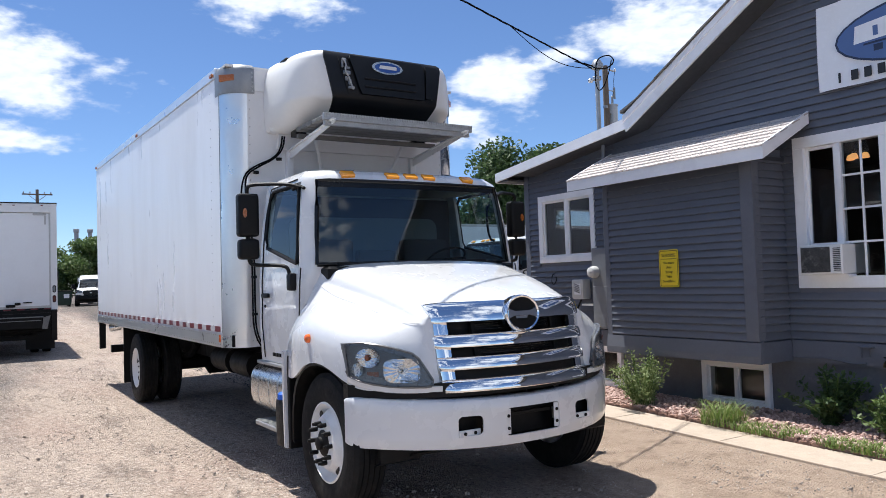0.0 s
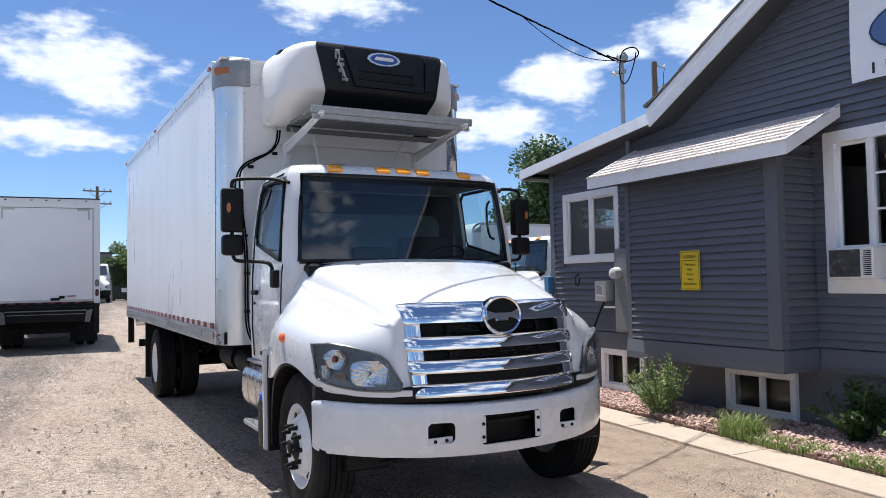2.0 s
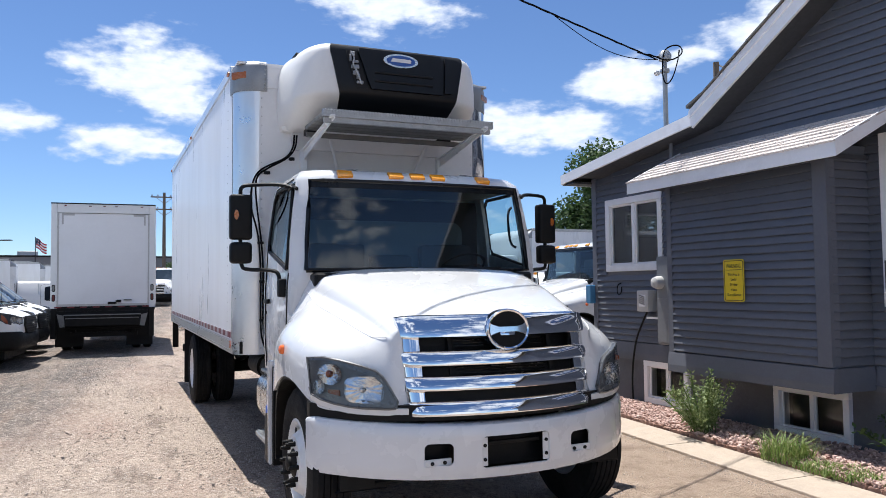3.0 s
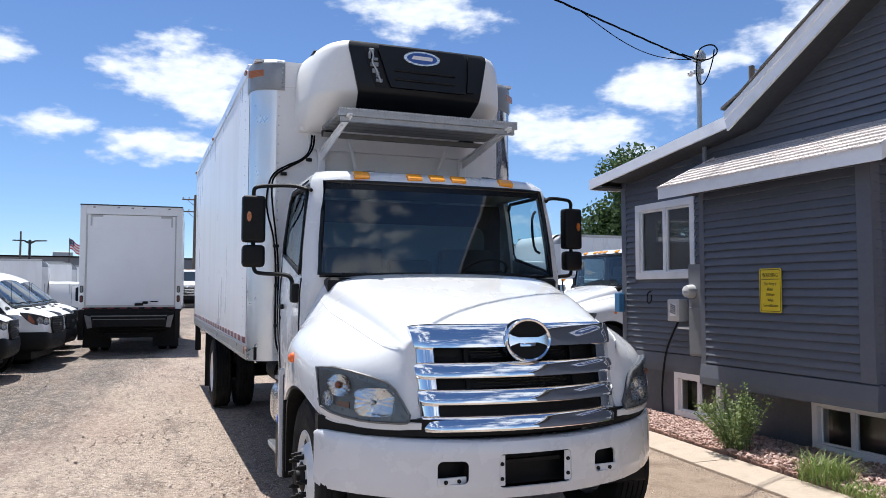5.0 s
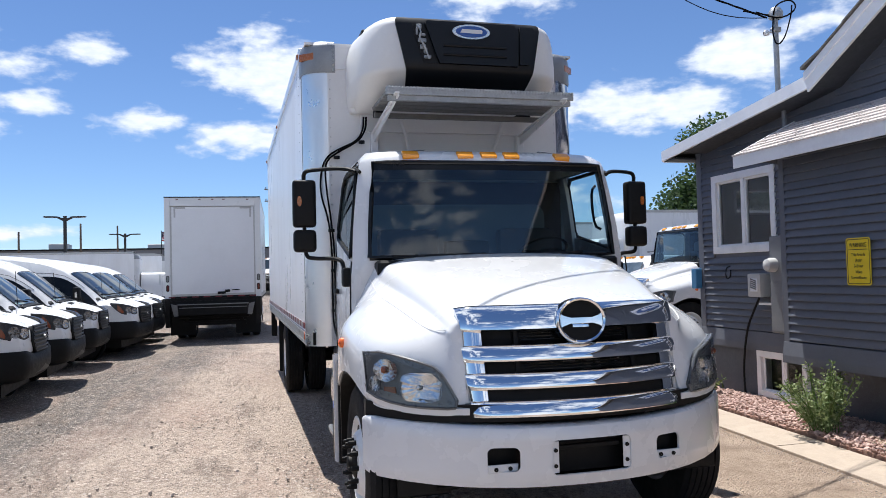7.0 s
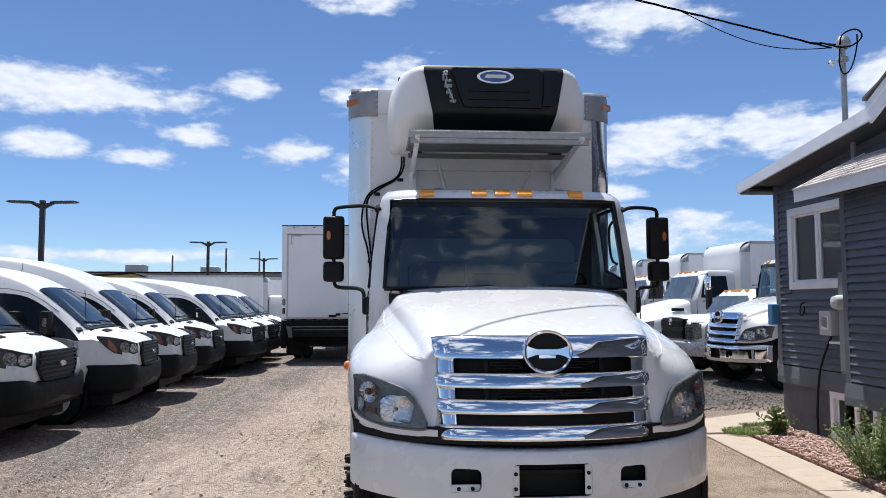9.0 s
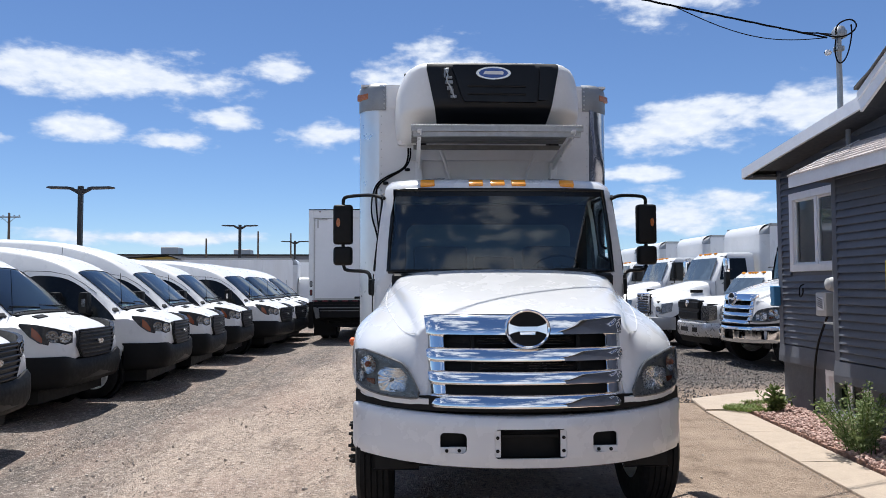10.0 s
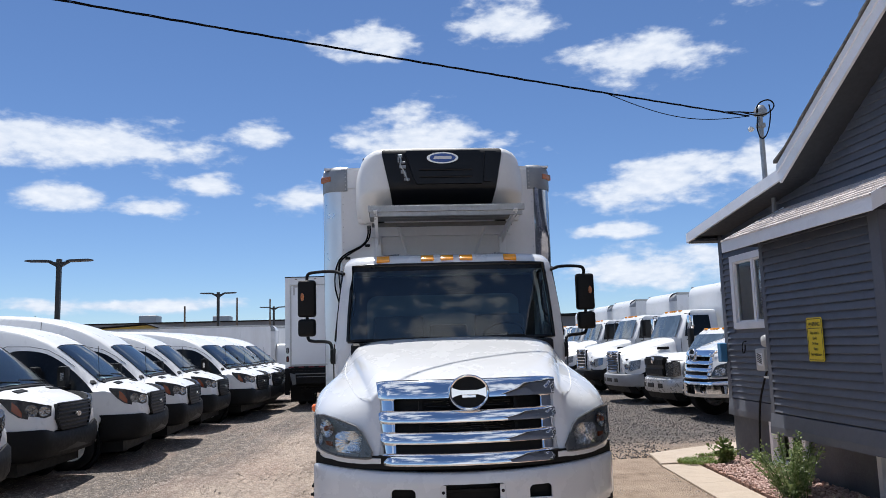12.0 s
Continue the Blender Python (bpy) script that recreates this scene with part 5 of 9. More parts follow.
    for x in xs:
        col = []
        for k, z in enumerate(zs):
            back = {0: 0.055, 1: 0.018, 6: 0.003, 7: 0.012, 8: 0.028, 9: 0.055, 10: 0.12}.get(k, 0.0)
            lift = 0.012 * (abs(x) / 1.19) ** 2
            # the edges sag at the middle, the ends are rounded off
            sag = 1 - (x / 1.19) ** 2
            z -= {0: 0.022, 1: 0.022, 7: 0.016, 8: 0.028, 9: 0.033, 10: 0.033}.get(k, 0.0) * sag
            near_end = max(0.0, abs(x) - 1.12) / 0.07
            z = 0.706 + (z - 0.706) * (1 - 0.20 * (1 - math.sqrt(max(0.0, 1 - near_end * near_end))))
            col.append(bm.verts.new((x * (1 - 0.02 * (k == 0)), by(x) + back * (1 - 0.9 * min(1.0, near_end)) + 0.04 * min(1.0, near_end) ** 2, z + lift)))
        grid.append(col)
    for i in range(len(xs) - 1):
        mid = (xs[i] + xs[i + 1]) / 2
        for k in range(len(zs) - 1):
            zm = (zs[k] + zs[k + 1]) / 2
            side = 0.415 < abs(mid) < 0.588 and 0.605 < zm < 0.735
            plate = abs(mid) < 0.237 and 0.575 < zm < 0.765
            if not side and not plate:
                bm.faces.new((grid[i][k], grid[i + 1][k], grid[i + 1][k + 1], grid[i][k + 1]))
    # rounded corners of the openings
    for x0, x1, z0, z1 in ((-0.588, -0.415, 0.605, 0.735), (0.415, 0.588, 0.605, 0.735), (-0.237, 0.237, 0.575, 0.765)):
        for cx, sx in ((x0, 1), (x1, -1)):
            for cz, sz in ((z0, 1), (z1, -1)):
                r = 0.032
                arc = [(cx + sx * r * (1 - math.sin(q)), cz + sz * r * (1 - math.cos(q))) for q in (math.pi / 2 * i / 6 for i in range(7))]
                ring = [(cx, cz)] + arc
                if sx * sz > 0:
                    ring.reverse()
                bm.faces.new([bm.verts.new((x, by(x), z + 0.012 * (abs(x) / 1.19) ** 2)) for x, z in ring])
    part("bumper", bm, M_CABWHITE, truck, "white painted steel front bumper with three openings", solid=0.012, smooth=30)
    for x0, x1 in ((-0.588, -0.415), (0.415, 0.588)):
        y = by(0.5)
        part("tow_bracket", box(x0 + 0.0, y + 0.012, 0.600, x1, y + 0.03, 0.645, 0.004), M_CABWHITE, truck)
        for k in (0.25, 0.72):
            xk = x0 + (x1 - x0) * k
            part("bolt", lathe([(0, 0.012), (-0.007, 0.012), (-0.008, 0.001)], 8, "y", center=(xk, y + 0.012, 0.622)), M_BLACK, truck)
        part("recess", box(x0 - 0.02, y + 0.10, 0.58, x1 + 0.02, y + 0.16, 0.76), M_BLACK, truck)
    for s in (-1, 1):
        a, b = sorted((s * 0.195, s * 0.236))
        part("plate_bracket", box(a, -0.10, 0.585, b, -0.088, 0.758, 0.003), M_CABWHITE, truck)
        for z in (0.625, 0.71):
            part("bolt", lathe([(0, 0.012), (-0.006, 0.011), (-0.007, 0.001)], 10, "y", center=(s * 0.216, -0.10, z)), M_CHASSIS, truck)
    part("recess", box(-0.27, 0.02, 0.56, 0.27, 0.05, 0.78), M_BLACK, truck)
    part("plate_rail", box(-0.19, -0.06, 0.70, 0.19, -0.03, 0.725, 0.004), M_CHASSIS, truck)
    # black filler between bumper and body
    bm = loft([[(x, by(x) + 0.05, 0.87), (x, by(x) + 0.05, 0.965), (x, by(x) + 0.12, 0.965), (x, by(x) + 0.12, 0.87)] for x in [-1.17 + 2.34 * i / 24 for i in range(25)]])
    part("filler_strip", bm, M_BLACK, truck)


def build_headlight(s):
    """s: -1 passenger side, 1 driver side."""
    hl = sub_empty("headlight", truck, Matrix.Translation((0, -0.032, 0)), label="clear swept-back headlight in a grey housing")
    def on(x, z):
        # surface of the front corner
        ys = ((0.0, 0.0), (0.70, 0.075), (0.80, 0.118), (0.90, 0.170), (1.0, 0.243), (1.08, 0.33), (1.13, 0.40), (1.17, 0.485), (1.2, 0.56))
        for (a, p), (b, q) in zip(ys, ys[1:]):
            if x <= b:
                return p + (q - p) * (x - a) / (b - a) - 0.012 + 0.13 * (z - 1.0)
        return 0.5
    top = [(0.725, 0.99), (0.765, 1.07), (0.80, 1.135), (0.84, 1.175), (0.92, 1.205), (1.02, 1.235), (1.10, 1.252), (1.168, 1.245)]
    low = [(0.735, 0.952), (0.775, 0.948), (0.83, 0.950), (0.90, 0.953), (0.98, 0.960), (1.06, 0.975), (1.12, 0.995), (1.160, 1.02)]
    def strip(k0, k1, off, back):
        rows = []
        for (xa, za), (xb, zb) in zip(top, low):
            za2, zb2 = zb + (za - zb) * k1, zb + (za - zb) * k0
            rows.append([(s * xb, on(xb, zb2) + off, zb2), (s * (xa + xb) / 2, on((xa + xb) / 2, (za2 + zb2) / 2) + off, (za2 + zb2) / 2), (s * xa, on(xa, za2) + off, za2), (s * xa, on(xa, za2) + back, za2), (s * xb, on(xb, zb2) + back, zb2)])
        return rows
    part("housing", loft(strip(0.0, 1.0, 0.034, 0.085)), M_HLDARK, hl, "dark grey housing", smooth=40)
    # broad smoked bezel, widest at its foot and inner end
    for k0, k1 in ((0.0, 0.17), (0.93, 1.0)):
        part("bezel", loft(strip(k0, k1, 0.012, 0.05)), M_HLGREY, hl, "smoked grey bezel", smooth=40)
    inner = [[(s * (xb + (xa - xb) * k + e), on(xb + (xa - xb) * k + e, zb + (za - zb) * k) + 0.014, zb + (za - zb) * k) for k in (0.1, 0.4, 0.7, 0.95)] for (xa, za), (xb, zb), e in ((top[0], low[0], 0.0), (top[1], low[1], 0.0), (top[2], low[2], -0.005))]
    part("bezel", loft(inner, closed=False, caps=False), M_HLGREY, hl, "smoked grey bezel", solid=0.01)
    rim_pts = [(x, z) for x, z in low] + [(x, z) for x, z in reversed(top)]
    pts = [(s * x, on(x, z) + 0.012, z) for x, z in rim_pts]
    part("rim", tube(pts + [pts[0]], 0.009, 6), M_HLGREY, hl, "grey rim")

    def bowl(name, label, material, cx, cz, rx, rz, deep, ribs, sharp=2.0):
        """A concave reflector behind the lens, ribbed like cut glass."""
        rings, rnd = [], random.Random(int(cx * 1000) + s)
        for q in (1.0, 0.9, 0.79, 0.68, 0.57, 0.46, 0.35, 0.24, 0.12):
            ring = []
            for i in range(ribs * 2):
                a = 2 * math.pi * i / (ribs * 2)
                ca, sa = math.cos(a), math.sin(a)
                k = q / (abs(ca) ** sharp + abs(sa) ** sharp) ** (1 / sharp)
                x, z = cx + rx * k * ca, cz + rz * k * sa
                y = on(cx, cz) + (on(x, z) - on(cx, cz)) * (0.95 * q) + 0.008 + deep * (1 - q * q) + rnd.uniform(-0.0012, 0.0012) + (0.003 if i % 2 else 0.0) * q
                ring.append((s * x, y, z))
            rings.append(ring)
        return part(name, loft(rings, caps=False), material, hl, label, smooth=0, toward=(0, -1, 0))

    bowl("reflector", "bright ribbed main reflector", M_SILVER, 0.905, 1.062, 0.105, 0.080, 0.010, 15, 4.0)
    bowl("turn_lamp", "clear ribbed turn lamp with an amber bulb", M_SILVER, 1.076, 1.150, 0.058, 0.064, 0.012, 13)
    part("turn_bulb", lathe([(0, 0.024), (-0.012, 0.020), (-0.02, 0.002)], 12, "y", center=(s * 1.076, on(1.076, 1.15) + 0.022, 1.152)), M_AMBERDARK, hl, "amber bulb")
    bowl("side_reflector", "small grey side reflector", M_STEEL, 1.128, 1.07, 0.026, 0.045, 0.012, 8)
    part("amber_reflector", loft([[(s * x, on(x, z) + 0.018, z) for z in (1.0, 1.03, 1.058)] for x in (1.03, 1.055, 1.085)], closed=False, caps=False), M_AMBERDARK, hl, "dark amber reflector", solid=0.008)
    part("bulb_shield", lathe([(0, 0.016), (-0.014, 0.015), (-0.020, 0.008), (-0.022, 0.001)], 16, "y", center=(s * 0.915, on(0.915, 1.06) + 0.020, 1.062)), M_STEEL, hl)
    # the wing's edge beside the grille
    cheek = [[(s * x, on(x, z) + 0.075, z) for z in (0.925, 1.0, 1.1, 1.2, 1.27)] for x in (0.60, 0.66, 0.72, 0.78)]
    part("wing_cheek", loft(cheek, closed=False, caps=False), M_CABWHITE, hl, "white wing beside the grille", solid=0.01)
    rows = []
    for (xa, za), (xb, zb) in zip(top, low):
        rows.append([(s * (xb + (xa - xb) * k), on(xb + (xa - xb) * k, zb + (za - zb) * k) - 0.004, zb + (za - zb) * k) for k in (0.06, 0.35, 0.65, 0.94)])
    sill = [[(s * x, on(x, z) + d, z + dz) for d, dz in ((0.05, 0.004), (0.016, -0.004), (0.018, -0.040), (0.05, -0.046))] for x, z in [(0.66, 0.950)] + low]
    part("lamp_sill", loft(sill), M_CABWHITE, hl, "white strip below the lamp", smooth=50)
    part("lens", loft(rows, closed=False, caps=False), M_CLEAR, hl, "clear lens", shadow=False, smooth=60, toward=(0, -1, 0))


M_REARTRIM = mat("pale_trim", (0.17, 0.20, 0.215), 0.8, vary=0.06, scale=5)
M_HLDARK = mat("headlight_inner", (0.15, 0.155, 0.16), 0.4, 0.2, vary=0.2, scale=25)
M_HLGREY = mat("headlight_grey", (0.12, 0.125, 0.13), 0.3, 0.2, vary=0.1, scale=10, coat=0.4)
M_SILVER = mat("lamp_silver", (0.70, 0.71, 0.72), 0.24, 1.0)
M_AMBERDARK = mat("dark_amber", (0.16, 0.045, 0.02), 0.25, coat=0.3)


def build_cab():
    levels = ((0.98, 1.075, 1.50, 1.0), (1.30, 1.09, 1.48, 1.0), (1.70, 1.085, 1.41, 0.95), (1.82, 1.075, 1.395, 0.90), (2.05, 1.06, 1.42, 0.90), (2.30, 1.03, 1.455, 0.905), (2.525, 0.995, 1.495, 0.915), (2.57, 0.98, 1.515, 0.915), (2.62, 0.935, 1.58, 0.92), (2.645, 0.84, 1.70, 0.9), (2.655, 0.5, 1.95, 0.85))

    def cab_w(z):
        for (za, wa, _, _), (zb, wb, _, _) in zip(levels, levels[1:]):
            if z <= zb:
                return wa + (wb - wa) * (z - za) / (zb - za)
        return 0.9
    back = 2.52
    rows = []
    for z, w, yf, kf in levels:
        yb = back - (0.10 if z > 2.6 else 0) - (0.25 if z > 2.65 else 0)
        half = [(0.0, yf - 0.05 * (z > 1.75)), (0.45 * w, yf - 0.035 * (z > 1.75)), (0.80 * w, yf - 0.005), (w * kf, yf + 0.03), (w, yf + 0.10), (w, min(yf + 0.125, yb - 0.5)), (w, yb - 0.22), (w, yb - 0.05), (w - 0.06, yb), (0.0, yb)]
        rows.append([(x, y, z) for x, y in half] + [(-x, y, z) for x, y in reversed(half[1:-1])])
    bm = bmesh.new()
    vs = [[bm.verts.new(p) for p in r] for r in rows]
    n = len(rows[0])
    for k in range(len(levels) - 1):
        z0, z1 = levels[k][0], levels[k + 1][0]
        for i in range(n):
            j = (i + 1) % n
            glazed = 1.81 < z0 < 2.5
            front_face = i in (0, 1, 2) or i >= n - 3
            door_face = i == 5 or i == n - 6
            if glazed and (front_face or door_face):
                continue
            bm.faces.new((vs[k][i], vs[k][j], vs[k + 1][j], vs[k + 1][i]))
    bm.faces.new(vs[-1])
    part("cab_shell", bm, M_CABWHITE, truck, "white steel cab", solid=0.035, smooth=40)
    # windscreen, in black rubber
    rows = []
    for z, w, yf, kf in levels[3:7]:
        half = [(0.0, yf - 0.040), (0.45 * w, yf - 0.028), (0.80 * w, yf - 0.002), (w * kf - 0.004, yf + 0.018)]
        rows.append([(-x, y, z) for x, y in reversed(half)] + [(x, y, z) for x, y in half[1:]])
    part("windscreen", loft(rows, closed=False, caps=False), M_GLASS, truck, "tinted curved windscreen", shadow=False, smooth=60, toward=(0, -1, 0))
    lo, hi = rows[0], rows[-1]
    ring = [Vector(p) for p in lo] + [Vector(r[-1]) for r in rows[1:-1]] + [Vector(p) for p in reversed(hi)] + [Vector(r[0]) for r in reversed(rows[1:-1])]
    ring = [p + Vector((0, -0.004, 0)) for p in ring]
    part("windscreen_seal", tube(ring + [ring[0]], 0.018, 6), M_BLACKGLOSS, truck, "black rubber seal", smooth=60)
    rows2 = []
    for (z, w, yf, kf) in (levels[6], (2.47, 1.003, 1.487, 0.915)):
        half = [(0.0, yf - 0.044), (0.45 * w, yf - 0.032), (0.80 * w, yf - 0.006), (w * kf - 0.004, yf + 0.014)]
        rows2.append([(-x, y, z) for x, y in reversed(half)] + [(x, y, z) for x, y in half[1:]])
    part("shade_band", loft(rows2, closed=False, caps=False), M_BLACKGLOSS, truck, "black band over the glass", smooth=60)
    # doors
    for s in (-1, 1):
        door = sub_empty("door", truck, label="white cab door with tinted glass" if s < 0 else "white cab door with its window lowered")
        a = [(levels[k][1] + 0.002, levels[k][2] + 0.125, levels[k][0]) for k in (3, 4, 5, 6)]
        b = [(levels[k][1] + 0.002, 2.30, levels[k][0]) for k in (3, 4, 5, 6)]
        rows = [[(s * x, y, z) for x, y, z in a], [(s * x, y, z) for x, y, z in b]]
        if s < 0:
            part("glass", loft(rows, closed=False, caps=False), M_SIDEGLASS, door, "tinted door glass", shadow=False, toward=(-1, 0, 0))
        # sill that climbs to the rear
        poly = [(1.53, 1.81), (2.305, 1.81), (2.305, 1.99), (2.22, 1.975), (1.55, 1.835)]
        x0, x1 = sorted((s * 1.052, s * 1.083))
        part("sill", prism(poly, "x", x0, x1), M_CABWHITE, door)
        pts = [(s * (cab_w(z) + 0.008), y, z) for y, z in ((1.55, 1.835), (2.27, 1.995), (2.315, 2.08), (2.315, 2.44), (2.25, 2.505), (1.69, 2.505), (1.635, 2.47), (1.54, 1.86))]
        part("window_seal", tube(pts + [pts[0]], 0.016, 6), M_BLACK, door)
        seam = [(s * 1.095, 1.50, 1.02), (s * 1.10, 1.49, 1.30), (s * 1.098, 1.45, 1.70), (s * 1.088, 1.45, 1.80)]
        part("seam", tube(seam, 0.006, 5), M_BLACK, door)
        seam = [(s * (cab_w(z) + 0.004), y, z) for y, z in ((2.37, 1.02), (2.385, 1.30), (2.385, 1.70), (2.385, 2.05), (2.38, 2.30), (2.34, 2.54), (1.72, 2.555))]
        part("seam", tube(seam, 0.006, 5), M_BLACK, door)
        x0, x1 = sorted((s * 1.088, s * 1.115))
        part("handle", box(x0, 2.19, 1.555, x1, 2.36, 1.595, 0.01, seg=2), M_BLACK, door, "black door handle")
        part("lock", lathe([(0, 0.014), (s * 0.006, 0.012), (s * 0.007, 0.001)], 10, "x", center=(s * 1.094, 2.30, 1.48)), M_BLACK, door)
        x0, x1 = sorted((s * 1.078, s * 1.092))
        for i in range(5):
            part("marking_bar", box(x0, 1.83 + 0.068 * i, 1.045 + 0.0 * i, x1, 1.83 + 0.068 * i + 0.045, 1.075), M_BLACK, door)
    # roof marker lamps
    for x in (-0.625, -0.205, -0.018, 0.165, 0.59):
        m_ = pose(x, 1.505 + 0.05 * x * x, 2.580, 35, 0, 0)
        part("roof_marker_lamp", box(-0.062, -0.045, -0.022, 0.062, 0.028, 0.032, 0.008, seg=2), M_AMBER, truck, "amber roof marker lamp", at=m_)
    # interior
    inner = sub_empty("cab_interior", truck, label="dark grey cab interior")
    part("dashboard", box(-1.0, 1.46, 1.50, 1.0, 1.80, 1.84, 0.04, seg=2), M_INTERIOR, inner)
    part("floor_panel", box(-1.03, 1.52, 1.0, 1.03, 2.46, 1.05), M_INTERIOR, inner)
    part("rear_panel", box(-0.98, 2.42, 1.05, 0.98, 2.475, 2.50), M_INTERIOR, inner)
    part("rear_trim", prism([(x, z + 1.93) for x, z in rounded(1.62, 0.74, 0.10)], "y", 2.405, 2.418), M_REARTRIM, inner, "pale grey rear trim panel")
    part("headliner", box(-0.91, 1.66, 2.52, 0.91, 2.42, 2.555), M_REARTRIM, inner)
    for x in (-0.48, 0.58):
        part("seat_cushion", box(x - 0.27, 1.86, 1.25, x + 0.27, 2.32, 1.42, 0.05, seg=2), M_SEAT, inner)
        part("seat_back", box(x - 0.26, 2.24, 1.40, x + 0.26, 2.38, 2.08, 0.05, seg=2), M_SEAT, inner)
    part("seat_back", box(-0.16, 2.26, 1.40, 0.24, 2.38, 1.98, 0.04, seg=2), M_SEAT, inner)
    sw = lathe([(-0.012, 0.20), (0, 0.212), (0.012, 0.20), (0, 0.188), (-0.012, 0.20)], 28, "z")
    tube([(-0.19, 0, 0), (0.19, 0, 0)], 0.012, 6, bm=sw)
    tube([(0, 0, 0), (0, 0.28, -0.18)], 0.02, 6, bm=sw)
    part("steering_wheel", sw, M_BLACK, inner, at=pose(0.56, 1.86, 1.86, 32 + 0, 0, 180))
    # grab handle on the driver's pillar
    for s in (-1, 1):
        part("grab_handle", tube([(s * 0.965, 1.60, 2.02), (s * 0.92, 1.62, 2.05), (s * 0.905, 1.63, 2.2), (s * 0.91, 1.64, 2.34), (s * 0.94, 1.63, 2.38)], 0.011, 6, smooth_path=1), M_BLACK, inner)


def build_mirror(s):
    mr = sub_empty("side_mirror", truck, label="black double side mirror on bent arms")
    xc = s * 1.382
    y = 1.87 if s < 0 else 1.80
    hw = 0.088
    part("mirror_head", box(xc - hw, y - 0.06, 2.075, xc + hw, y + 0.045, 2.435, 0.03, seg=3), M_BLACK, mr)
    part("convex_head", box(xc - hw * 0.98, y - 0.065, 1.885, xc + hw * 0.98, y + 0.04, 2.055, 0.035, seg=3), M_BLACK, mr)
    part("mirror_glass", box(xc - hw * 0.82, y + 0.046, 2.10, xc + hw * 0.82, y + 0.05, 2.41), M_CHROME, mr)
    part("mirror_glass", box(xc - hw * 0.8, y + 0.041, 1.905, xc + hw * 0.8, y + 0.045, 2.035), M_CHROME, mr)
    xi = xc
    part("arm", tube([(s * 1.02, 1.60, 2.47), (s * 1.10, 1.66, 2.505), (xi - s * 0.07, y - 0.02, 2.515), (xi, y - 0.01, 2.50), (xi, y, 2.42)], 0.016, 8, smooth_path=2), M_BLACK, mr)
    part("arm", tube([(xi, y, 2.08), (xi, y - 0.01, 1.86), (xi - s * 0.05, y - 0.03, 1.835), (s * 1.17, 1.66, 1.83), (s * 1.125, 1.62, 1.80), (s * 1.125, 1.60, 1.70)], 0.016, 8, smooth_path=2), M_BLACK, mr)
    part("arm_foot", box(s * 1.105 - 0.035, 1.56, 1.615, s * 1.105 + 0.035, 1.66, 1.76, 0.025, seg=2), M_BLACK, mr)
    part("arm_bracket", tube([(s * 1.0, 1.55, 2.46), (s * 1.02, 1.62, 2.49), (s * 1.025, 1.74, 2.47)], 0.015, 6), M_BLACK, mr)
    part("lamp", prism([(xc + s * hw * 0.45 + px, 2.27 + pz) for px, pz in ellipse(0.034, 0.078, 16)], "y", y - 0.070, y - 0.058), M_AMBERCAP, mr, "small oval amber lamp")


def raked(bm):
    """Tilt the cargo body nose-down about its front foot; its sill drops towards the tail."""
    for v in bm.verts:
        if v.co.z < BZ0 + 0.3:
            v.co.z -= SILL_DROP * max(v.co.y - BY0, 0) / (BY1 - BY0)
    bmesh.ops.rotate(bm, verts=bm.verts, cent=(0, 2.75, 1.08), matrix=Matrix.Rotation(RAKE_T, 3, "X"))
    return bm


SILL_DROP = 0.145
BX, BY0, BY1, BZ0, BZ1 = 1.295, 2.75, 10.72, 1.085, 3.785


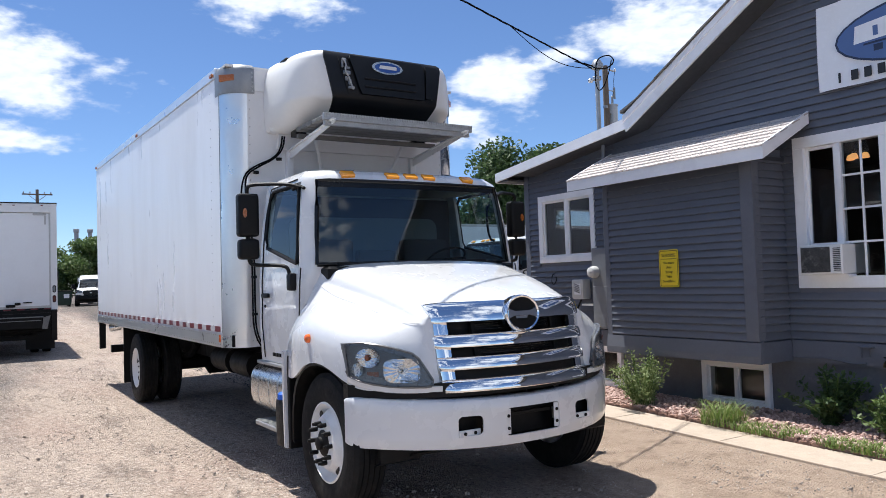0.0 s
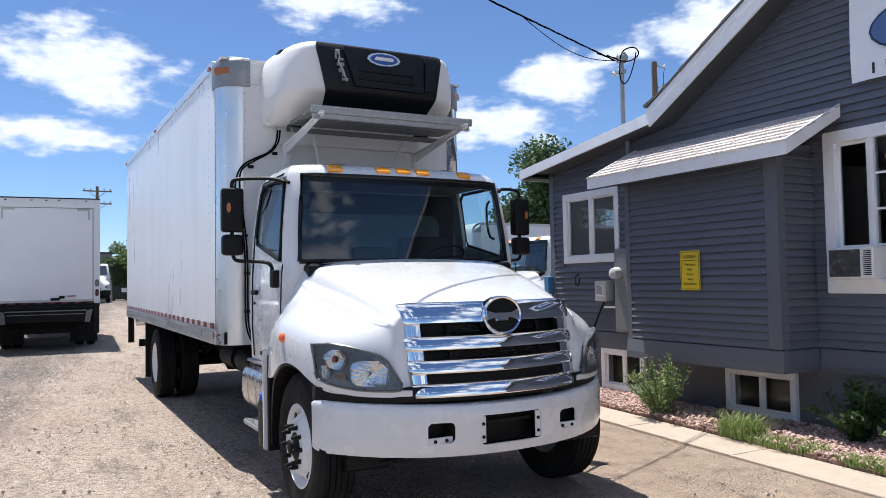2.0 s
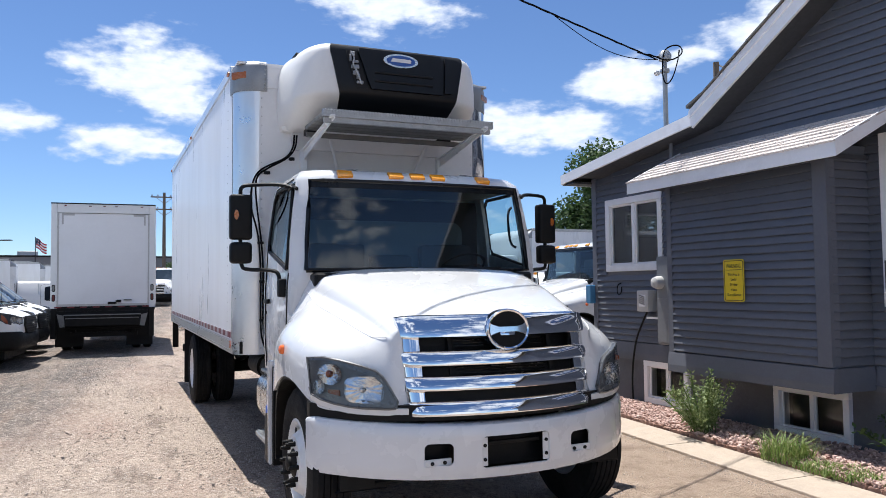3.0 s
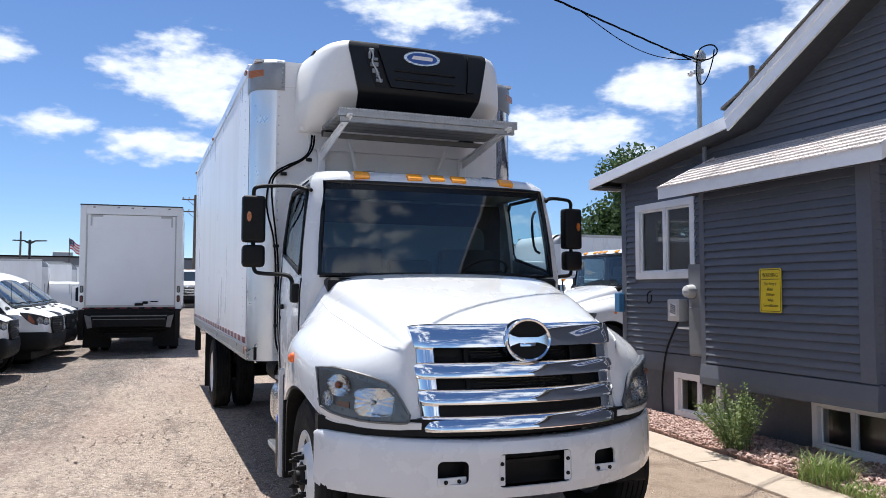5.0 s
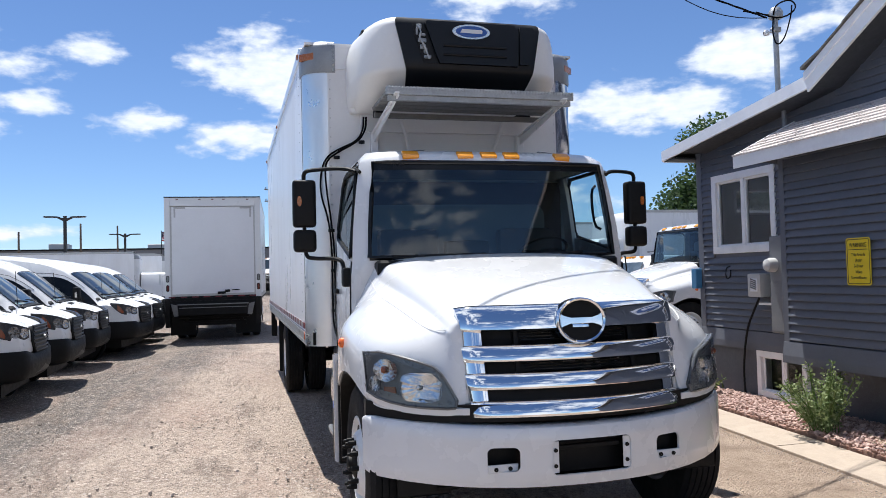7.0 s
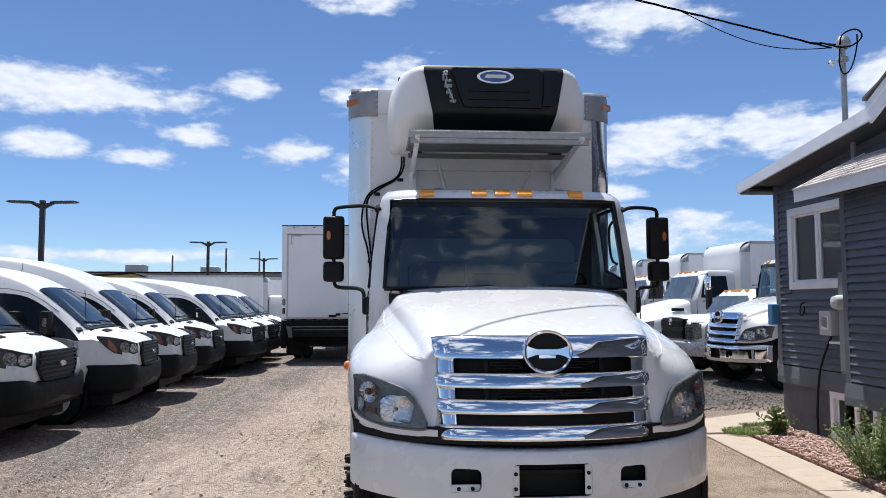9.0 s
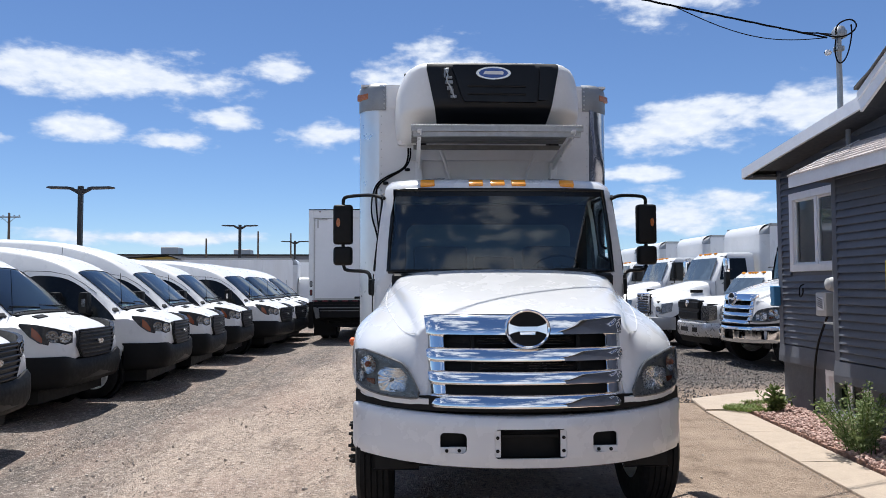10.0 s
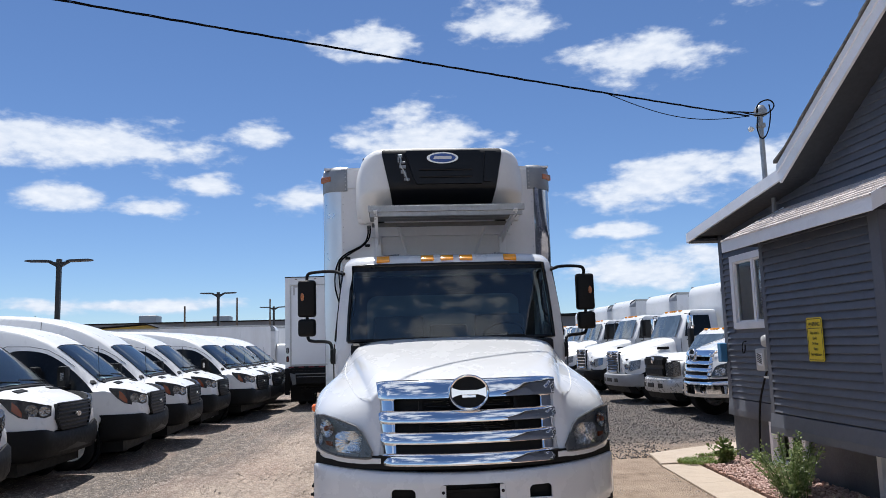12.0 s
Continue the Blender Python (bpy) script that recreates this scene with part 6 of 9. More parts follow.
def build_cargo():
    body = sub_empty("cargo_box", truck, label="long white insulated cargo box with aluminium rails")
    r = 0.21
    # side skins, roof, floor, front, tail
    for s in (-1, 1):
        x0, x1 = sorted((s * BX, s * (BX - 0.05)))
        edges = [BY0 + r, BY1]
        for a, b in zip(edges, edges[1:]):
            bm = bmesh.new()
            rows = []
            for i in range(41):
                y = a + 0.002 + (b - a - 0.004) * i / 40
                rows.append([(s * (BX + 0.0012 * noise.noise(Vector((y * 0.9, z * 0.8, s)))), y, z) for z in (BZ0 + 0.14, BZ0 + 0.6, BZ0 + 1.1, BZ0 + 1.6, BZ0 + 2.1, BZ1 - 0.10)])
            loft(rows, closed=False, caps=False, bm=bm)
            part("side_panel", raked(bm), M_BOXSKIN, body, smooth=60, solid=0.03)
        part("bottom_rail", raked(box(*sorted((s * (BX + 0.008), s * (BX - 0.04)))[:1], BY0 + r, BZ0, sorted((s * (BX + 0.008), s * (BX - 0.04)))[1], BY1, BZ0 + 0.14, 0.006)), M_ALU, body, "riveted aluminium rail")
        xr = sorted((s * (BX + 0.012), s * (BX - 0.05)))
        part("top_rail", raked(box(xr[0], BY0 + 0.30, BZ1 - 0.10, xr[1], BY1, BZ1 + 0.006, 0.008)), M_ALU, body, "aluminium top rail")
        # tape
        y = BY0 + r + 0.05
        i = 0
        xt = sorted((s * (BX + 0.004), s * (BX + 0.0105)))
        while y < BY1 - 0.1:
            ln = 0.165 if i % 2 == 0 else 0.155
            part("tape", raked(box(xt[0], y, BZ0 + 0.147, xt[1], y + ln - 0.004, BZ0 + 0.20)), M_RED if i % 2 == 0 else M_TAPEWHITE, body)
            y += ln
            i += 1
        bm = bmesh.new()
        for i in range(100):
            y = BY0 + r + 0.04 + i * 0.077
            for z in (BZ0 + 0.03, BZ0 + 0.115):
                lathe([(s * BX + s * 0.008, 0.007), (s * BX + s * 0.0125, 0.004)], 6, "x", bm=bm, center=(0, y, z))
        tagged(part("rivets", raked(bm), M_ALUDULL, body), kind="stuff")
        # round front post of bright sheet
        ring = [[(s * (BX - r + r * math.sin(a)), BY0 + r - r * math.cos(a), z) for a in (radians(90 * k / 10) for k in range(11))] for z in ([BZ0 + 0.0] + [BZ0 + 0.1 * i for i in range(1, 24)] + [BZ1 - 0.27])]
        if s > 0:
            ring = [[(x + 0.008 * noise.noise(Vector((z * 3, y * 8, 5.0))), y + 0.02 * noise.noise(Vector((x * 6, z * 2.3, 2.0))), z) for x, y, z in q] for q in ring]
        part("corner_post", raked(loft(ring, closed=False, caps=False)), M_ALU if s < 0 else M_ALUDENT, body, "bright aluminium corner" if s < 0 else "dented bright aluminium corner", solid=0.01, smooth=60)
        bm = bmesh.new()
        for z in [BZ0 + 0.06 + 0.085 * i for i in range(28)]:
            for xx in (BX - r - 0.02, ):
                lathe([(BY0 - 0.002, 0.007), (BY0 - 0.007, 0.004)], 6, "y", bm=bm, center=(s * xx, 0, z))
        tagged(part("rivets", raked(bm), M_ALUDULL, body), kind="stuff")
        part("post_seam", raked(box(*sorted((s * (BX - 0.002), s * (BX + 0.003)))[:1], BY0 + r - 0.004, BZ0 + 0.14, sorted((s * (BX - 0.002), s * (BX + 0.003)))[1], BY0 + r + 0.004, BZ1 - 0.10)), M_CAST, body)
        bm = bmesh.new()
        for k in range(27):
            lathe([(s * BX, 0.006), (s * BX + s * 0.004, 0.003)], 6, "x", bm=bm, center=(0, BY0 + r + 0.30, BZ0 + 0.2 + 0.088 * k))
        tagged(part("rivets", raked(bm), M_ALUDULL, body), kind="stuff")
        # cast cap with marker lamp
        ring = []
        for z, g in ((BZ1 - 0.285, 0.006), (BZ1 - 0.27, 0.010), (BZ1 - 0.10, 0.010), (BZ1 - 0.05, 0.004), (BZ1 - 0.02, -0.012), (BZ1 + 0.004, -0.05)):
            rr = r + g
            ring.append([(s * (BX - r - 0.07), BY0 - g, z), (s * (BX - r), BY0 - g, z)] + [(s * (BX - r + rr * math.sin(a)), BY0 + r - rr * math.cos(a), z) for a in (radians(90 * k / 10) for k in range(1, 11))] + [(s * (BX + g), BY0 + r + 0.10, z)])
        part("corner_cap", raked(loft(ring, closed=False, caps=False)), M_CAST, body, "riveted grey corner casting", solid=0.02, smooth=50)
        m_ = pose(s * (BX - 0.055), BY0 + 0.045, BZ1 - 0.135, 0, 0, s * 42)
        part("marker_lamp", box(-0.078, -0.034, -0.032, 0.078, 0.012, 0.032, 0.008, seg=2), M_AMBERCAP, body, "amber corner marker lamp", at=m_)
        bm = bmesh.new()
        for k in range(6):
            lathe([(BY0 - 0.011, 0.009), (BY0 - 0.017, 0.005)], 6, "y", bm=bm, center=(s * (BX - r - 0.05), 0, BZ1 - 0.26 + 0.045 * k))
        tagged(part("cap_rivets", raked(bm), M_ALU, body), kind="stuff")
        for k in (0, 3, 6):
            yk = BY0 + 0.35 + k * 1.25
            part("side_marker", raked(box(*sorted((s * (BX + 0.008), s * (BX + 0.03)))[:1], yk, BZ1 - 0.075, sorted((s * (BX + 0.008), s * (BX + 0.03)))[1], yk + 0.09, BZ1 - 0.04, 0.006)), M_AMBERCAP, body)
    part("front_wall", raked(box(-BX + r + 0.0, BY0 + 0.004, BZ0, BX - r, BY0 + 0.05, BZ1 - 0.02)), M_BOXFRONT, body, "smooth white front wall")
    part("front_lip", raked(box(-BX + r + 0.05, BY0 - 0.006, BZ1 - 0.25, BX - r - 0.05, BY0 + 0.004, BZ1 - 0.225)), M_BOXFRONT, body)
    rows = []
    for k in range(6):
        a = radians(90 * k / 5)
        rows.append([(x, BY0 + 0.06 - 0.06 * math.cos(a) + 0.001, BZ1 - 0.02 - 0.04 + 0.05 * math.sin(a)) for x in (-BX + r + 0.06, 0, BX - r - 0.06)])
    part("front_nose", raked(loft(rows, closed=False, caps=False)), M_BOXFRONT, body, smooth=60)
    part("roof_skin", raked(box(-BX + 0.02, BY0 + 0.05, BZ1 - 0.03, BX - 0.02, BY1, BZ1 - 0.008)), M_BOXFRONT, body)
    part("floor_frame", raked(box(-BX + 0.05, BY0 + 0.05, BZ0 + 0.01, BX - 0.05, BY1 - 0.02, BZ0 + 0.12)), M_CHASSIS, body)
    part("rear_frame", raked(box(-BX, BY1 - 0.06, BZ0, BX, BY1, BZ1)), M_STEEL, body)
    part("corner_tag", raked(box(-BX - 0.0115, BY0 + r + 0.03, BZ0 + 0.05, -BX - 0.008, BY0 + r + 0.075, BZ0 + 0.12)), M_ORANGE, body)


M_PLANK = mat("plank_steel", (0.20, 0.20, 0.195), 0.6, 0.3, vary=0.2, scale=14)
M_AMBERCAP = mat("aged_amber", (0.42, 0.12, 0.02), 0.25, coat=0.4, vary=0.2, scale=30)
M_BOXFRONT = mat("front_wall_paint", (0.76, 0.76, 0.76), 0.35, vary=0.04, scale=2, dirt=(0.55, 0.54, 0.52), dirt_amount=0.3)


UNIT = ((3.130, 2.44, 0.82, 0.50), (3.140, 2.33, 0.85, 0.505), (3.175, 2.22, 0.862, 0.51), (3.25, 2.07, 0.872, 0.525), (3.325, 1.955, 0.878, 0.54), (3.35, 1.930, 0.88, 0.545), (3.375, 1.922, 0.88, 0.55), (3.50, 1.926, 0.88, 0.575), (3.63, 1.935, 0.868, 0.60), (3.715, 1.945, 0.845, 0.62), (3.765, 1.962, 0.818, 0.618), (3.795, 2.00, 0.785, 0.60), (3.815, 2.06, 0.74, 0.57), (3.828, 2.16, 0.66, 0.50), (3.832, 2.30, 0.50, 0.38))


def unit_face(z):
    """Depth and half-width of the unit's front at a height."""
    for (za, ya, _, wa), (zb, yb, _, wb) in zip(UNIT, UNIT[1:]):
        if z <= zb:
            t = max(0.0, (z - za) / (zb - za))
            return ya + (yb - ya) * t, wa + (wb - wa) * t
    return UNIT[-1][1], UNIT[-1][3]


def build_reefer():
    """Refrigeration unit on the nose of the cargo box, with its catwalk."""
    un = sub_empty("refrigeration_unit", truck, label="white and black refrigeration unit on the box nose")
    rows = []
    for z, yf, w, wf in UNIT:
        half = [(0, yf), (wf * 0.6, yf + 0.002), (wf * 0.9, yf + 0.006), (wf, yf + 0.012)]
        half += [(wf + (w - wf) * math.sin(a), yf + 0.012 + 0.40 * (1 - math.cos(a)) ** 0.9) for a in (radians(90 * q / 7) for q in range(1, 8))]
        half = [(x, min(y, 2.62)) for x, y in half] + [(w + 0.04, 2.63), (w + 0.045, 2.72), (0, 2.72)]
        rows.append([(x, y, z) for x, y in half] + [(-x, y, z) for x, y in reversed(half[1:-1])])
    part("shell", loft(rows), M_PLASTICWHITE, un, "white moulded shell", smooth=42)
    # black cowl over the front, with a deep lower lip
    rows = []
    for z in (3.20, 3.25, 3.30, 3.345, 3.375, 3.45, 3.55, 3.65, 3.72, 3.765, 3.79):
        y, w = unit_face(z)
        rows.append([(w * q, y - 0.012 + 0.006 * abs(q) ** 3, z) for q in (-1, -0.85, -0.5, 0, 0.5, 0.85, 1)])
    part("black_face", loft(rows, closed=False, caps=False), M_BLACKFACE, un, "black centre cowl", solid=0.03, smooth=50, toward=(0, -1, 0))

    def plate(name, outline, out, thick, material, label=""):
        rows = []
        for z, a, b in outline:
            y, _ = unit_face(z)
            rows.append([(a + (b - a) * q, y - out, z) for q in (0, 0.25, 0.5, 0.75, 1)])
        return part(name, loft(rows, closed=False, caps=False), material, un, label, solid=thick, smooth=40, toward=(0, -1, 0))

    plate("centre_panel", ((3.40, -0.27, 0.40), (3.47, -0.30, 0.40), (3.60, -0.34, 0.40), (3.72, -0.38, 0.40), (3.755, -0.37, 0.39)), 0.042, 0.03, M_BLACKFACE, "raised black centre panel")
    plate("side_panel", ((3.42, 0.42, 0.50), (3.55, 0.43, 0.535), (3.70, 0.44, 0.565), (3.745, 0.44, 0.56)), 0.030, 0.018, M_BLACKFACE, "raised black side panel")
    plate("engine_opening", ((3.40, -0.40, -0.295), (3.50, -0.43, -0.325), (3.62, -0.465, -0.36), (3.735, -0.485, -0.395)), 0.0165, 0.004, M_VENT, "dark opening onto the engine")
    for z in (3.47, 3.545):
        y, _ = unit_face(z)
        part("rib", tube([(-0.24, y - 0.046, z), (0.30, y - 0.046, z)], 0.010, 6), M_BLACKFACE, un)
    for z, x, wd, h in ((3.70, -0.455, 0.045, 0.02), (3.66, -0.46, 0.02, 0.03), (3.63, -0.43, 0.05, 0.012), (3.585, -0.445, 0.07, 0.018), (3.53, -0.43, 0.05, 0.02), (3.50, -0.40, 0.03, 0.025), (3.45, -0.40, 0.06, 0.014)):
        y, _ = unit_face(z)
        part("engine_bit", box(x, y - 0.034, z - h, x + wd, y - 0.014, z + h, 0.005), M_CAST, un)
    part("engine_pipe", tube([(-0.455, 1.90, 3.71), (-0.42, 1.888, 3.66), (-0.44, 1.888, 3.60), (-0.40, 1.885, 3.54), (-0.36, 1.885, 3.43)], 0.008, 6, smooth_path=1), M_ALUDULL, un)
    bd = Matrix.Translation((0.0, 1.889, 3.668)) @ pose(0, 0, 0, 94, 0, 0)
    bo = part("badge", prism(ellipse(0.325, 0.118), "z", 0, 0.010, bevel=0.002), M_STEEL, un, "oval blue badge with white rim", at=bd)
    part("badge_field", prism(ellipse(0.27, 0.092), "z", 0.010, 0.0125), M_BLUEBADGE, bo)
    part("badge_bar", prism([(-0.095, -0.012), (-0.08, 0.018), (0.085, 0.018), (0.095, 0.006), (0.09, -0.014)], "z", 0.0125, 0.0145), M_LETTER, bo)
    for s in (-1, 1):
        part("top_vent", box(s * 0.78 - 0.05, 2.34, 3.755, s * 0.78 + 0.05, 2.50, 3.79, 0.01), M_BLACK, un)
        part("foot_block", box(s * 0.66 - 0.05, 2.42, 3.08, s * 0.66 + 0.05, 2.56, 3.14), M_BLACK, un)
    part("back_frame", box(-0.80, 2.66, 2.98, 0.80, 2.76, 3.30), M_BOXFRONT, un)
    # catwalk
    cw = sub_empty("catwalk", truck, label="galvanised grated catwalk on white brackets")
    x0, x1, y0, y1, z1 = -0.765, 0.785, 1.655, 2.30, 3.135
    part("front_edge", box(x0, y0, z1 - 0.058, x1, y0 + 0.03, z1, 0.003), M_GALV, cw)
    for i in range(60):
        x = x0 + 0.012 + i * (x1 - x0 - 0.024) / 59
        part("grip_tooth", box(x - 0.008, y0 - 0.006, z1 - 0.020, x + 0.008, y0 + 0.012, z1 + 0.005), M_GALV, cw)
    for i in range(5):
        y = y0 + 0.04 + i * 0.125
        part("plank", box(x0 + 0.005, y, z1 - 0.05, x1 - 0.005, y + 0.112, z1 - 0.012, 0.008), M_PLANK, cw)
    part("under_bar", box(x0 + 0.02, y0 + 0.02, z1 - 0.10, x1 - 0.02, y0 + 0.06, z1 - 0.06), M_GALV, cw)
    part("rear_beam", box(-0.74, 2.30, 3.03, 0.76, 2.34, 3.07), M_PLANK, cw)
    for x in (-0.68, 0.70):
        poly = [(1.60, 3.055), (1.62, 3.078), (2.66, 2.965), (2.66, 2.885)]
        part("bracket", prism(poly, "x", x - 0.006, x + 0.006), M_BOXFRONT, cw)
        part("bracket_flange", prism([(1.60, 3.072), (2.66, 2.958), (2.66, 2.970), (1.60, 3.084)], "x", x - 0.03, x + 0.006), M_BOXFRONT, cw)
        part("upright", box(x - 0.035, 2.66, 2.30, x + 0.035, 2.745, 2.99, 0.006), M_BOXFRONT, cw)
    for x, k in ((-0.40, 1), (0.44, -1)):
        part("drain_pipe", tube([(x - 0.06 * k, 2.55, 3.06), (x, 2.60, 2.9), (x + 0.06 * k, 2.68, 2.72), (x + 0.06 * k, 2.70, 2.30)], 0.018, 8, smooth_path=1), M_BOXFRONT, cw)
    # hoses down the box corner
    for k in range(2):
        o = 0.022 * k
        pts = [(-0.79 + o, 2.58, 3.09), (-0.79 + o, 2.62, 2.98), (-0.84 + o * 0.6, 2.68, 2.89), (-1.0, 2.69, 2.82 - o), (-1.11 + o * 0.3, 2.70, 2.75 - o), (-1.16 + 0.035 * k, 2.70, 2.62), (-1.17 + 0.06 * k, 2.69, 2.42), (-1.10 + 0.02 * k, 2.69, 2.20), (-1.075 + o, 2.69, 1.9), (-1.08 + o, 2.69, 1.5), (-1.075 + o, 2.69, 1.22), (-0.99 + o, 2.66, 1.05), (-0.9, 2.66, 0.98)]
        part("hose", tube(pts, 0.0085, 6, smooth_path=2), M_WIRE, un, "black hose")
    for p in ((-0.80, 2.655, 2.88), (-1.02, 2.68, 2.745), (-1.08, 2.68, 2.1), (-1.065, 2.68, 1.75), (-1.065, 2.68, 1.4)):
        part("hose_clip", lathe([(-0.012, 0.028), (0.012, 0.028)], 10, "z", center=p), M_BLACK, un)


M_BLACKFACE = mat("black_cowl", (0.006, 0.007, 0.009), 0.4, vary=0.15, scale=4, spec=0.3)
M_VENT = mat("vent_dark", (0.006, 0.006, 0.007), 0.7)


def build_chassis():
    ch = sub_empty("chassis", truck, label="black frame, axles and tanks under the truck")
    for x in (-0.42, 0.42):
        part("frame_rail", raked(box(x - 0.04, 0.3, 0.70, x + 0.04, 10.5, 0.98)), M_CHASSIS, ch)
    for y in (3.4, 4.6, 5.8, 7.0, 8.6, 9.8):
        part("cross_member", box(-0.42, y, 0.86, 0.42, y + 0.08, 1.02), M_CHASSIS, ch)
    part("engine_block", box(-0.36, 0.35, 0.45, 0.36, 2.4, 1.0, 0.06), M_CHASSIS, ch)
    part("front_axle", box(-0.95, 0.81, 0.42, 0.95, 0.93, 0.54, 0.02), M_CHASSIS, ch)
    part("rear_axle", tube([(-1.0, 7.78, 0.52), (1.0, 7.78, 0.52)], 0.10, 12), M_CHASSIS, ch)
    part("differential", lathe([(-0.2, 0.05), (-0.12, 0.2), (0.12, 0.2), (0.2, 0.05)], 16, "x", center=(0, 7.78, 0.52)), M_CHASSIS, ch)
    part("drive_shaft", tube([(0, 2.4, 0.62), (0, 7.6, 0.54)], 0.05, 10), M_CHASSIS, ch)
    for y in (3.9, 4.7):
        part("air_tank", tube([(-0.62, y, 0.78), (-0.62, y + 0.62, 0.78)], 0.15, 14), M_CHASSIS, ch)
    part("battery_box", box(0.55, 2.7, 0.55, 1.08, 3.5, 0.95, 0.02), M_CHASSIS, ch)
    # added tray, closes the underside to deepen the shade on the ground
    part("splash_tray", box(-0.80, 0.25, 0.455, 0.80, 2.9, 0.475, 0.004), M_CHASSIS, ch)
    part("gearbox", box(-0.30, 2.4, 0.48, 0.30, 3.5, 0.95, 0.05), M_CHASSIS, ch)
    part("side_tank", box(0.55, 3.9, 0.34, 1.12, 6.9, 0.98, 0.10, seg=3), M_CHASSIS, ch)
    # added dark block behind the axle, fills the gap where lit ground showed
    part("spare_carrier", box(-0.40, 8.0, 0.55, 0.40, 10.2, 0.80, 0.08, seg=2), M_CHASSIS, ch)
    for x in (-0.5, 0.5):
        part("leaf_spring", tube([(x, 6.95, 0.86), (x, 7.3, 0.68), (x, 7.78, 0.62), (x, 8.3, 0.70), (x, 8.6, 0.86)], 0.05, 8, smooth_path=1), M_CHASSIS, ch)
    part("muffler", tube([(-0.15, 4.6, 0.70), (-0.15, 5.9, 0.70)], 0.16, 14), M_CHASSIS, ch)
    # spring hanger, tail bumper
    part("tail_post", box(-1.27, 10.70, 0.62, -1.17, 10.78, 1.27), M_CHASSIS, ch)
    part("tail_post", box(1.17, 10.70, 0.62, 1.27, 10.78, 1.27), M_CHASSIS, ch)
    part("tail_bar", box(-1.1, 10.55, 0.55, 1.1, 10.66, 0.68), M_CHASSIS, ch)
    part("tail_pipe", tube([(-1.05, 9.9, 1.04), (-1.22, 9.95, 1.02)], 0.07, 12), M_STEEL, ch)
    for s in (-1, 1):
        a, b = sorted((s * 0.68, s * 1.25))
        part("mud_flap", box(a, 8.46, 0.22, b, 8.475, 1.13), M_BLACK, ch)
    for s in (-1, 1):
        truck_wheel(truck, s * 1.035, 0.87, 0.505, s, True)
        truck_wheel(truck, s * 1.08, 7.78, 0.505, s, False)
        w = sub_empty("wheel", truck, pose(s * 0.76, 7.78, 0.505, 0, 0, 0 if s < 0 else 180), "inner rear wheel")
        share("tyre", TYRE_R, w, Matrix())
        share("rim", RIM_R, w, Matrix())
    # polished fuel tank and steps
    ft = sub_empty("fuel_tank", truck, label="polished steel side tank with diamond step")
    prof = rounded(0.42, 0.44, 0.16, 6)
    part("drum", loft([[(-0.90 + x, y, 0.735 + z) for x, z in prof] for y in (1.86, 1.875, 2.69, 2.705)]), M_STEEL, ft, smooth=40)
    for y in (2.0, 2.22, 2.5):
        part("strap", loft([[(-0.90 + x * 1.02, yy, 0.735 + z * 1.02) for x, z in prof] for yy in (y, y + 0.03)]), M_STEEL, ft)
    part("top_step", box(-1.10, 1.88, 0.955, -0.86, 2.55, 0.985, 0.006), M_GALV, ft)
    part("lower_step", box(-1.17, 1.86, 0.425, -0.93, 2.42, 0.465, 0.006), M_GALV, ft)
    for y in (1.95, 2.3):
        part("step_hanger", box(-1.0, y, 0.46, -0.96, y + 0.03, 0.60), M_STEEL, ft)
    for i in range(12):
        y = 1.885 + i * 0.045
        part("tread_bar", box(-1.165, y, 0.465, -0.935, y + 0.012, 0.474), M_GALV, ft)
        part("tread_bar", box(-1.095, y, 0.985, -0.865, y + 0.012, 0.992), M_GALV, ft)
    part("cab_step_riser", box(-1.06, 1.62, 0.72, -0.80, 1.86, 1.0), M_CHASSIS, ft)
    de = sub_empty("fluid_tank", truck, label="black fluid tank with a blue cap")
    part("tank", box(-1.21, 1.585, 0.34, -0.95, 1.80, 0.73, 0.04, seg=2), M_BLACK, de)
    part("cap", lathe([(0, 0.05), (0.045, 0.05), (0.06, 0.035), (0.062, 0.002)], 14, "z", center=(-1.165, 1.70, 0.725)), M_BLUECAP, de, "blue cap")
    # cab underside
    part("under_panel", box(-1.05, 1.5, 0.88, 1.05, 2.5, 0.985), M_CHASSIS, truck)


build_hood()
build_front()
build_headlight(-1)
build_headlight(1)
build_cab()
build_mirror(-1)
build_mirror(1)
build_cargo()
build_reefer()
build_chassis()

# ---------------------------------------------------------------- parked vans
SMALL_TYRE = finish(lathe([(-0.10, 0.205), (-0.112, 0.25), (-0.108, 0.31), (-0.09, 0.342), (0.09, 0.342), (0.11, 0.31), (0.10, 0.205)], 28), "tyre", M_RUBBER, 30)
SMALL_RIM = finish(lathe([(0.08, 0.207), (-0.10, 0.207), (-0.105, 0.195), (-0.08, 0.18), (-0.06, 0.13), (-0.085, 0.07), (-0.085, 0.01)], 24), "rim", M_RIM, 30)
M_DARKTRIM = mat("dark_grey_plastic", (0.007, 0.0073, 0.008), 0.55, vary=0.12, scale=8, spec=0.16)
M_GRILLE = mat("grille_black", (0.006, 0.006, 0.0065), 0.4, spec=0.25)
M_LAMPGLASS = mat("lamp_glass", (0.33, 0.335, 0.34), 0.15, 0.8, vary=0.6, scale=14, coat=0.6)
M_LAMPBOWL = mat("lamp_bowl", (0.20, 0.205, 0.21), 0.18, 0.7, vary=0.6, scale=14, coat=0.6)
M_LAMPDARK = mat("lamp_dark", (0.05, 0.052, 0.056), 0.2, vary=0.5, scale=14, spec=0.3)
M_BARGREY = mat("bar_grey", (0.022, 0.023, 0.025), 0.4, spec=0.3)
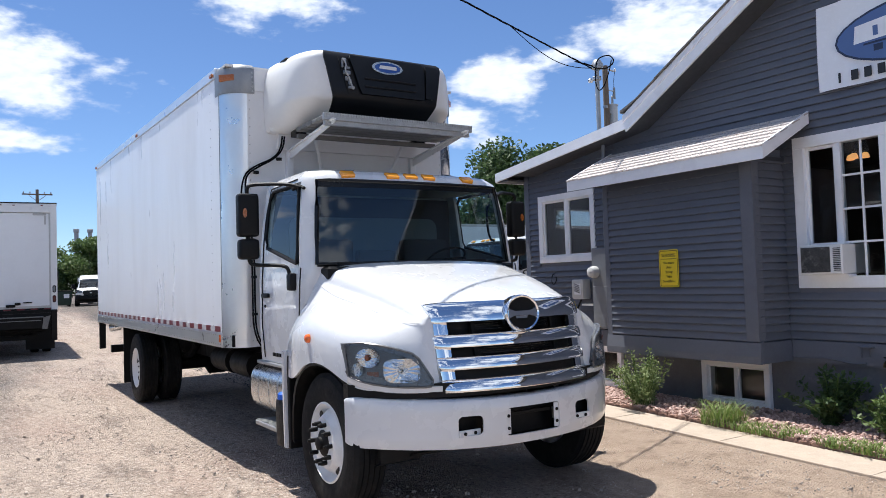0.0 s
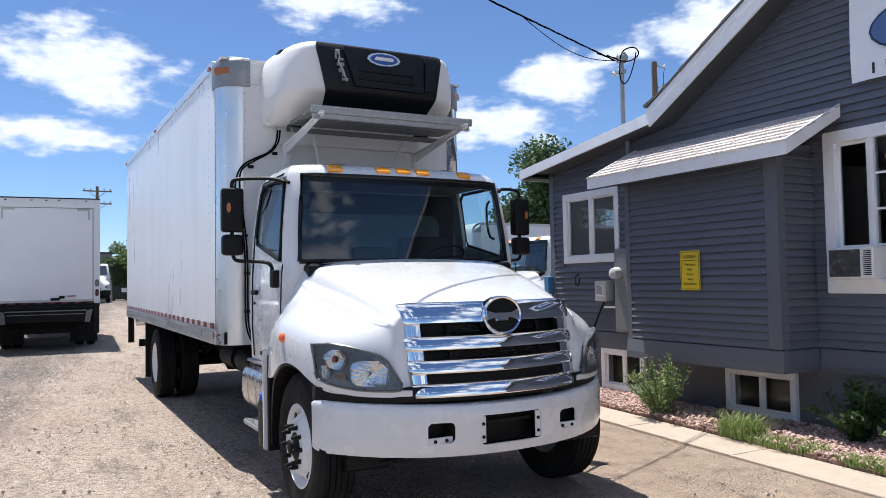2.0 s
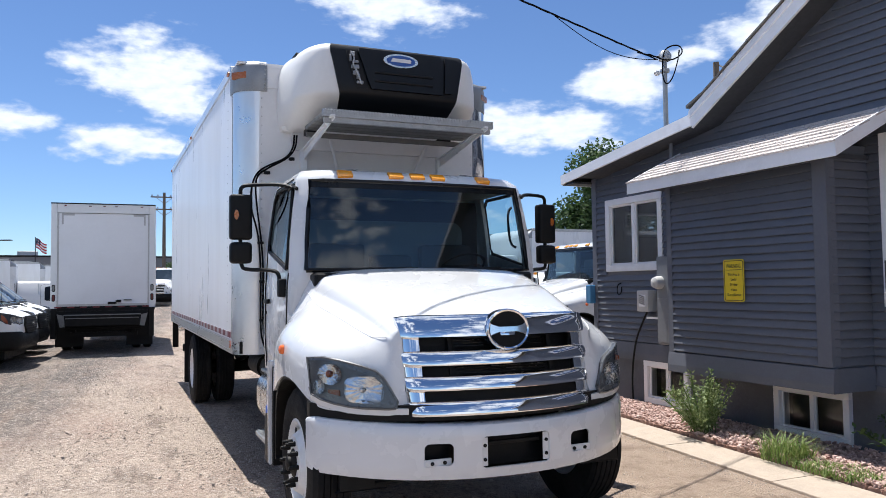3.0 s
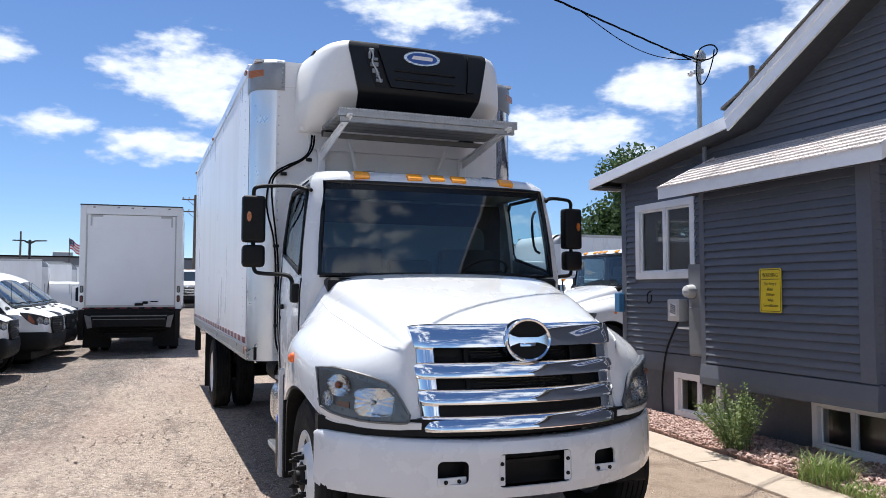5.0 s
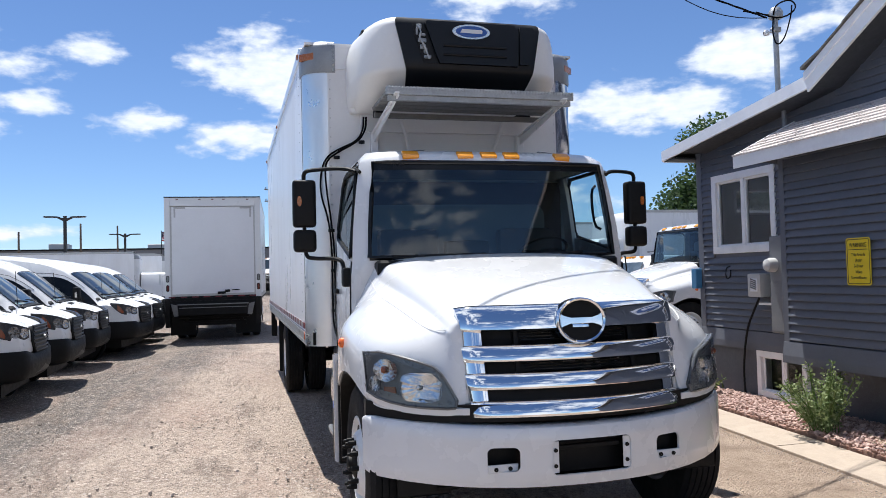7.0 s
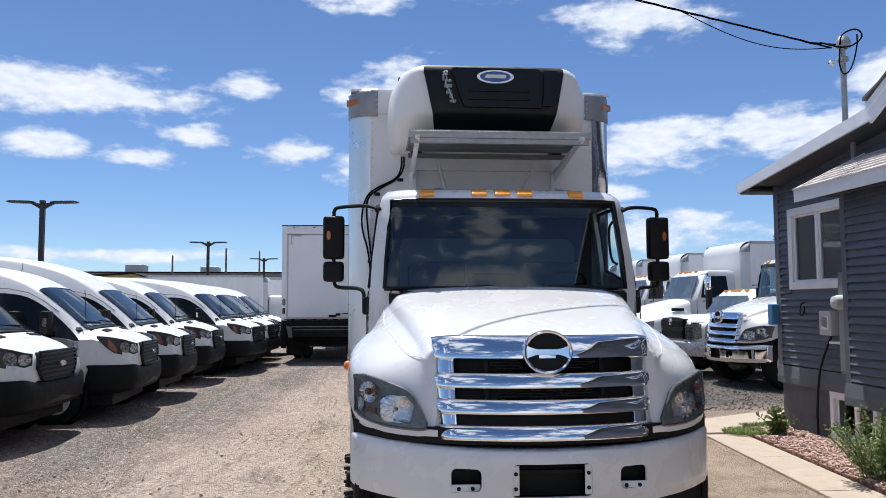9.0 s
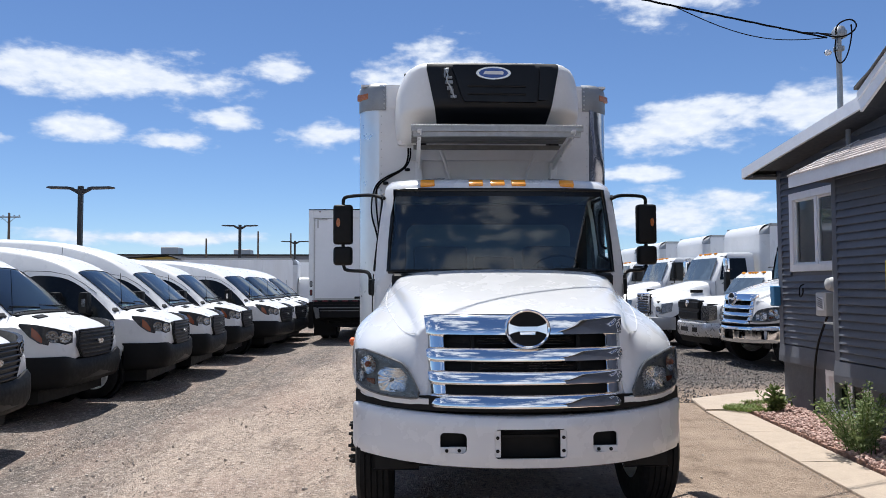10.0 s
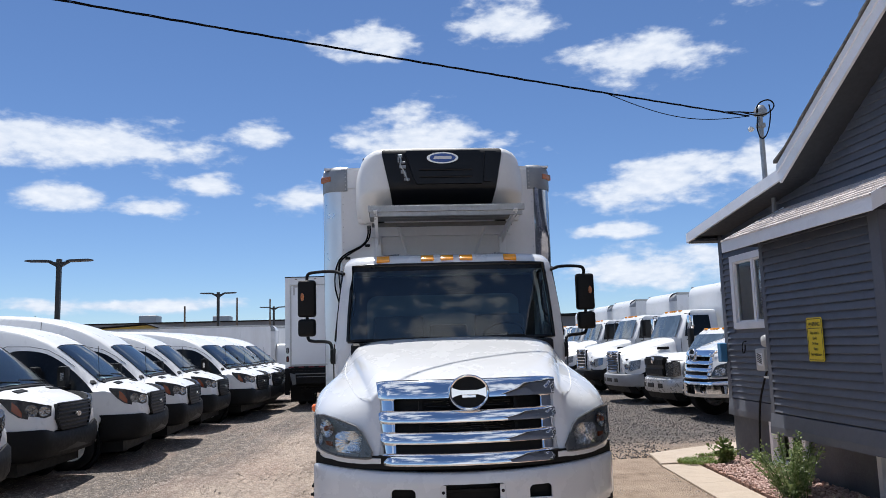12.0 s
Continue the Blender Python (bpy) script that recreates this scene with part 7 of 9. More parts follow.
M_VANSCREEN = glass_mat("van_screen", (0.62, 0.69, 0.71), ior=1.85)
M_DOORDARK = mat("dark_door_glass", (0.010, 0.012, 0.014), 0.02, vary=0.3, scale=2, spec=0.28)
M_BULKHEAD = mat("bulkhead_grey", (0.58, 0.62, 0.64), 0.8, vary=0.06, scale=3)
M_PAPER = mat("pale_paper", (0.45, 0.72, 0.62), 0.8, vary=0.05)
M_SEAMDARK = mat("panel_gap", (0.14, 0.14, 0.145), 0.7)
M_VANAMBER = mat("van_amber", (0.22, 0.05, 0.02), 0.2, coat=0.5)


def panel(pts, material, parent, name, label="", thick=0.008):
    """A flat or folded panel through four-sided rows of points."""
    return part(name, loft(pts, closed=False, caps=False), material, parent, label, solid=thick, smooth=40)


def smooth_rows(rows, n=4):
    """Rows of numbers, thickened by a smooth curve through them."""
    out = []
    for i in range(len(rows) - 1):
        p0, p1, p2, p3 = rows[max(i - 1, 0)], rows[i], rows[i + 1], rows[min(i + 2, len(rows) - 1)]
        for k in range(n):
            t = k / n
            out.append(tuple(0.5 * (2 * b + (c - a) * t + (2 * a - 5 * b + 4 * c - d) * t * t + (3 * b - a - 3 * c + d) * t ** 3) for a, b, c, d in zip(p0, p1, p2, p3)))
    return out + [rows[-1]]


GLASS_Y0, GLASS_Y1 = 0.66, 1.36


def build_van(name, m, label, tall=2.58, length=5.9, group="vans along the drive"):
    van = thing(name, m, label, "van", group)
    k = (tall - 2.0) / 0.58
    # along the van: place, top line, half-width of the top, half-width of the flank
    st = [(-0.060, 0.80, 0.60, 0.80), (-0.066, 0.93, 0.61, 0.83), (-0.055, 1.04, 0.625, 0.86), (-0.030, 1.105, 0.645, 0.885), (0.03, 1.15, 0.68, 0.925), (0.14, 1.205, 0.74, 0.965), (0.32, 1.265, 0.79, 0.99), (0.50, 1.32, 0.825, 1.005), (GLASS_Y0, 1.375, 0.845, 1.015)]
    st = smooth_rows(st, 2)
    up = [(GLASS_Y0, 1.375, 0.845, 1.015), (0.84, 1.535, 0.825, 1.02), (1.02, 1.69, 0.80, 1.02), (1.20, 1.835, 0.78, 1.02), (GLASS_Y1, 1.945 + 0.01 * k, 0.765, 1.02)]
    st += smooth_rows(up, 2)[1:]
    roof = [(GLASS_Y1, 1.945 + 0.01 * k, 0.765, 1.02), (1.58, 2.02 + 0.08 * k, 0.765, 1.02), (1.90, 2.055 + 0.20 * k, 0.77, 1.02), (2.35, 2.06 + 0.32 * k, 0.78, 1.02), (3.0, 2.06 + 0.42 * k, 0.79, 1.025)]
    if length > 4:
        roof += [(4.2, 2.04 + 0.48 * k, 0.80, 1.03), (length - 0.15, 2.01 + 0.50 * k, 0.80, 1.02), (length, 1.97 + 0.48 * k, 0.78, 1.0)]
    else:
        roof[-1] = (length, 2.05 + 0.42 * k, 0.79, 1.02)
    st += smooth_rows(roof, 3)[1:]

    def at_y(y):
        for a, b in zip(st[4:], st[5:]):
            if y <= b[0]:
                t = max(0.0, (y - a[0]) / max(1e-6, b[0] - a[0]))
                return [p + (q - p) * t for p, q in zip(a[1:], b[1:])]
        return st[-1][1:]

    def nose_bow(x, y):
        return 0.105 * x * x * max(0.0, 1 - max(0.0, y) / 0.62)

    def side_x(y, z):
        zt, wt, w = at_y(y)
        zb_ = min(1.20, zt - 0.12)
        if z <= zb_:
            return w
        return w + (wt - w) * min(1.0, (z - zb_) / max(0.05, zt - 0.09 - zb_))

    rows = []
    for y, zt, wt, w in st:
        zb_ = min(1.20, zt - 0.12)
        low = 0.34 if y > 0.62 else 0.70
        half = [(0, zt + 0.012), (wt * 0.5, zt + 0.006), (wt * 0.80, zt - 0.010), (wt * 0.94, zt - 0.036), (wt, zt - 0.09), (w - 0.015, zb_), (w, max(low + 0.12, (zb_ + 0.58) / 2) if zb_ > low + 0.12 else low + 0.06), (w, max(0.58, low + 0.03)), (w - 0.03, low)]
        rows.append([(-x, y + nose_bow(x, y), z) for x, z in reversed(half)] + [(x, y + nose_bow(x, y), z) for x, z in half[1:]])
    bm = bmesh.new()
    vs = [[bm.verts.new(p) for p in r] for r in rows]
    n = len(rows[0])
    mid = n // 2
    for a, b, sa, sb in zip(vs, vs[1:], st, st[1:]):
        for i in range(n - 1):
            glazed = sa[0] > GLASS_Y0 - 0.01 and sb[0] < GLASS_Y1 + 0.01 and mid - 3 <= i < mid + 3
            if not glazed:
                bm.faces.new((a[i], a[i + 1], b[i + 1], b[i]))
    part("body", bm, M_WHITE, van, "white panel body", solid=0.02, smooth=38)
    part("rear_doors", box(-0.99, length - 0.03, 0.4, 0.99, length + 0.01, tall - 0.16), M_WHITE, van)
    part("underbody", box(-0.90, 0.25, 0.24, 0.90, length - 0.1, 0.42), M_CHASSIS, van)
    # windscreen over a simple cab
    rows = []
    for y, zt, wt, w in [s for s in st if GLASS_Y0 - 0.01 < s[0] < GLASS_Y1 + 0.01]:
        rows.append([(wt * q, y, zt + 0.016 - dz) for q, dz in ((-0.94, 0.046), (-0.80, 0.02), (-0.5, 0.004), (0, -0.002), (0.5, 0.004), (0.80, 0.02), (0.94, 0.046))])
    part("windscreen", loft(rows, closed=False, caps=False), M_VANSCREEN, van, "sky-lit tinted windscreen", smooth=60, shadow=False, toward=(0, -1, 1))
    rim = [Vector(p) for p in rows[0]] + [Vector(r[-1]) for r in rows[1:-1]] + [Vector(p) for p in reversed(rows[-1])] + [Vector(r[0]) for r in reversed(rows[1:-1])]
    part("screen_seal", tube(rim + [rim[0]], 0.007, 5), M_DARKTRIM, van)
    part("cowl_trim", loft([[(x, 0.60 + 0.05 * (1 - (x / 0.8) ** 2) * -1 + d, 1.362 + h - 0.03 * (x / 0.8) ** 2) for d, h in ((0.0, 0.012), (0.10, 0.028), (0.10, -0.02), (0.0, -0.02))] for x in (-0.78, -0.4, 0, 0.4, 0.78)]), M_DARKTRIM, van, smooth=50)
    for x0, x1 in ((-0.70, -0.05), (0.02, 0.66)):
        part("wiper", tube([(x0, 0.735, 1.455), (x1, 0.69, 1.425)], 0.009, 5), M_DARKTRIM, van)
    part("dashboard", box(-0.90, 0.70, 1.05, 0.90, 1.12, 1.375, 0.04), M_INTERIOR, van)
    part("bulkhead", box(-0.90, 2.26, 0.5, 0.90, 2.30, 2.0), M_BULKHEAD, van, "pale grey bulkhead behind the seats")
    for x in (-0.48, 0.48):
        part("seat", box(x - 0.25, 1.75, 0.7, x + 0.25, 1.95, 1.72, 0.06, seg=2), M_SEAT, van)
    part("dash_paper", box(0.25, 0.82, 1.378, 0.55, 1.02, 1.384), M_PAPER, van, "pale green paper on the dashboard")
    for s in (-1, 1):
        # one long dark side window, pointed at its front
        rows = []
        for y, za, zb2 in smooth_rows([(0.70, 1.185, 1.20), (0.84, 1.195, 1.335), (1.02, 1.21, 1.50), (1.20, 1.235, 1.645), (1.40, 1.275, 1.775), (1.58, 1.30, 1.845), (1.80, 1.31, 1.875), (1.98, 1.315, 1.87), (2.06, 1.345, 1.83)], 2):
            rows.append([(s * (side_x(y, z) + 0.010), y, z) for z in (za, (za + zb2) / 2, zb2)])
        panel(rows, M_DOORDARK, van, "door_glass", "dark door window")
        part("pillar", tube([(s * (side_x(1.15, z) + 0.012), 1.15, z) for z in (1.23, 1.4, 1.59)], 0.016, 5), M_DARKTRIM, van)
        for y in (0.94, 2.20):
            part("door_seam", tube([(s * (side_x(y, z) + 0.001), y, z) for z in (0.62, 0.9, 1.17, 1.5, 1.9)][: 3 if y < 2 else 5], 0.005, 5), M_SEAMDARK, van)
        part("door_seam", tube([(s * (side_x(y, z) + 0.001), y, z) for y, z in ((1.05, 1.60), (1.25, 1.75), (1.48, 1.88), (1.75, 1.94), (2.10, 1.95), (2.20, 1.90))], 0.005, 5), M_SEAMDARK, van)
        if length > 4:
            part("roof_seam", tube([(s * (side_x(y, 1.99) + 0.002), y, 1.99) for y in (2.35, 3.6, 4.6, length - 0.3)], 0.005, 5), M_SEAMDARK, van)
            part("body_seam", tube([(s * (side_x(2.62, z) + 0.001), 2.62, z) for z in (0.62, 1.2, 1.6, 2.0, tall - 0.25)], 0.005, 5), M_SEAMDARK, van)
            part("sill_trim", box(*sorted((s * 1.0, s * 1.035))[:1], 1.35, 0.36, sorted((s * 1.0, s * 1.035))[1], length - 0.7, 0.60, 0.015), M_DARKTRIM, van)
        part("door_handle", box(*sorted((s * 1.02, s * 1.045))[:1], 1.98, 1.08, sorted((s * 1.02, s * 1.045))[1], 2.14, 1.12, 0.01), M_WHITE, van)
        # headlight sweeping round the corner: dark shell, bright bowls, amber wedge
        lamp = [(0.60, -0.018, 0.985, 1.118), (0.70, 0.004, 0.968, 1.135), (0.79, 0.034, 0.960, 1.155), (0.865, 0.070, 0.962, 1.178), (0.925, 0.14, 0.972, 1.20), (0.965, 0.23, 1.0, 1.222), (0.988, 0.33, 1.075, 1.238), (1.0, 0.46, 1.215, 1.25)]

        def lamp_at(u, v, out):
            j = min(len(lamp) - 2, int(u * (len(lamp) - 1)))
            t = u * (len(lamp) - 1) - j
            x, y, za, zb2 = (p + (q - p) * t for p, q in zip(lamp[j], lamp[j + 1]))
            d = u * 1.1
            return (s * (x + out * math.sin(d)), y - out * math.cos(d), za + (zb2 - za) * v)

        hl = part("headlight", loft([[lamp_at(u / 14, v / 3, 0.006) for v in range(4)] for u in range(15)], closed=False, caps=False), M_LAMPDARK, van, "dark-backed clear headlight", solid=0.05, smooth=50)
        for u, v, ru, rv, shine in ((0.19, 0.50, 0.155, 0.38, M_LAMPGLASS), (0.48, 0.50, 0.125, 0.36, M_LAMPBOWL)):
            rings = []
            for q, o in ((1.0, 0.010), (0.9, 0.014), (0.72, 0.011), (0.45, 0.009), (0.12, 0.012)):
                rings.append([lamp_at(u + ru * q * math.cos(a), v + rv * q * math.sin(a), o + (0.005 if i % 2 else 0) * q) for i, a in ((i, 2 * math.pi * i / 18) for i in range(18))])
            part("reflector", loft(rings, caps=False), shine, hl, "faceted bowl in the headlight", smooth=0)
        part("turn_lamp", loft([[lamp_at(u, v0 + (v1 - v0) * q, 0.016) for q in (0, 0.5, 1)] for u, v0, v1 in ((0.66, 0.05, 0.30), (0.74, 0.08, 0.62), (0.83, 0.15, 0.80))], closed=False, caps=False), M_VANAMBER, hl, "amber turn lamp", solid=0.01)
        part("bonnet_vent", box(-0.13, -0.045, -0.01, 0.13, 0.045, 0.006, 0.004), M_DARKTRIM, van, at=pose(s * 0.46, 0.47, 1.318, 17, s * 3, 0))
        mr = sub_empty("door_mirror", van, label="black door mirror")
        part("head", box(s * 1.19 - 0.11, 1.02, 1.30, s * 1.19 + 0.11, 1.16, 1.62, 0.05, seg=2), M_DARKTRIM, mr)
        part("stalk", box(*sorted((s * 0.98, s * 1.15))[:1], 1.04, 1.27, sorted((s * 0.98, s * 1.15))[1], 1.14, 1.35, 0.015), M_DARKTRIM, mr)
        part("lamp", box(*sorted((s * 1.296, s * 1.306))[:1], 1.05, 1.40, sorted((s * 1.296, s * 1.306))[1], 1.10, 1.52), M_LAMPGLASS, mr)
        for y in (0.98, length - 1.25) if length > 4 else (0.98,):
            part("wheel_arch", lathe([(s * 0.84, 0.40), (s * 1.018, 0.43), (s * 1.042, 0.42), (s * 1.042, 0.385), (s * 1.022, 0.37), (s * 0.90, 0.36), (s * 0.84, 0.02)], 28, "x", center=(0, y, 0.36)), M_DARKTRIM, van)
            w_ = sub_empty("wheel", van, pose(s * 0.96, y, 0.342, 0, 0, 0 if s < 0 else 180))
            share("tyre", SMALL_TYRE, w_, Matrix.Translation((-0.02, 0, 0)))
            share("rim", SMALL_RIM, w_, Matrix.Translation((-0.02, 0, 0)))
    # dark bumper wrapping back to the wheels
    rows = []
    for i in range(25):
        q = -1 + i / 12
        x = 1.036 * math.copysign(abs(q) ** 0.82, q)
        y = -0.118 + 0.11 * q * q + 0.37 * abs(q) ** 12
        lift = 0.06 * min(1.0, max(0.0, (abs(q) - 0.45) / 0.25))
        rows.append([(x * 0.97, y + 0.15, 0.41), (x * 0.99, y + 0.045, 0.445), (x, y + 0.002, 0.52), (x, y - 0.012, 0.62), (x, y - 0.004, 0.72 + lift), (x, y + 0.03, 0.765 + lift), (x * 0.97, y + 0.14, 0.77 + lift), (x * 0.97, y + 0.16, 0.41)])
    tips = [[(x, y + 0.20 - (0.09 if k == 0 else 0.14 if k > 5 else 0.0), z) for k, (x, y, z) in enumerate(r)] for r in (rows[0], rows[-1])]
    part("bumper", loft([tips[0]] + rows + [tips[1]]), M_DARKTRIM, van, "black plastic bumper", smooth=45)
    part("lower_intake", loft([[(x, -0.124 + 0.14 * (x / 1.0) ** 2, z) for z in (0.50, 0.62)] for x in (-0.5, -0.25, 0, 0.25, 0.5)], closed=False, caps=False), M_GRILLE, van, solid=0.01)
    gr = sub_empty("grille", van, label="black grille with bold bars")

    def grille_pt(a, z, out=0.0):
        hw = 0.42 + (z - 0.79) * 0.75 if z < 0.94 else 0.5325 - (z - 0.94) * 0.24
        x = hw * a
        return (x, -0.082 + 0.14 * x * x - out + 0.10 * max(0.0, z - 0.98), z)

    part("backing", loft([[grille_pt(a / 4, z, 0.012) for a in range(-4, 5)] for z in (0.79, 0.86, 0.94, 1.04, 1.135)], closed=False, caps=False), M_GRILLE, gr, solid=0.05)
    edge = [grille_pt(a / 4, 0.79, 0.02) for a in range(-4, 5)] + [grille_pt(1, z, 0.02) for z in (0.86, 0.94, 1.04)] + [grille_pt(a / 4, 1.135, 0.02) for a in range(4, -5, -1)] + [grille_pt(-1, z, 0.02) for z in (1.04, 0.94, 0.86)]
    part("surround", tube(edge + [edge[0]], 0.014, 6), M_GRILLE, gr)
    for z in (0.842, 0.897, 0.952, 1.007, 1.062, 1.107):
        part("bar", tube([grille_pt(a / 5 * 0.97, z, 0.026) for a in range(-5, 6)], 0.0125, 6), M_BARGREY, gr)
    part("emblem", prism([(x, z + 0.968) for x, z in ellipse(0.155, 0.066)], "y", -0.132, -0.105), M_STEEL, van, "oval metal emblem")
    part("aerial", tube([(-0.70, 0.70, 1.36), (-0.71, 0.73, 1.92)], 0.005, 5), M_DARKTRIM, van)
    return van


def placed(badge_x, badge_y, turn):
    return pose(badge_x, badge_y, 0, 0, 0, turn)


VAN_TURN = 94
van_a = build_van("cargo_van", placed(-4.83, 2.45, 91), "white medium-roof cargo van with black bumper in the row", 2.42)
copy_thing(van_a, placed(-5.11, 5.60, 88))
copy_thing(van_a, placed(-4.66, 8.00, 93))
van_b = build_van("cargo_van", placed(-4.58, 10.20, 92), "white high-roof cargo van with black bumper in the row", 2.68)
copy_thing(van_a, placed(-4.60, 13.00, 90))
copy_thing(van_a, placed(-4.05, 15.30, 83))
copy_thing(van_a, placed(-3.95, 17.30, 83))
copy_thing(van_a, placed(-4.20, 19.60, 84))
copy_thing(van_a, placed(-4.15, 22.00, 84))

# ---------------------------------------------------------------- other lorries


def simple_wheel(parent, x, y, R, W, side):
    w = sub_empty("wheel", parent, pose(x, y, R, 0, 0, 0 if side < 0 else 180))
    part("tyre", lathe([(-W / 2 + 0.01, R * 0.58), (-W / 2, R * 0.75), (-W / 2 + 0.015, R - 0.03), (-W / 2 + 0.04, R), (W / 2 - 0.04, R), (W / 2, R * 0.8), (W / 2 - 0.01, R * 0.58)], 28), M_RUBBER, w)
    part("rim", lathe([(W / 2 - 0.02, R * 0.585), (-W / 2 + 0.01, R * 0.585), (-W / 2 + 0.03, R * 0.5), (-W / 2 - 0.0, R * 0.35), (-W / 2 - 0.03, R * 0.2), (-W / 2 - 0.04, 0.01)], 24), M_RIM, w)
    return w


def cargo_shell(parent, x, y0, y1, z0, z1, round_front=True, roof=False):
    body = sub_empty("cargo_box", parent, label="plain white cargo box with metal corners")
    r = 0.20
    for s in (-1, 1):
        a, b = sorted((s * x, s * (x - 0.04)))
        part("side_panel", box(a, y0 + r, z0 + 0.1, b, y1, z1 - 0.08), M_BOXSKIN, body)
        part("bottom_rail", box(a - 0.006, y0 + r, z0, b + 0.006, y1, z0 + 0.098), M_ALUDULL, body)
        part("top_rail", box(a - 0.008, y0 + r, z1 - 0.078, b + 0.008, y1, z1), M_ALUDULL, body)
        ring = [[(s * (x - r + r * math.sin(t)), y0 + r - r * math.cos(t), z) for t in (radians(90 * q / 8) for q in range(9))] for z in (z0, (z0 + z1) / 2, z1 - 0.3)]
        part("corner_post", loft(ring, closed=False, caps=False), M_WHITE, body, solid=0.02, smooth=60)
        ring = [[(s * (x - r + (r + 0.006) * math.sin(t)), y0 + r - (r + 0.006) * math.cos(t) * (1 - 0.9 * math.sin(b) ** 2) + 0.26 * (1 - math.cos(b)) * math.cos(t), z1 - 0.3 + 0.3 * math.sin(b)) for t in (radians(90 * q / 8) for q in range(9))] for b in (radians(90 * q / 6) for q in range(7))]
        part("corner_cap", loft(ring, closed=False, caps=False), M_CAST, body, "grey corner casting", solid=0.02, smooth=60)
    part("front_wall", box(-x + r, y0, z0, x - r, y0 + 0.04, z1 - 0.3), M_BOXFRONT, body)
    rows = [[(xx, y0 + 0.3 - 0.3 * math.cos(t), z1 - 0.3 + 0.3 * math.sin(t)) for xx in (-x + r, x - r)] for t in (radians(90 * q / 8) for q in range(9))]
    part("front_nose", loft(rows, closed=False, caps=False), M_WHITE, body, "rounded white nose", smooth=60)
    part("roof_skin", box(-x + 0.04, y0 + 0.29, z1 - 0.02, x - 0.04, y1, z1 - 0.004), M_BOXFRONT, body)
    part("floor_frame", box(-x + 0.05, y0, z0, x - 0.05, y1 - 0.01, z0 + 0.09), M_CHASSIS, body)
    part("rear_wall", box(-x, y1 - 0.04, z0, x, y1, z1), M_BOXSKIN, body)
    return body


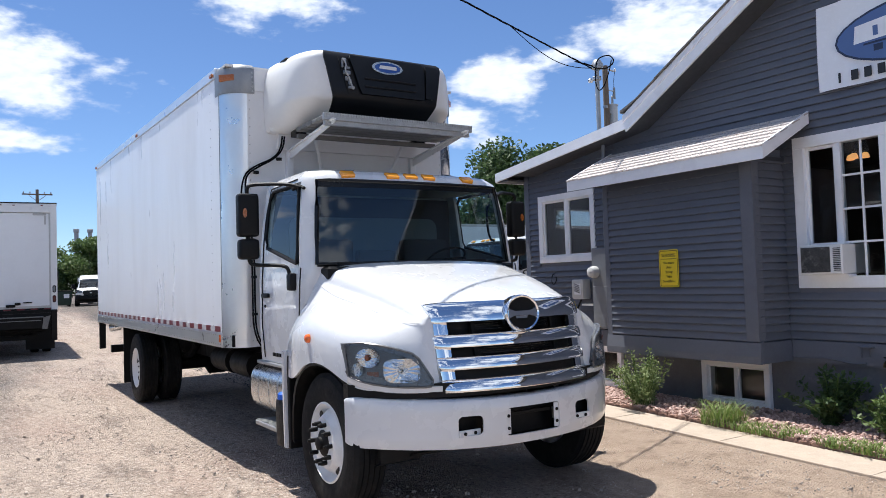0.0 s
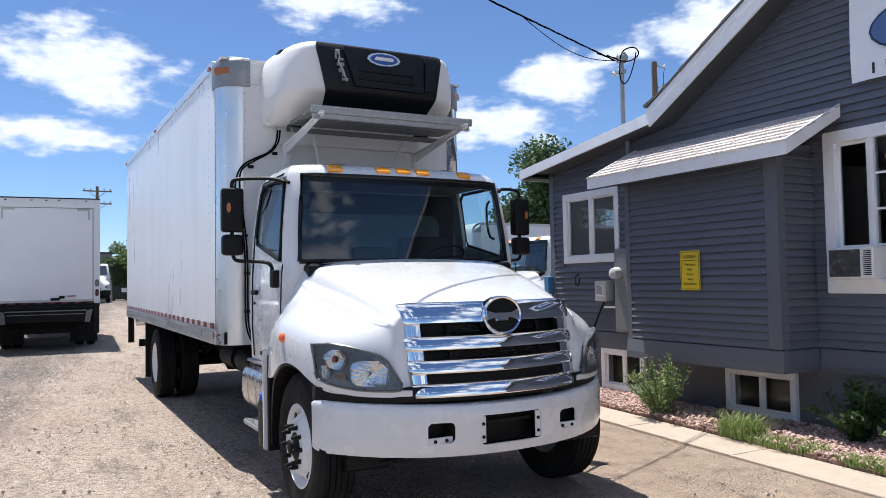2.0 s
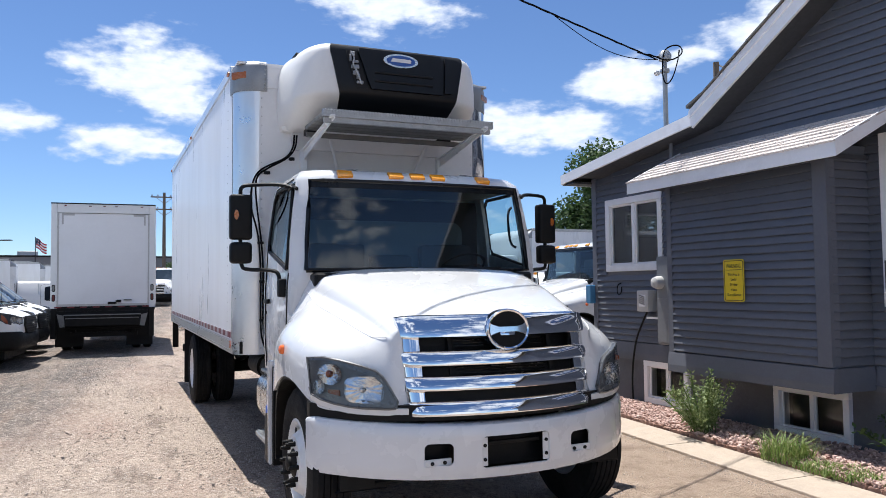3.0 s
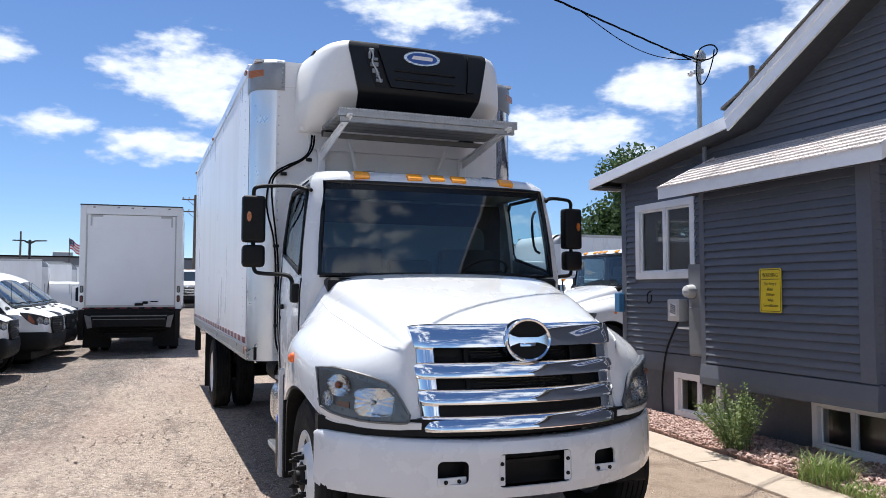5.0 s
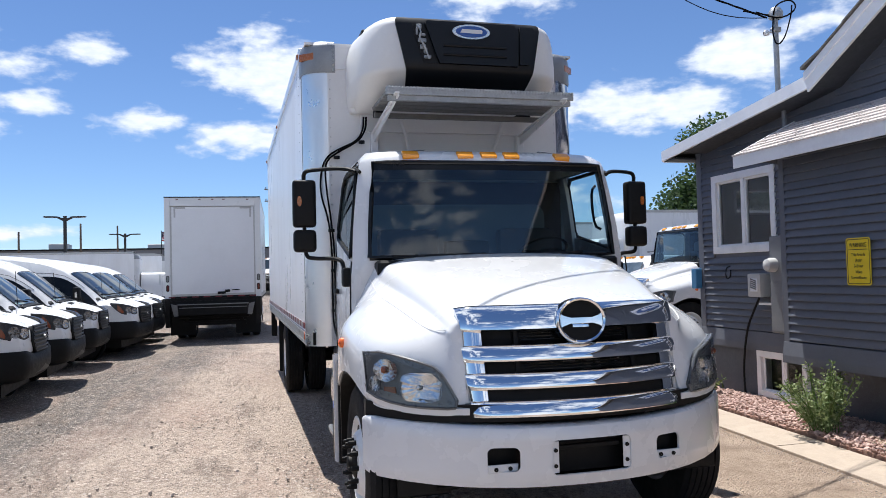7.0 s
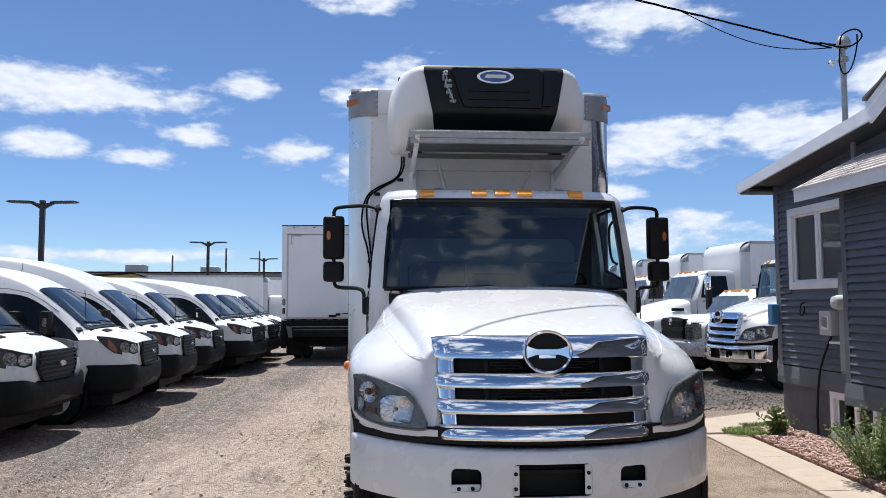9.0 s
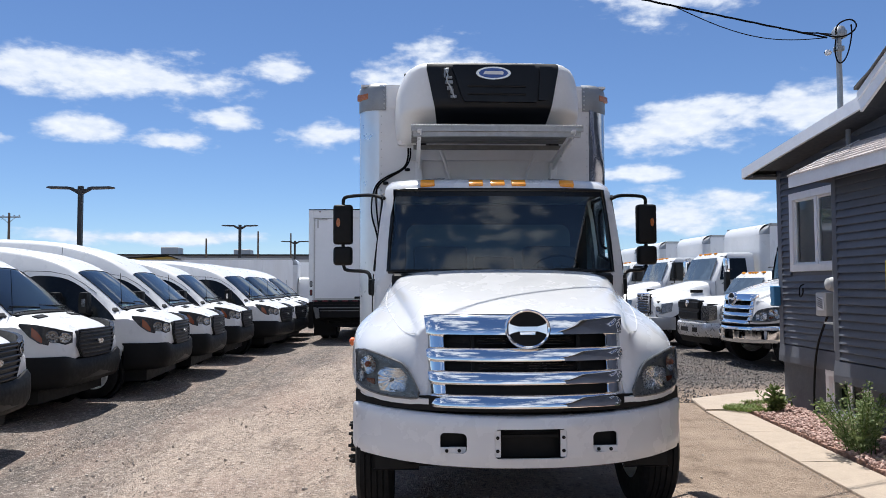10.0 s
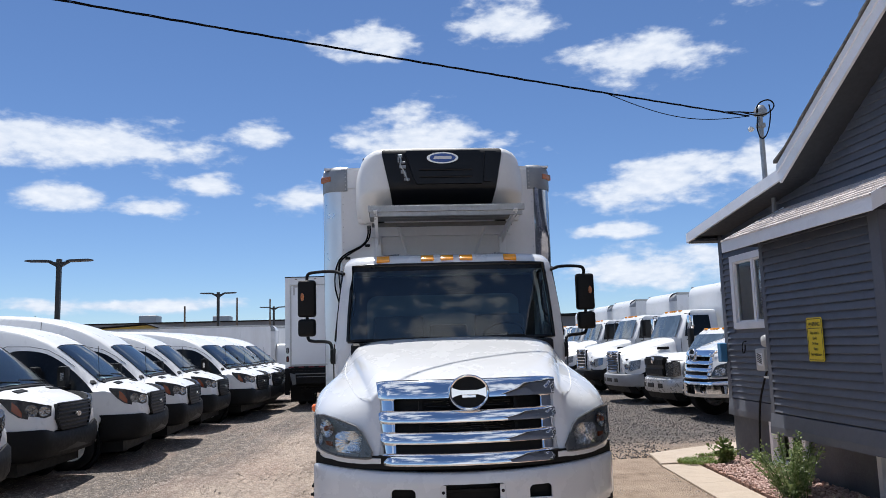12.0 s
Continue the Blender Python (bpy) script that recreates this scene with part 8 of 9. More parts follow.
def build_lorry(m, label, style, box_h=3.70, length=7.6, cargo=True):
    """A conventional-cab lorry. style: square, oval or slim."""
    lo = thing("box_truck", m, label, "truck", "trucks behind the house")
    hood_h = {"square": 1.40, "oval": 1.50, "slim": 1.55}[style]
    w = {"square": 1.0, "oval": 1.12, "slim": 1.14}[style]
    cowl, cz, roof_z = {"square": (1.25, 1.42, 2.02), "oval": (1.55, 1.80, 2.60), "slim": (1.5, 1.80, 2.62)}[style]
    gw = {"square": 0.62, "oval": 0.48, "slim": 0.50}[style]
    # hood and wings
    rows = []
    for i in range(9):
        t = i / 8
        y = 0.05 + (cowl - 0.05) * t
        zh = hood_h - 0.06 * (1 - t) ** 3 + (cz - hood_h) * t
        wh = gw + 0.06 + (0.86 * w / 1.1 - gw - 0.06) * t
        xo = w * min(1, 0.70 + 1.9 * t)
        zf = 1.18 + 0.2 * min(1, t * 2) - (0.1 if t > 0.9 else 0)
        zf = min(zf, zh - 0.12)
        arch = (y - 0.95) / 0.58
        low = 0.80
        if abs(arch) < 1:
            low = max(low, 0.50 + 0.56 * math.sqrt(1 - arch * arch))
        zf = max(zf, low + 0.05)
        half = [(0, zh + 0.03), (wh * 0.6, zh + 0.015), (wh, zh - 0.05), (wh + 0.03, zh - 0.16), (max(wh + 0.05, xo * 0.9), zf), (max(wh + 0.07, xo), zf - 0.10), (max(wh + 0.07, xo), low)]
        rows.append([(-x, y, z) for x, z in reversed(half)] + [(x, y, z) for x, z in half[1:]])
    part("hood", loft(rows, closed=False, caps=False), M_WHITE, lo, "white hood and wings", solid=0.02, subsurf=1, smooth=180)
    part("engine_bay", box(-0.80, 0.12, 0.55, 0.80, cowl, 1.25), M_BLACK, lo)
    a, b = rows[0][0][0], gw + 0.06
    part("front_panel", prism([(a, 0.80), (-a, 0.80), (-a, 1.10), (b + 0.10, 1.16), (b, hood_h - 0.16), (-b, hood_h - 0.16), (-b - 0.10, 1.16), (a, 1.10)], "y", 0.045, 0.075), M_WHITE, lo, "white panel round the grille")
    # cab
    back = cowl + (1.25 if style != "square" else 1.35)
    lev = ((0.85, w * 0.97, cowl + 0.05), (cz - 0.08, w * 0.97, cowl + 0.0), (cz, w * 0.965, cowl), (roof_z - 0.12, w * 0.85, cowl + 0.30), (roof_z - 0.03, w * 0.80, cowl + 0.42), (roof_z, w * 0.6, cowl + 0.62))
    rows = []
    for z, ww, yf in lev:
        half = [(0, yf - 0.03), (ww * 0.85, yf), (ww, yf + 0.12), (ww, back - 0.2), (ww, back), (0, back)]
        rows.append([(x, y, z) for x, y in half] + [(-x, y, z) for x, y in reversed(half[1:-1])])
    part("cab_shell", loft(rows), M_WHITE, lo, "white cab", smooth=35)
    rows = []
    for z, ww, yf in ((cz + 0.03, w * 0.84, cowl + 0.012), (roof_z - 0.16, w * 0.76, cowl + 0.272)):
        rows.append([(ww * q, yf - 0.04 + 0.028 * abs(q) ** 2, z) for q in (-1, -0.5, 0, 0.5, 1)])
    panel(rows, M_SKYGLASS, lo, "windscreen", "sky-lit windscreen")
    for s in (-1, 1):
        rows = []
        for y0, y1, z, f in ((cowl + 0.22, back - 0.22, cz + 0.04, 0.965), (cowl + 0.38, back - 0.24, roof_z - 0.17, 0.866)):
            rows.append([(s * (w * f + 0.010), y0 + (y1 - y0) * q, z) for q in (0, 0.33, 0.66, 1)])
        panel(rows, M_DOORDARK, lo, "door_glass", "dark door window")
        part("door_seam", tube([(s * (w * 0.97 + 0.002), cowl + 0.10, 0.9), (s * (w * 0.97 + 0.002), cowl + 0.10, cz)], 0.007, 5), M_BLACK, lo)
        part("door_seam", tube([(s * (w * 0.97 + 0.002), back - 0.14, 0.9), (s * (w * 0.97 + 0.002), back - 0.14, cz)], 0.007, 5), M_BLACK, lo)
        part("door_handle", box(*sorted((s * w * 0.97, s * (w * 0.97 + 0.03)))[:1], back - 0.36, cz - 0.22, sorted((s * w * 0.97, s * (w * 0.97 + 0.03)))[1], back - 0.2, cz - 0.18), M_BLACK, lo)
        mr = sub_empty("side_mirror", lo, label="tall side mirror")
        part("head", box(s * (w + 0.24) - 0.09, cowl + 0.22, cz + 0.10, s * (w + 0.24) + 0.09, cowl + 0.34, cz + 0.62, 0.03, seg=2), M_CHROME if style == "oval" else M_BLACK, mr)
        part("arm", tube([(s * w * 0.93, cowl + 0.28, cz + 0.68), (s * (w + 0.24), cowl + 0.28, cz + 0.68), (s * (w + 0.24), cowl + 0.28, cz - 0.04), (s * w * 0.97, cowl + 0.28, cz - 0.06)], 0.015, 6), M_BLACK, mr)
        # lamp
        if style == "square":
            pts = [[(s * 0.64, 0.0, 0.86), (s * 0.64, 0.0, 1.20)], [(s * 0.90, 0.08, 0.86), (s * 0.90, 0.08, 1.22)], [(s * 0.98, 0.24, 0.9), (s * 0.98, 0.24, 1.22)]]
        else:
            pts = [[(s * (gw + 0.05), 0.02, 0.90), (s * (gw + 0.07), 0.06, 1.06)], [(s * (w * 0.88), 0.15, 0.90), (s * (w * 0.86), 0.19, 1.18)], [(s * w * 1.0, 0.38, 0.98), (s * w * 1.0, 0.42, 1.22)]]
        hl = panel(pts, M_LAMPGLASS, lo, "headlight", "clear headlight", 0.05)
        if style != "square":
            part("reflector", lathe([(-0.02, 0.085), (-0.028, 0.08), (-0.01, 0.05), (-0.025, 0.02), (-0.028, 0.002)], 16, "y"), M_LAMPGLASS, hl, at=pose(s * w * 0.80, 0.10, 1.03, 0, 0, s * 25))
        if style in ("oval", "slim"):
            part("hood_vent", box(*sorted((s * w * 0.80, s * w * 0.84))[:1], 1.0, 1.48, sorted((s * w * 0.80, s * w * 0.84))[1], 1.35, 1.56, 0.01), M_GRILLE, lo)
    # grille
    gr = sub_empty("grille", lo, label={"square": "black grille", "oval": "chrome slatted grille", "slim": "chrome framed grille"}[style])
    g0, g1 = (0.86, hood_h - 0.06) if style != "square" else (0.86, 1.33)
    part("backing", prism([(-gw * 0.9, g0), (gw * 0.9, g0), (gw, g1), (-gw, g1)], "y", -0.02, 0.12, bevel=0.02), M_GRILLE, gr)
    nb = {"square": 2, "oval": 8, "slim": 6}[style]
    for i in range(nb):
        z = g0 + (g1 - g0) * (i + 0.5) / nb
        hh = 0.075 if style == "square" else 0.012
        wg = gw * (0.92 + 0.08 * i / nb)
        part("bar", box(-wg, -0.055, z - hh, wg, -0.01, z + hh, 0.012 if hh > 0.02 else 0.004), M_DARKTRIM if style == "square" else M_CHROME, gr)
    if style != "square":
        part("surround", tube([(-gw * 0.9, -0.02, g0), (gw * 0.9, -0.02, g0), (gw, 0.0, g1), (-gw, 0.0, g1), (-gw * 0.9, -0.02, g0)], 0.03, 6), M_CHROME, gr)
    part("emblem", lathe([(-0.085, 0.005), (-0.08, 0.08), (-0.05, 0.085)], 18, "y", center=(0, 0, g1 - 0.08)), M_CHROME, lo, "round metal emblem")
    # bumper
    bmat = {"square": M_BUMPERPALE, "oval": M_BUMPERGREY, "slim": M_DARKTRIM}[style]
    rows = []
    for i in range(15):
        q = -1 + i / 7
        x, y = w * 1.03 * q, -0.14 + 0.16 * q * q + 0.30 * q ** 6
        rows.append([(x, y + 0.04, 0.48), (x, y, 0.52), (x, y - 0.012, 0.66), (x, y, 0.79), (x, y + 0.04, 0.82), (x, y + 0.16, 0.82), (x, y + 0.16, 0.48)])
    part("bumper", loft(rows), bmat, lo, {"square": "pale metal bumper", "oval": "grey bumper", "slim": "dark bumper"}[style], smooth=40)
    part("valance", prism([(0.06, 0.48), (0.30, 0.48), (0.42, 0.27), (0.16, 0.30)], "x", -w * 0.86, w * 0.86), M_DARKTRIM, lo)
    for x, hw in ((-0.5, 0.10), (0.0, 0.2), (0.5, 0.10)):
        q = x / (w * 1.03)
        yf = -0.152 + 0.16 * q * q + 0.30 * q ** 6
        part("bumper_opening", box(-hw, -0.004, 0.59, hw, 0.05, 0.70, 0.01), M_GRILLE, lo, at=pose(x, yf, 0, 0, 0, math.degrees(math.atan(0.32 * q / w))))
    for x in (-0.5, -0.15, 0.0, 0.15, 0.5):
        part("roof_marker_lamp", box(x - 0.05, cowl + 0.34, roof_z - 0.055, x + 0.05, cowl + 0.42, roof_z - 0.005, 0.01), M_AMBER, lo)
    for s in (-1, 1):
        simple_wheel(lo, s * (w - 0.14), 0.95, 0.49, 0.26, s)
        if cargo:
            simple_wheel(lo, s * (w - 0.10), back + length * 0.65, 0.49, 0.28, s)
    part("frame_rails", box(-0.45, 0.3, 0.6, 0.45, back + length - 0.3, 0.95), M_CHASSIS, lo)
    part("tank", tube([(-w + 0.2, cowl + 0.3, 0.62), (-w + 0.2, back - 0.1, 0.62)], 0.22, 14), M_STEEL, lo)
    part("tank", tube([(w - 0.2, cowl + 0.3, 0.62), (w - 0.2, back - 0.1, 0.62)], 0.22, 14), M_STEEL, lo)
    if cargo:
        cargo_shell(lo, 1.27, back + 0.12, back + 0.12 + length, 1.05, box_h)
    return lo


M_BUMPERPALE = mat("bumper_pale", (0.52, 0.52, 0.52), 0.3, 0.6, vary=0.1, scale=6)
M_BUMPERGREY = mat("bumper_grey", (0.26, 0.265, 0.275), 0.4, vary=0.1, scale=6)
LORRY_TURN = -88


def build_sister_truck(m):
    """A second truck of the main truck's make: the same cab and front, a chrome bumper, no cargo box."""
    lo = copy_thing(truck, m)
    tagged(lo, "white cab truck with chrome grille bars and chrome bumper", "truck", "trucks behind the house")
    drop = [c for c in lo.children if c.name.split(".")[0] in ("refrigeration_unit", "catwalk", "cargo_box")]
    for o in [q for c in drop for q in c.children_recursive] + drop:
        bpy.data.objects.remove(o)
    for c in lo.children:
        if c.name.split(".")[0] in ("bumper", "tow_bracket", "plate_bracket"):
            c.data = c.data.copy()
            c.data.materials[0] = M_CHROME
            tagged(c, "chrome plated front bumper" if c.name.startswith("bumper") else "")
    return lo


build_sister_truck(placed(6.05, 10.75, LORRY_TURN))
build_lorry(placed(6.05, 13.2, LORRY_TURN), "white pickup-cab box truck with black grille", "square", 3.2, 4.5, cargo=False)
build_lorry(placed(5.95, 16.5, LORRY_TURN), "white box truck with slatted chrome grille and grey bumper", "oval", 3.38, 6.5)
build_lorry(placed(6.12, 20.9, LORRY_TURN), "white box truck with dark bumper and hood vents", "slim", 3.35, 6.5)
build_lorry(placed(6.2, 25.5, LORRY_TURN), "white box truck far along the row", "slim", 3.4, 6.5)
build_lorry(placed(6.4, 29.6, LORRY_TURN), "white box truck far along the row", "oval", 3.4, 6.5)
build_lorry(placed(6.6, 34.0, LORRY_TURN), "white box truck far along the row", "oval", 3.4, 6.5)


M_DOORSKIN = mat("roll_door_paint", (0.74, 0.75, 0.77), 0.4, vary=0.02, scale=1.5, dirt=(0.6, 0.6, 0.6), dirt_amount=0.2)
M_STRIPGREY = mat("strip_grey", (0.42, 0.42, 0.42), 0.5)
M_REDDARK = mat("dark_red_lens", (0.10, 0.008, 0.008), 0.25, coat=0.4)
M_LAMPSHADE = mat("dim_clear_lens", (0.16, 0.165, 0.17), 0.2, coat=0.4)


def build_tail_lorry():
    """The box truck that shows its tail and lift gate."""
    x0, x1, y0, y1, z0, z1 = -3.79, -1.20, 18.3, 25.3, 1.21, 4.04
    lo = thing("box_truck", pose((x0 + x1) / 2 - 0.02, y0, 0, 0, 0, -3.0), "white box truck seen from behind with a black lift gate", "truck")
    w = (x1 - x0) / 2
    body = sub_empty("cargo_box", lo, label="white cargo box with a roll-up rear door")
    L = y1 - y0
    for s in (-1, 1):
        a, b = sorted((s * w, s * (w - 0.04)))
        part("side_panel", box(a, 0.05, z0 + 0.1, b, L, z1 - 0.07), M_BOXSKIN, body)
        part("top_rail", box(a - 0.008, 0.05, z1 - 0.07, b + 0.008, L, z1), M_ALUDULL, body)
        part("bottom_rail", box(a - 0.008, 0.05, z0, b + 0.008, L, z0 + 0.1), M_ALUDULL, body)
        a, b = sorted((s * w, s * (w - 0.15)))
        part("rear_post", box(a, -0.02, z0, b, 0.06, z1 - 0.02, 0.008), M_WHITE, body)
        part("door_track", box(*sorted((s * (w - 0.15), s * (w - 0.19)))[:1], 0.02, z0 + 0.1, sorted((s * (w - 0.15), s * (w - 0.19)))[1], 0.07, z1 - 0.28), M_ALUDULL, body)
        for z in (1.50, 1.76):
            part("tail_lamp", prism([(s * (w - 0.075) + x, z + zz) for x, zz in rounded(0.052, 0.15, 0.025)], "y", -0.035, -0.018), M_REDDARK if z < 1.7 else M_LAMPSHADE, body, "red tail lamp" if z < 1.7 else "clear reversing lamp")
            part("lamp_rim", prism([(s * (w - 0.075) + x, z + zz) for x, zz in rounded(0.085, 0.19, 0.04)], "y", -0.028, -0.0205), M_BLACK, body)
    part("rear_header", box(-w + 0.151, -0.018, z1 - 0.26, w - 0.151, 0.06, z1 - 0.02, 0.006), M_WHITE, body)
    part("rear_cap", box(-w - 0.005, -0.025, z1 - 0.02, w + 0.005, 0.10, z1 + 0.008), M_CHASSIS, body)
    for s in (-1, 1):
        a, b = sorted((s * (w - 0.25), s * (w - 0.56)))
        part("corner_strip", box(a, 0.012, z1 - 0.33, b, 0.0245, z1 - 0.275), M_STRIPGREY, body, "grey reflective corner strip")
        a, b = sorted((s * (w - 0.25), s * (w - 0.295)))
        part("corner_strip", box(a, 0.012, z1 - 0.57, b, 0.0245, z1 - 0.334), M_STRIPGREY, body, "grey reflective corner strip")
    for x in (-0.95, -0.35, 0.0, 0.3, 0.95):
        part("header_lamp", box(x - 0.03, -0.03, z1 - 0.085, x + 0.03, -0.02, z1 - 0.06), M_REDDARK, body)
    n = 7
    dz = (z1 - 0.27 - z0 - 0.12) / n
    for i in range(n):
        part("door_slat", box(-w + 0.15, 0.025, z0 + 0.12 + dz * i, w - 0.15, 0.05, z0 + 0.12 + dz * (i + 1) - 0.0005, 0.0008), M_DOORSKIN, body)
    part("door_foot", box(-w + 0.15, 0.015, z0 + 0.06, w - 0.15, 0.06, z0 + 0.12), M_ALUDULL, body)
    part("latch", box(0.1, -0.02, z0 + 0.10, 0.32, 0.03, z0 + 0.17, 0.01), M_CHASSIS, body)
    part("latch", box(0.30, -0.03, z0 + 0.15, 0.44, 0.02, z0 + 0.22, 0.01), M_CHASSIS, body)
    part("latch", box(0.50, -0.015, z0 + 0.2, 0.7, 0.025, z0 + 0.225), M_CHASSIS, body)
    for i in range(8):
        x = -w + 0.1 + i * 0.31
        part("tape", box(x, -0.028, z0 + 0.02, x + 0.17, -0.021, z0 + 0.055), M_RED, body)
    part("roof_skin", box(-w, 0.05, z1 - 0.03, w, L, z1 - 0.01), M_BOXFRONT, body)
    part("front_wall", box(-w, L, z0, w, L + 0.05, z1), M_BOXFRONT, body)
    part("floor_frame", box(-w, 0.06, z0 - 0.06, w, L, z0 + 0.09), M_CHASSIS, body)
    lg = sub_empty("lift_gate", lo, label="folded black lift gate")
    part("deck_edge", box(-w + 0.02, -0.10, z0 - 0.06, w - 0.02, 0.0, z0 + 0.01), M_CHASSIS, lg)
    for s in (-1, 1):
        part("runner", box(s * (w - 0.09) - 0.07, -0.16, 0.42, s * (w - 0.09) + 0.07, -0.02, z0 - 0.01, 0.01), M_CHASSIS, lg)
        part("arm", prism([(-0.10, z0 - 0.15), (0.12, z0 - 0.12), (0.30, 0.62), (0.12, 0.55)], "x", s * 0.74 - 0.05, s * 0.74 + 0.05), M_CHASSIS, lg)
        part("gate_bracket", prism([(s * (w - 0.34), z0 - 0.18), (s * (w - 0.18), z0 - 0.14), (s * (w - 0.26), 0.72), (s * (w - 0.38), 0.74)], "y", -0.24, -0.17), M_PLANK, lg)
    part("folded_platform", box(-0.92, -0.28, 0.74, 0.92, -0.10, 1.05, 0.02), M_CHASSIS, lg)
    part("platform_rib", box(-0.95, -0.30, 1.03, 0.95, -0.265, 1.06, 0.006), M_PLANK, lg, "worn steel lip")
    part("platform_rib", box(-0.90, -0.30, 0.945, 0.90, -0.275, 0.965, 0.004), M_PLANK, lg)
    part("cross_tube", tube([(-0.95, 0.05, 0.70), (0.95, 0.05, 0.70)], 0.06, 12), M_CHASSIS, lg)
    part("backing_plate", box(-w + 0.10, 0.32, 0.50, w - 0.10, 0.36, z0 - 0.07), M_BLACK, lg)
    part("valance", box(-w + 0.05, -0.12, z0 - 0.22, w - 0.05, -0.02, z0 - 0.065, 0.01), M_CHASSIS, lg)
    part("tail_bar", box(-0.85, 0.2, 0.44, 0.85, 0.28, 0.56), M_CHASSIS, lg)
    for s in (-1, 1):
        part("mud_flap", box(*sorted((s * 0.55, s * 1.24))[:1], 0.62, 0.16, sorted((s * 0.55, s * 1.24))[1], 0.64, 1.2), M_BLACK, lo)
        for x in (1.08, 0.78):
            simple_wheel(lo, s * x, 1.9, 0.49, 0.26, s)
        simple_wheel(lo, s * 1.0, 8.7, 0.49, 0.26, s)
    part("frame_rails", box(-0.45, 0.3, 0.65, 0.45, 9.4, 1.0), M_CHASSIS, lo)
    part("tank", box(0.55, 4.4, 0.30, 1.05, 6.4, 0.95, 0.05), M_CHASSIS, lo)
    part("tank", box(-1.05, 3.4, 0.30, -0.55, 6.4, 0.95, 0.05), M_CHASSIS, lo)
    # added dark block, hides the lit ground seen beneath the lorry
    part("spare_carrier", box(-0.52, 2.6, 0.32, 0.52, 5.8, 0.64, 0.05), M_CHASSIS, lo)
    part("cab_shell", box(-1.0, L + 0.2, 0.8, 1.0, L + 1.6, 2.6, 0.12, seg=2), M_WHITE, lo)
    part("hood", box(-0.9, L + 1.6, 0.7, 0.9, L + 3.0, 1.7, 0.15, seg=2), M_WHITE, lo)


build_tail_lorry()


def build_cutaway(m, label, box_h, blen):
    """A van-nosed box truck: low cab with a white cargo box behind."""
    lo = build_van("cutaway_truck", m, label, 2.05, 3.0, "cutaway trucks past the vans")
    lo["category"] = "truck"
    cargo_shell(lo, 1.18, 3.05, 3.05 + blen, 0.95, box_h)
    return lo


build_cutaway(placed(-2.75, 30.6, VAN_TURN), "white cutaway-cab box truck past the vans", 2.95, 5.0)
build_cutaway(placed(-2.0, 34.2, VAN_TURN), "white cutaway-cab box truck past the vans", 2.95, 5.0)
build_cutaway(placed(-1.7, 38.0, VAN_TURN), "white cutaway-cab box truck past the vans", 2.95, 5.0)


def build_trailer(m):
    tr = thing("box_trailer", m, "long white box trailer parked behind the trucks", "trailer")
    cargo_shell(tr, 1.28, 0, 14.0, 1.1, 3.42)
    part("landing_leg", box(-0.9, 2.6, 0, -0.75, 2.8, 1.1), M_CHASSIS, tr)
    part("landing_leg", box(0.75, 2.6, 0, 0.9, 2.8, 1.1), M_CHASSIS, tr)
    for s in (-1, 1):
        for y in (11.0, 12.2):
            simple_wheel(tr, s * 1.05, y, 0.5, 0.3, s)


build_trailer(pose(-6.4, 46.0, 0, 0, 0, 92))
far_van = build_van("cargo_van", pose(4.62, 56.0, FAR_RISE, 0, 0, -8), "white cargo van far down the drive", 2.32, group="far vehicles")
build_lorry(pose(0.45, 50.0, FAR_RISE, 0, 0, -6), "white truck at the end of the drive", "slim", 3.4, 5.0, cargo=False)


def build_drive_end():
    sk = thing("dumpster", pose(2.95, 57.6, FAR_RISE), "dark green steel dumpster with a pale notice", "dumpster")
    part("body", prism([(-0.55, 0.12), (0.55, 0.12), (0.62, 1.12), (-0.62, 1.12)], "y", 0, 1.3), M_DUMPSTER, sk)
    part("lid", box(-0.66, -0.05, 1.12, 0.66, 1.35, 1.18, 0.01), M_BLACK, sk)
    part("notice", box(0.05, -0.055, 0.62, 0.42, -0.035, 0.92), M_SIGNWHITE, sk)
    for x in (-0.45, 0.45):
        part("foot", box(x - 0.06, 0.1, 0, x + 0.06, 1.2, 0.13), M_CHASSIS, sk)
    fe = thing("fence", pose(-2.6, 53.6, FAR_RISE), "weathered grey board fence across the end of the drive", "fence")
    for z in (0.35, 1.2):
        part("rail", box(0, 0.02, z, 4.62, 0.07, z + 0.09), M_GREYBOARD, fe)
    slat = finish(box(-0.07, -0.012, -0.1, 0.07, 0.012, 1.5, 0.004), "slat", M_GREYBOARD, 30)
    for i in range(30):
        share("slat", slat, fe, pose(0.08 + 0.154 * i, 0, 0.02 * math.sin(i * 2.3)))
    for x in (7.72, 9.13):
        ck = thing("chimney_stack", pose(x, 90, 0), "plain grey metal chimney stack behind the trees", "chimney", "chimney stacks")
        part("shaft", tube([(0, 0, 0), (0, 0, 8.35)], 0.23, 16), M_FARSTACK, ck)
        part("cap", lathe([(8.3, 0.24), (8.33, 0.31), (8.68, 0.31), (8.72, 0.22)], 16, "z"), M_FARSTACK, ck)


M_DUMPSTER = mat("dumpster_green", (0.012, 0.035, 0.022), 0.5, vary=0.2, scale=3)
M_GREYBOARD = mat("grey_board", (0.30, 0.29, 0.28), 0.85, vary=0.15, scale=4, random_tint=0.25)
M_FARSTACK = mat("stack_grey", (0.36, 0.37, 0.39), 0.6, vary=0.08, scale=2)
build_drive_end()

# ---------------------------------------------------------------- yard lamps, poles, far buildings


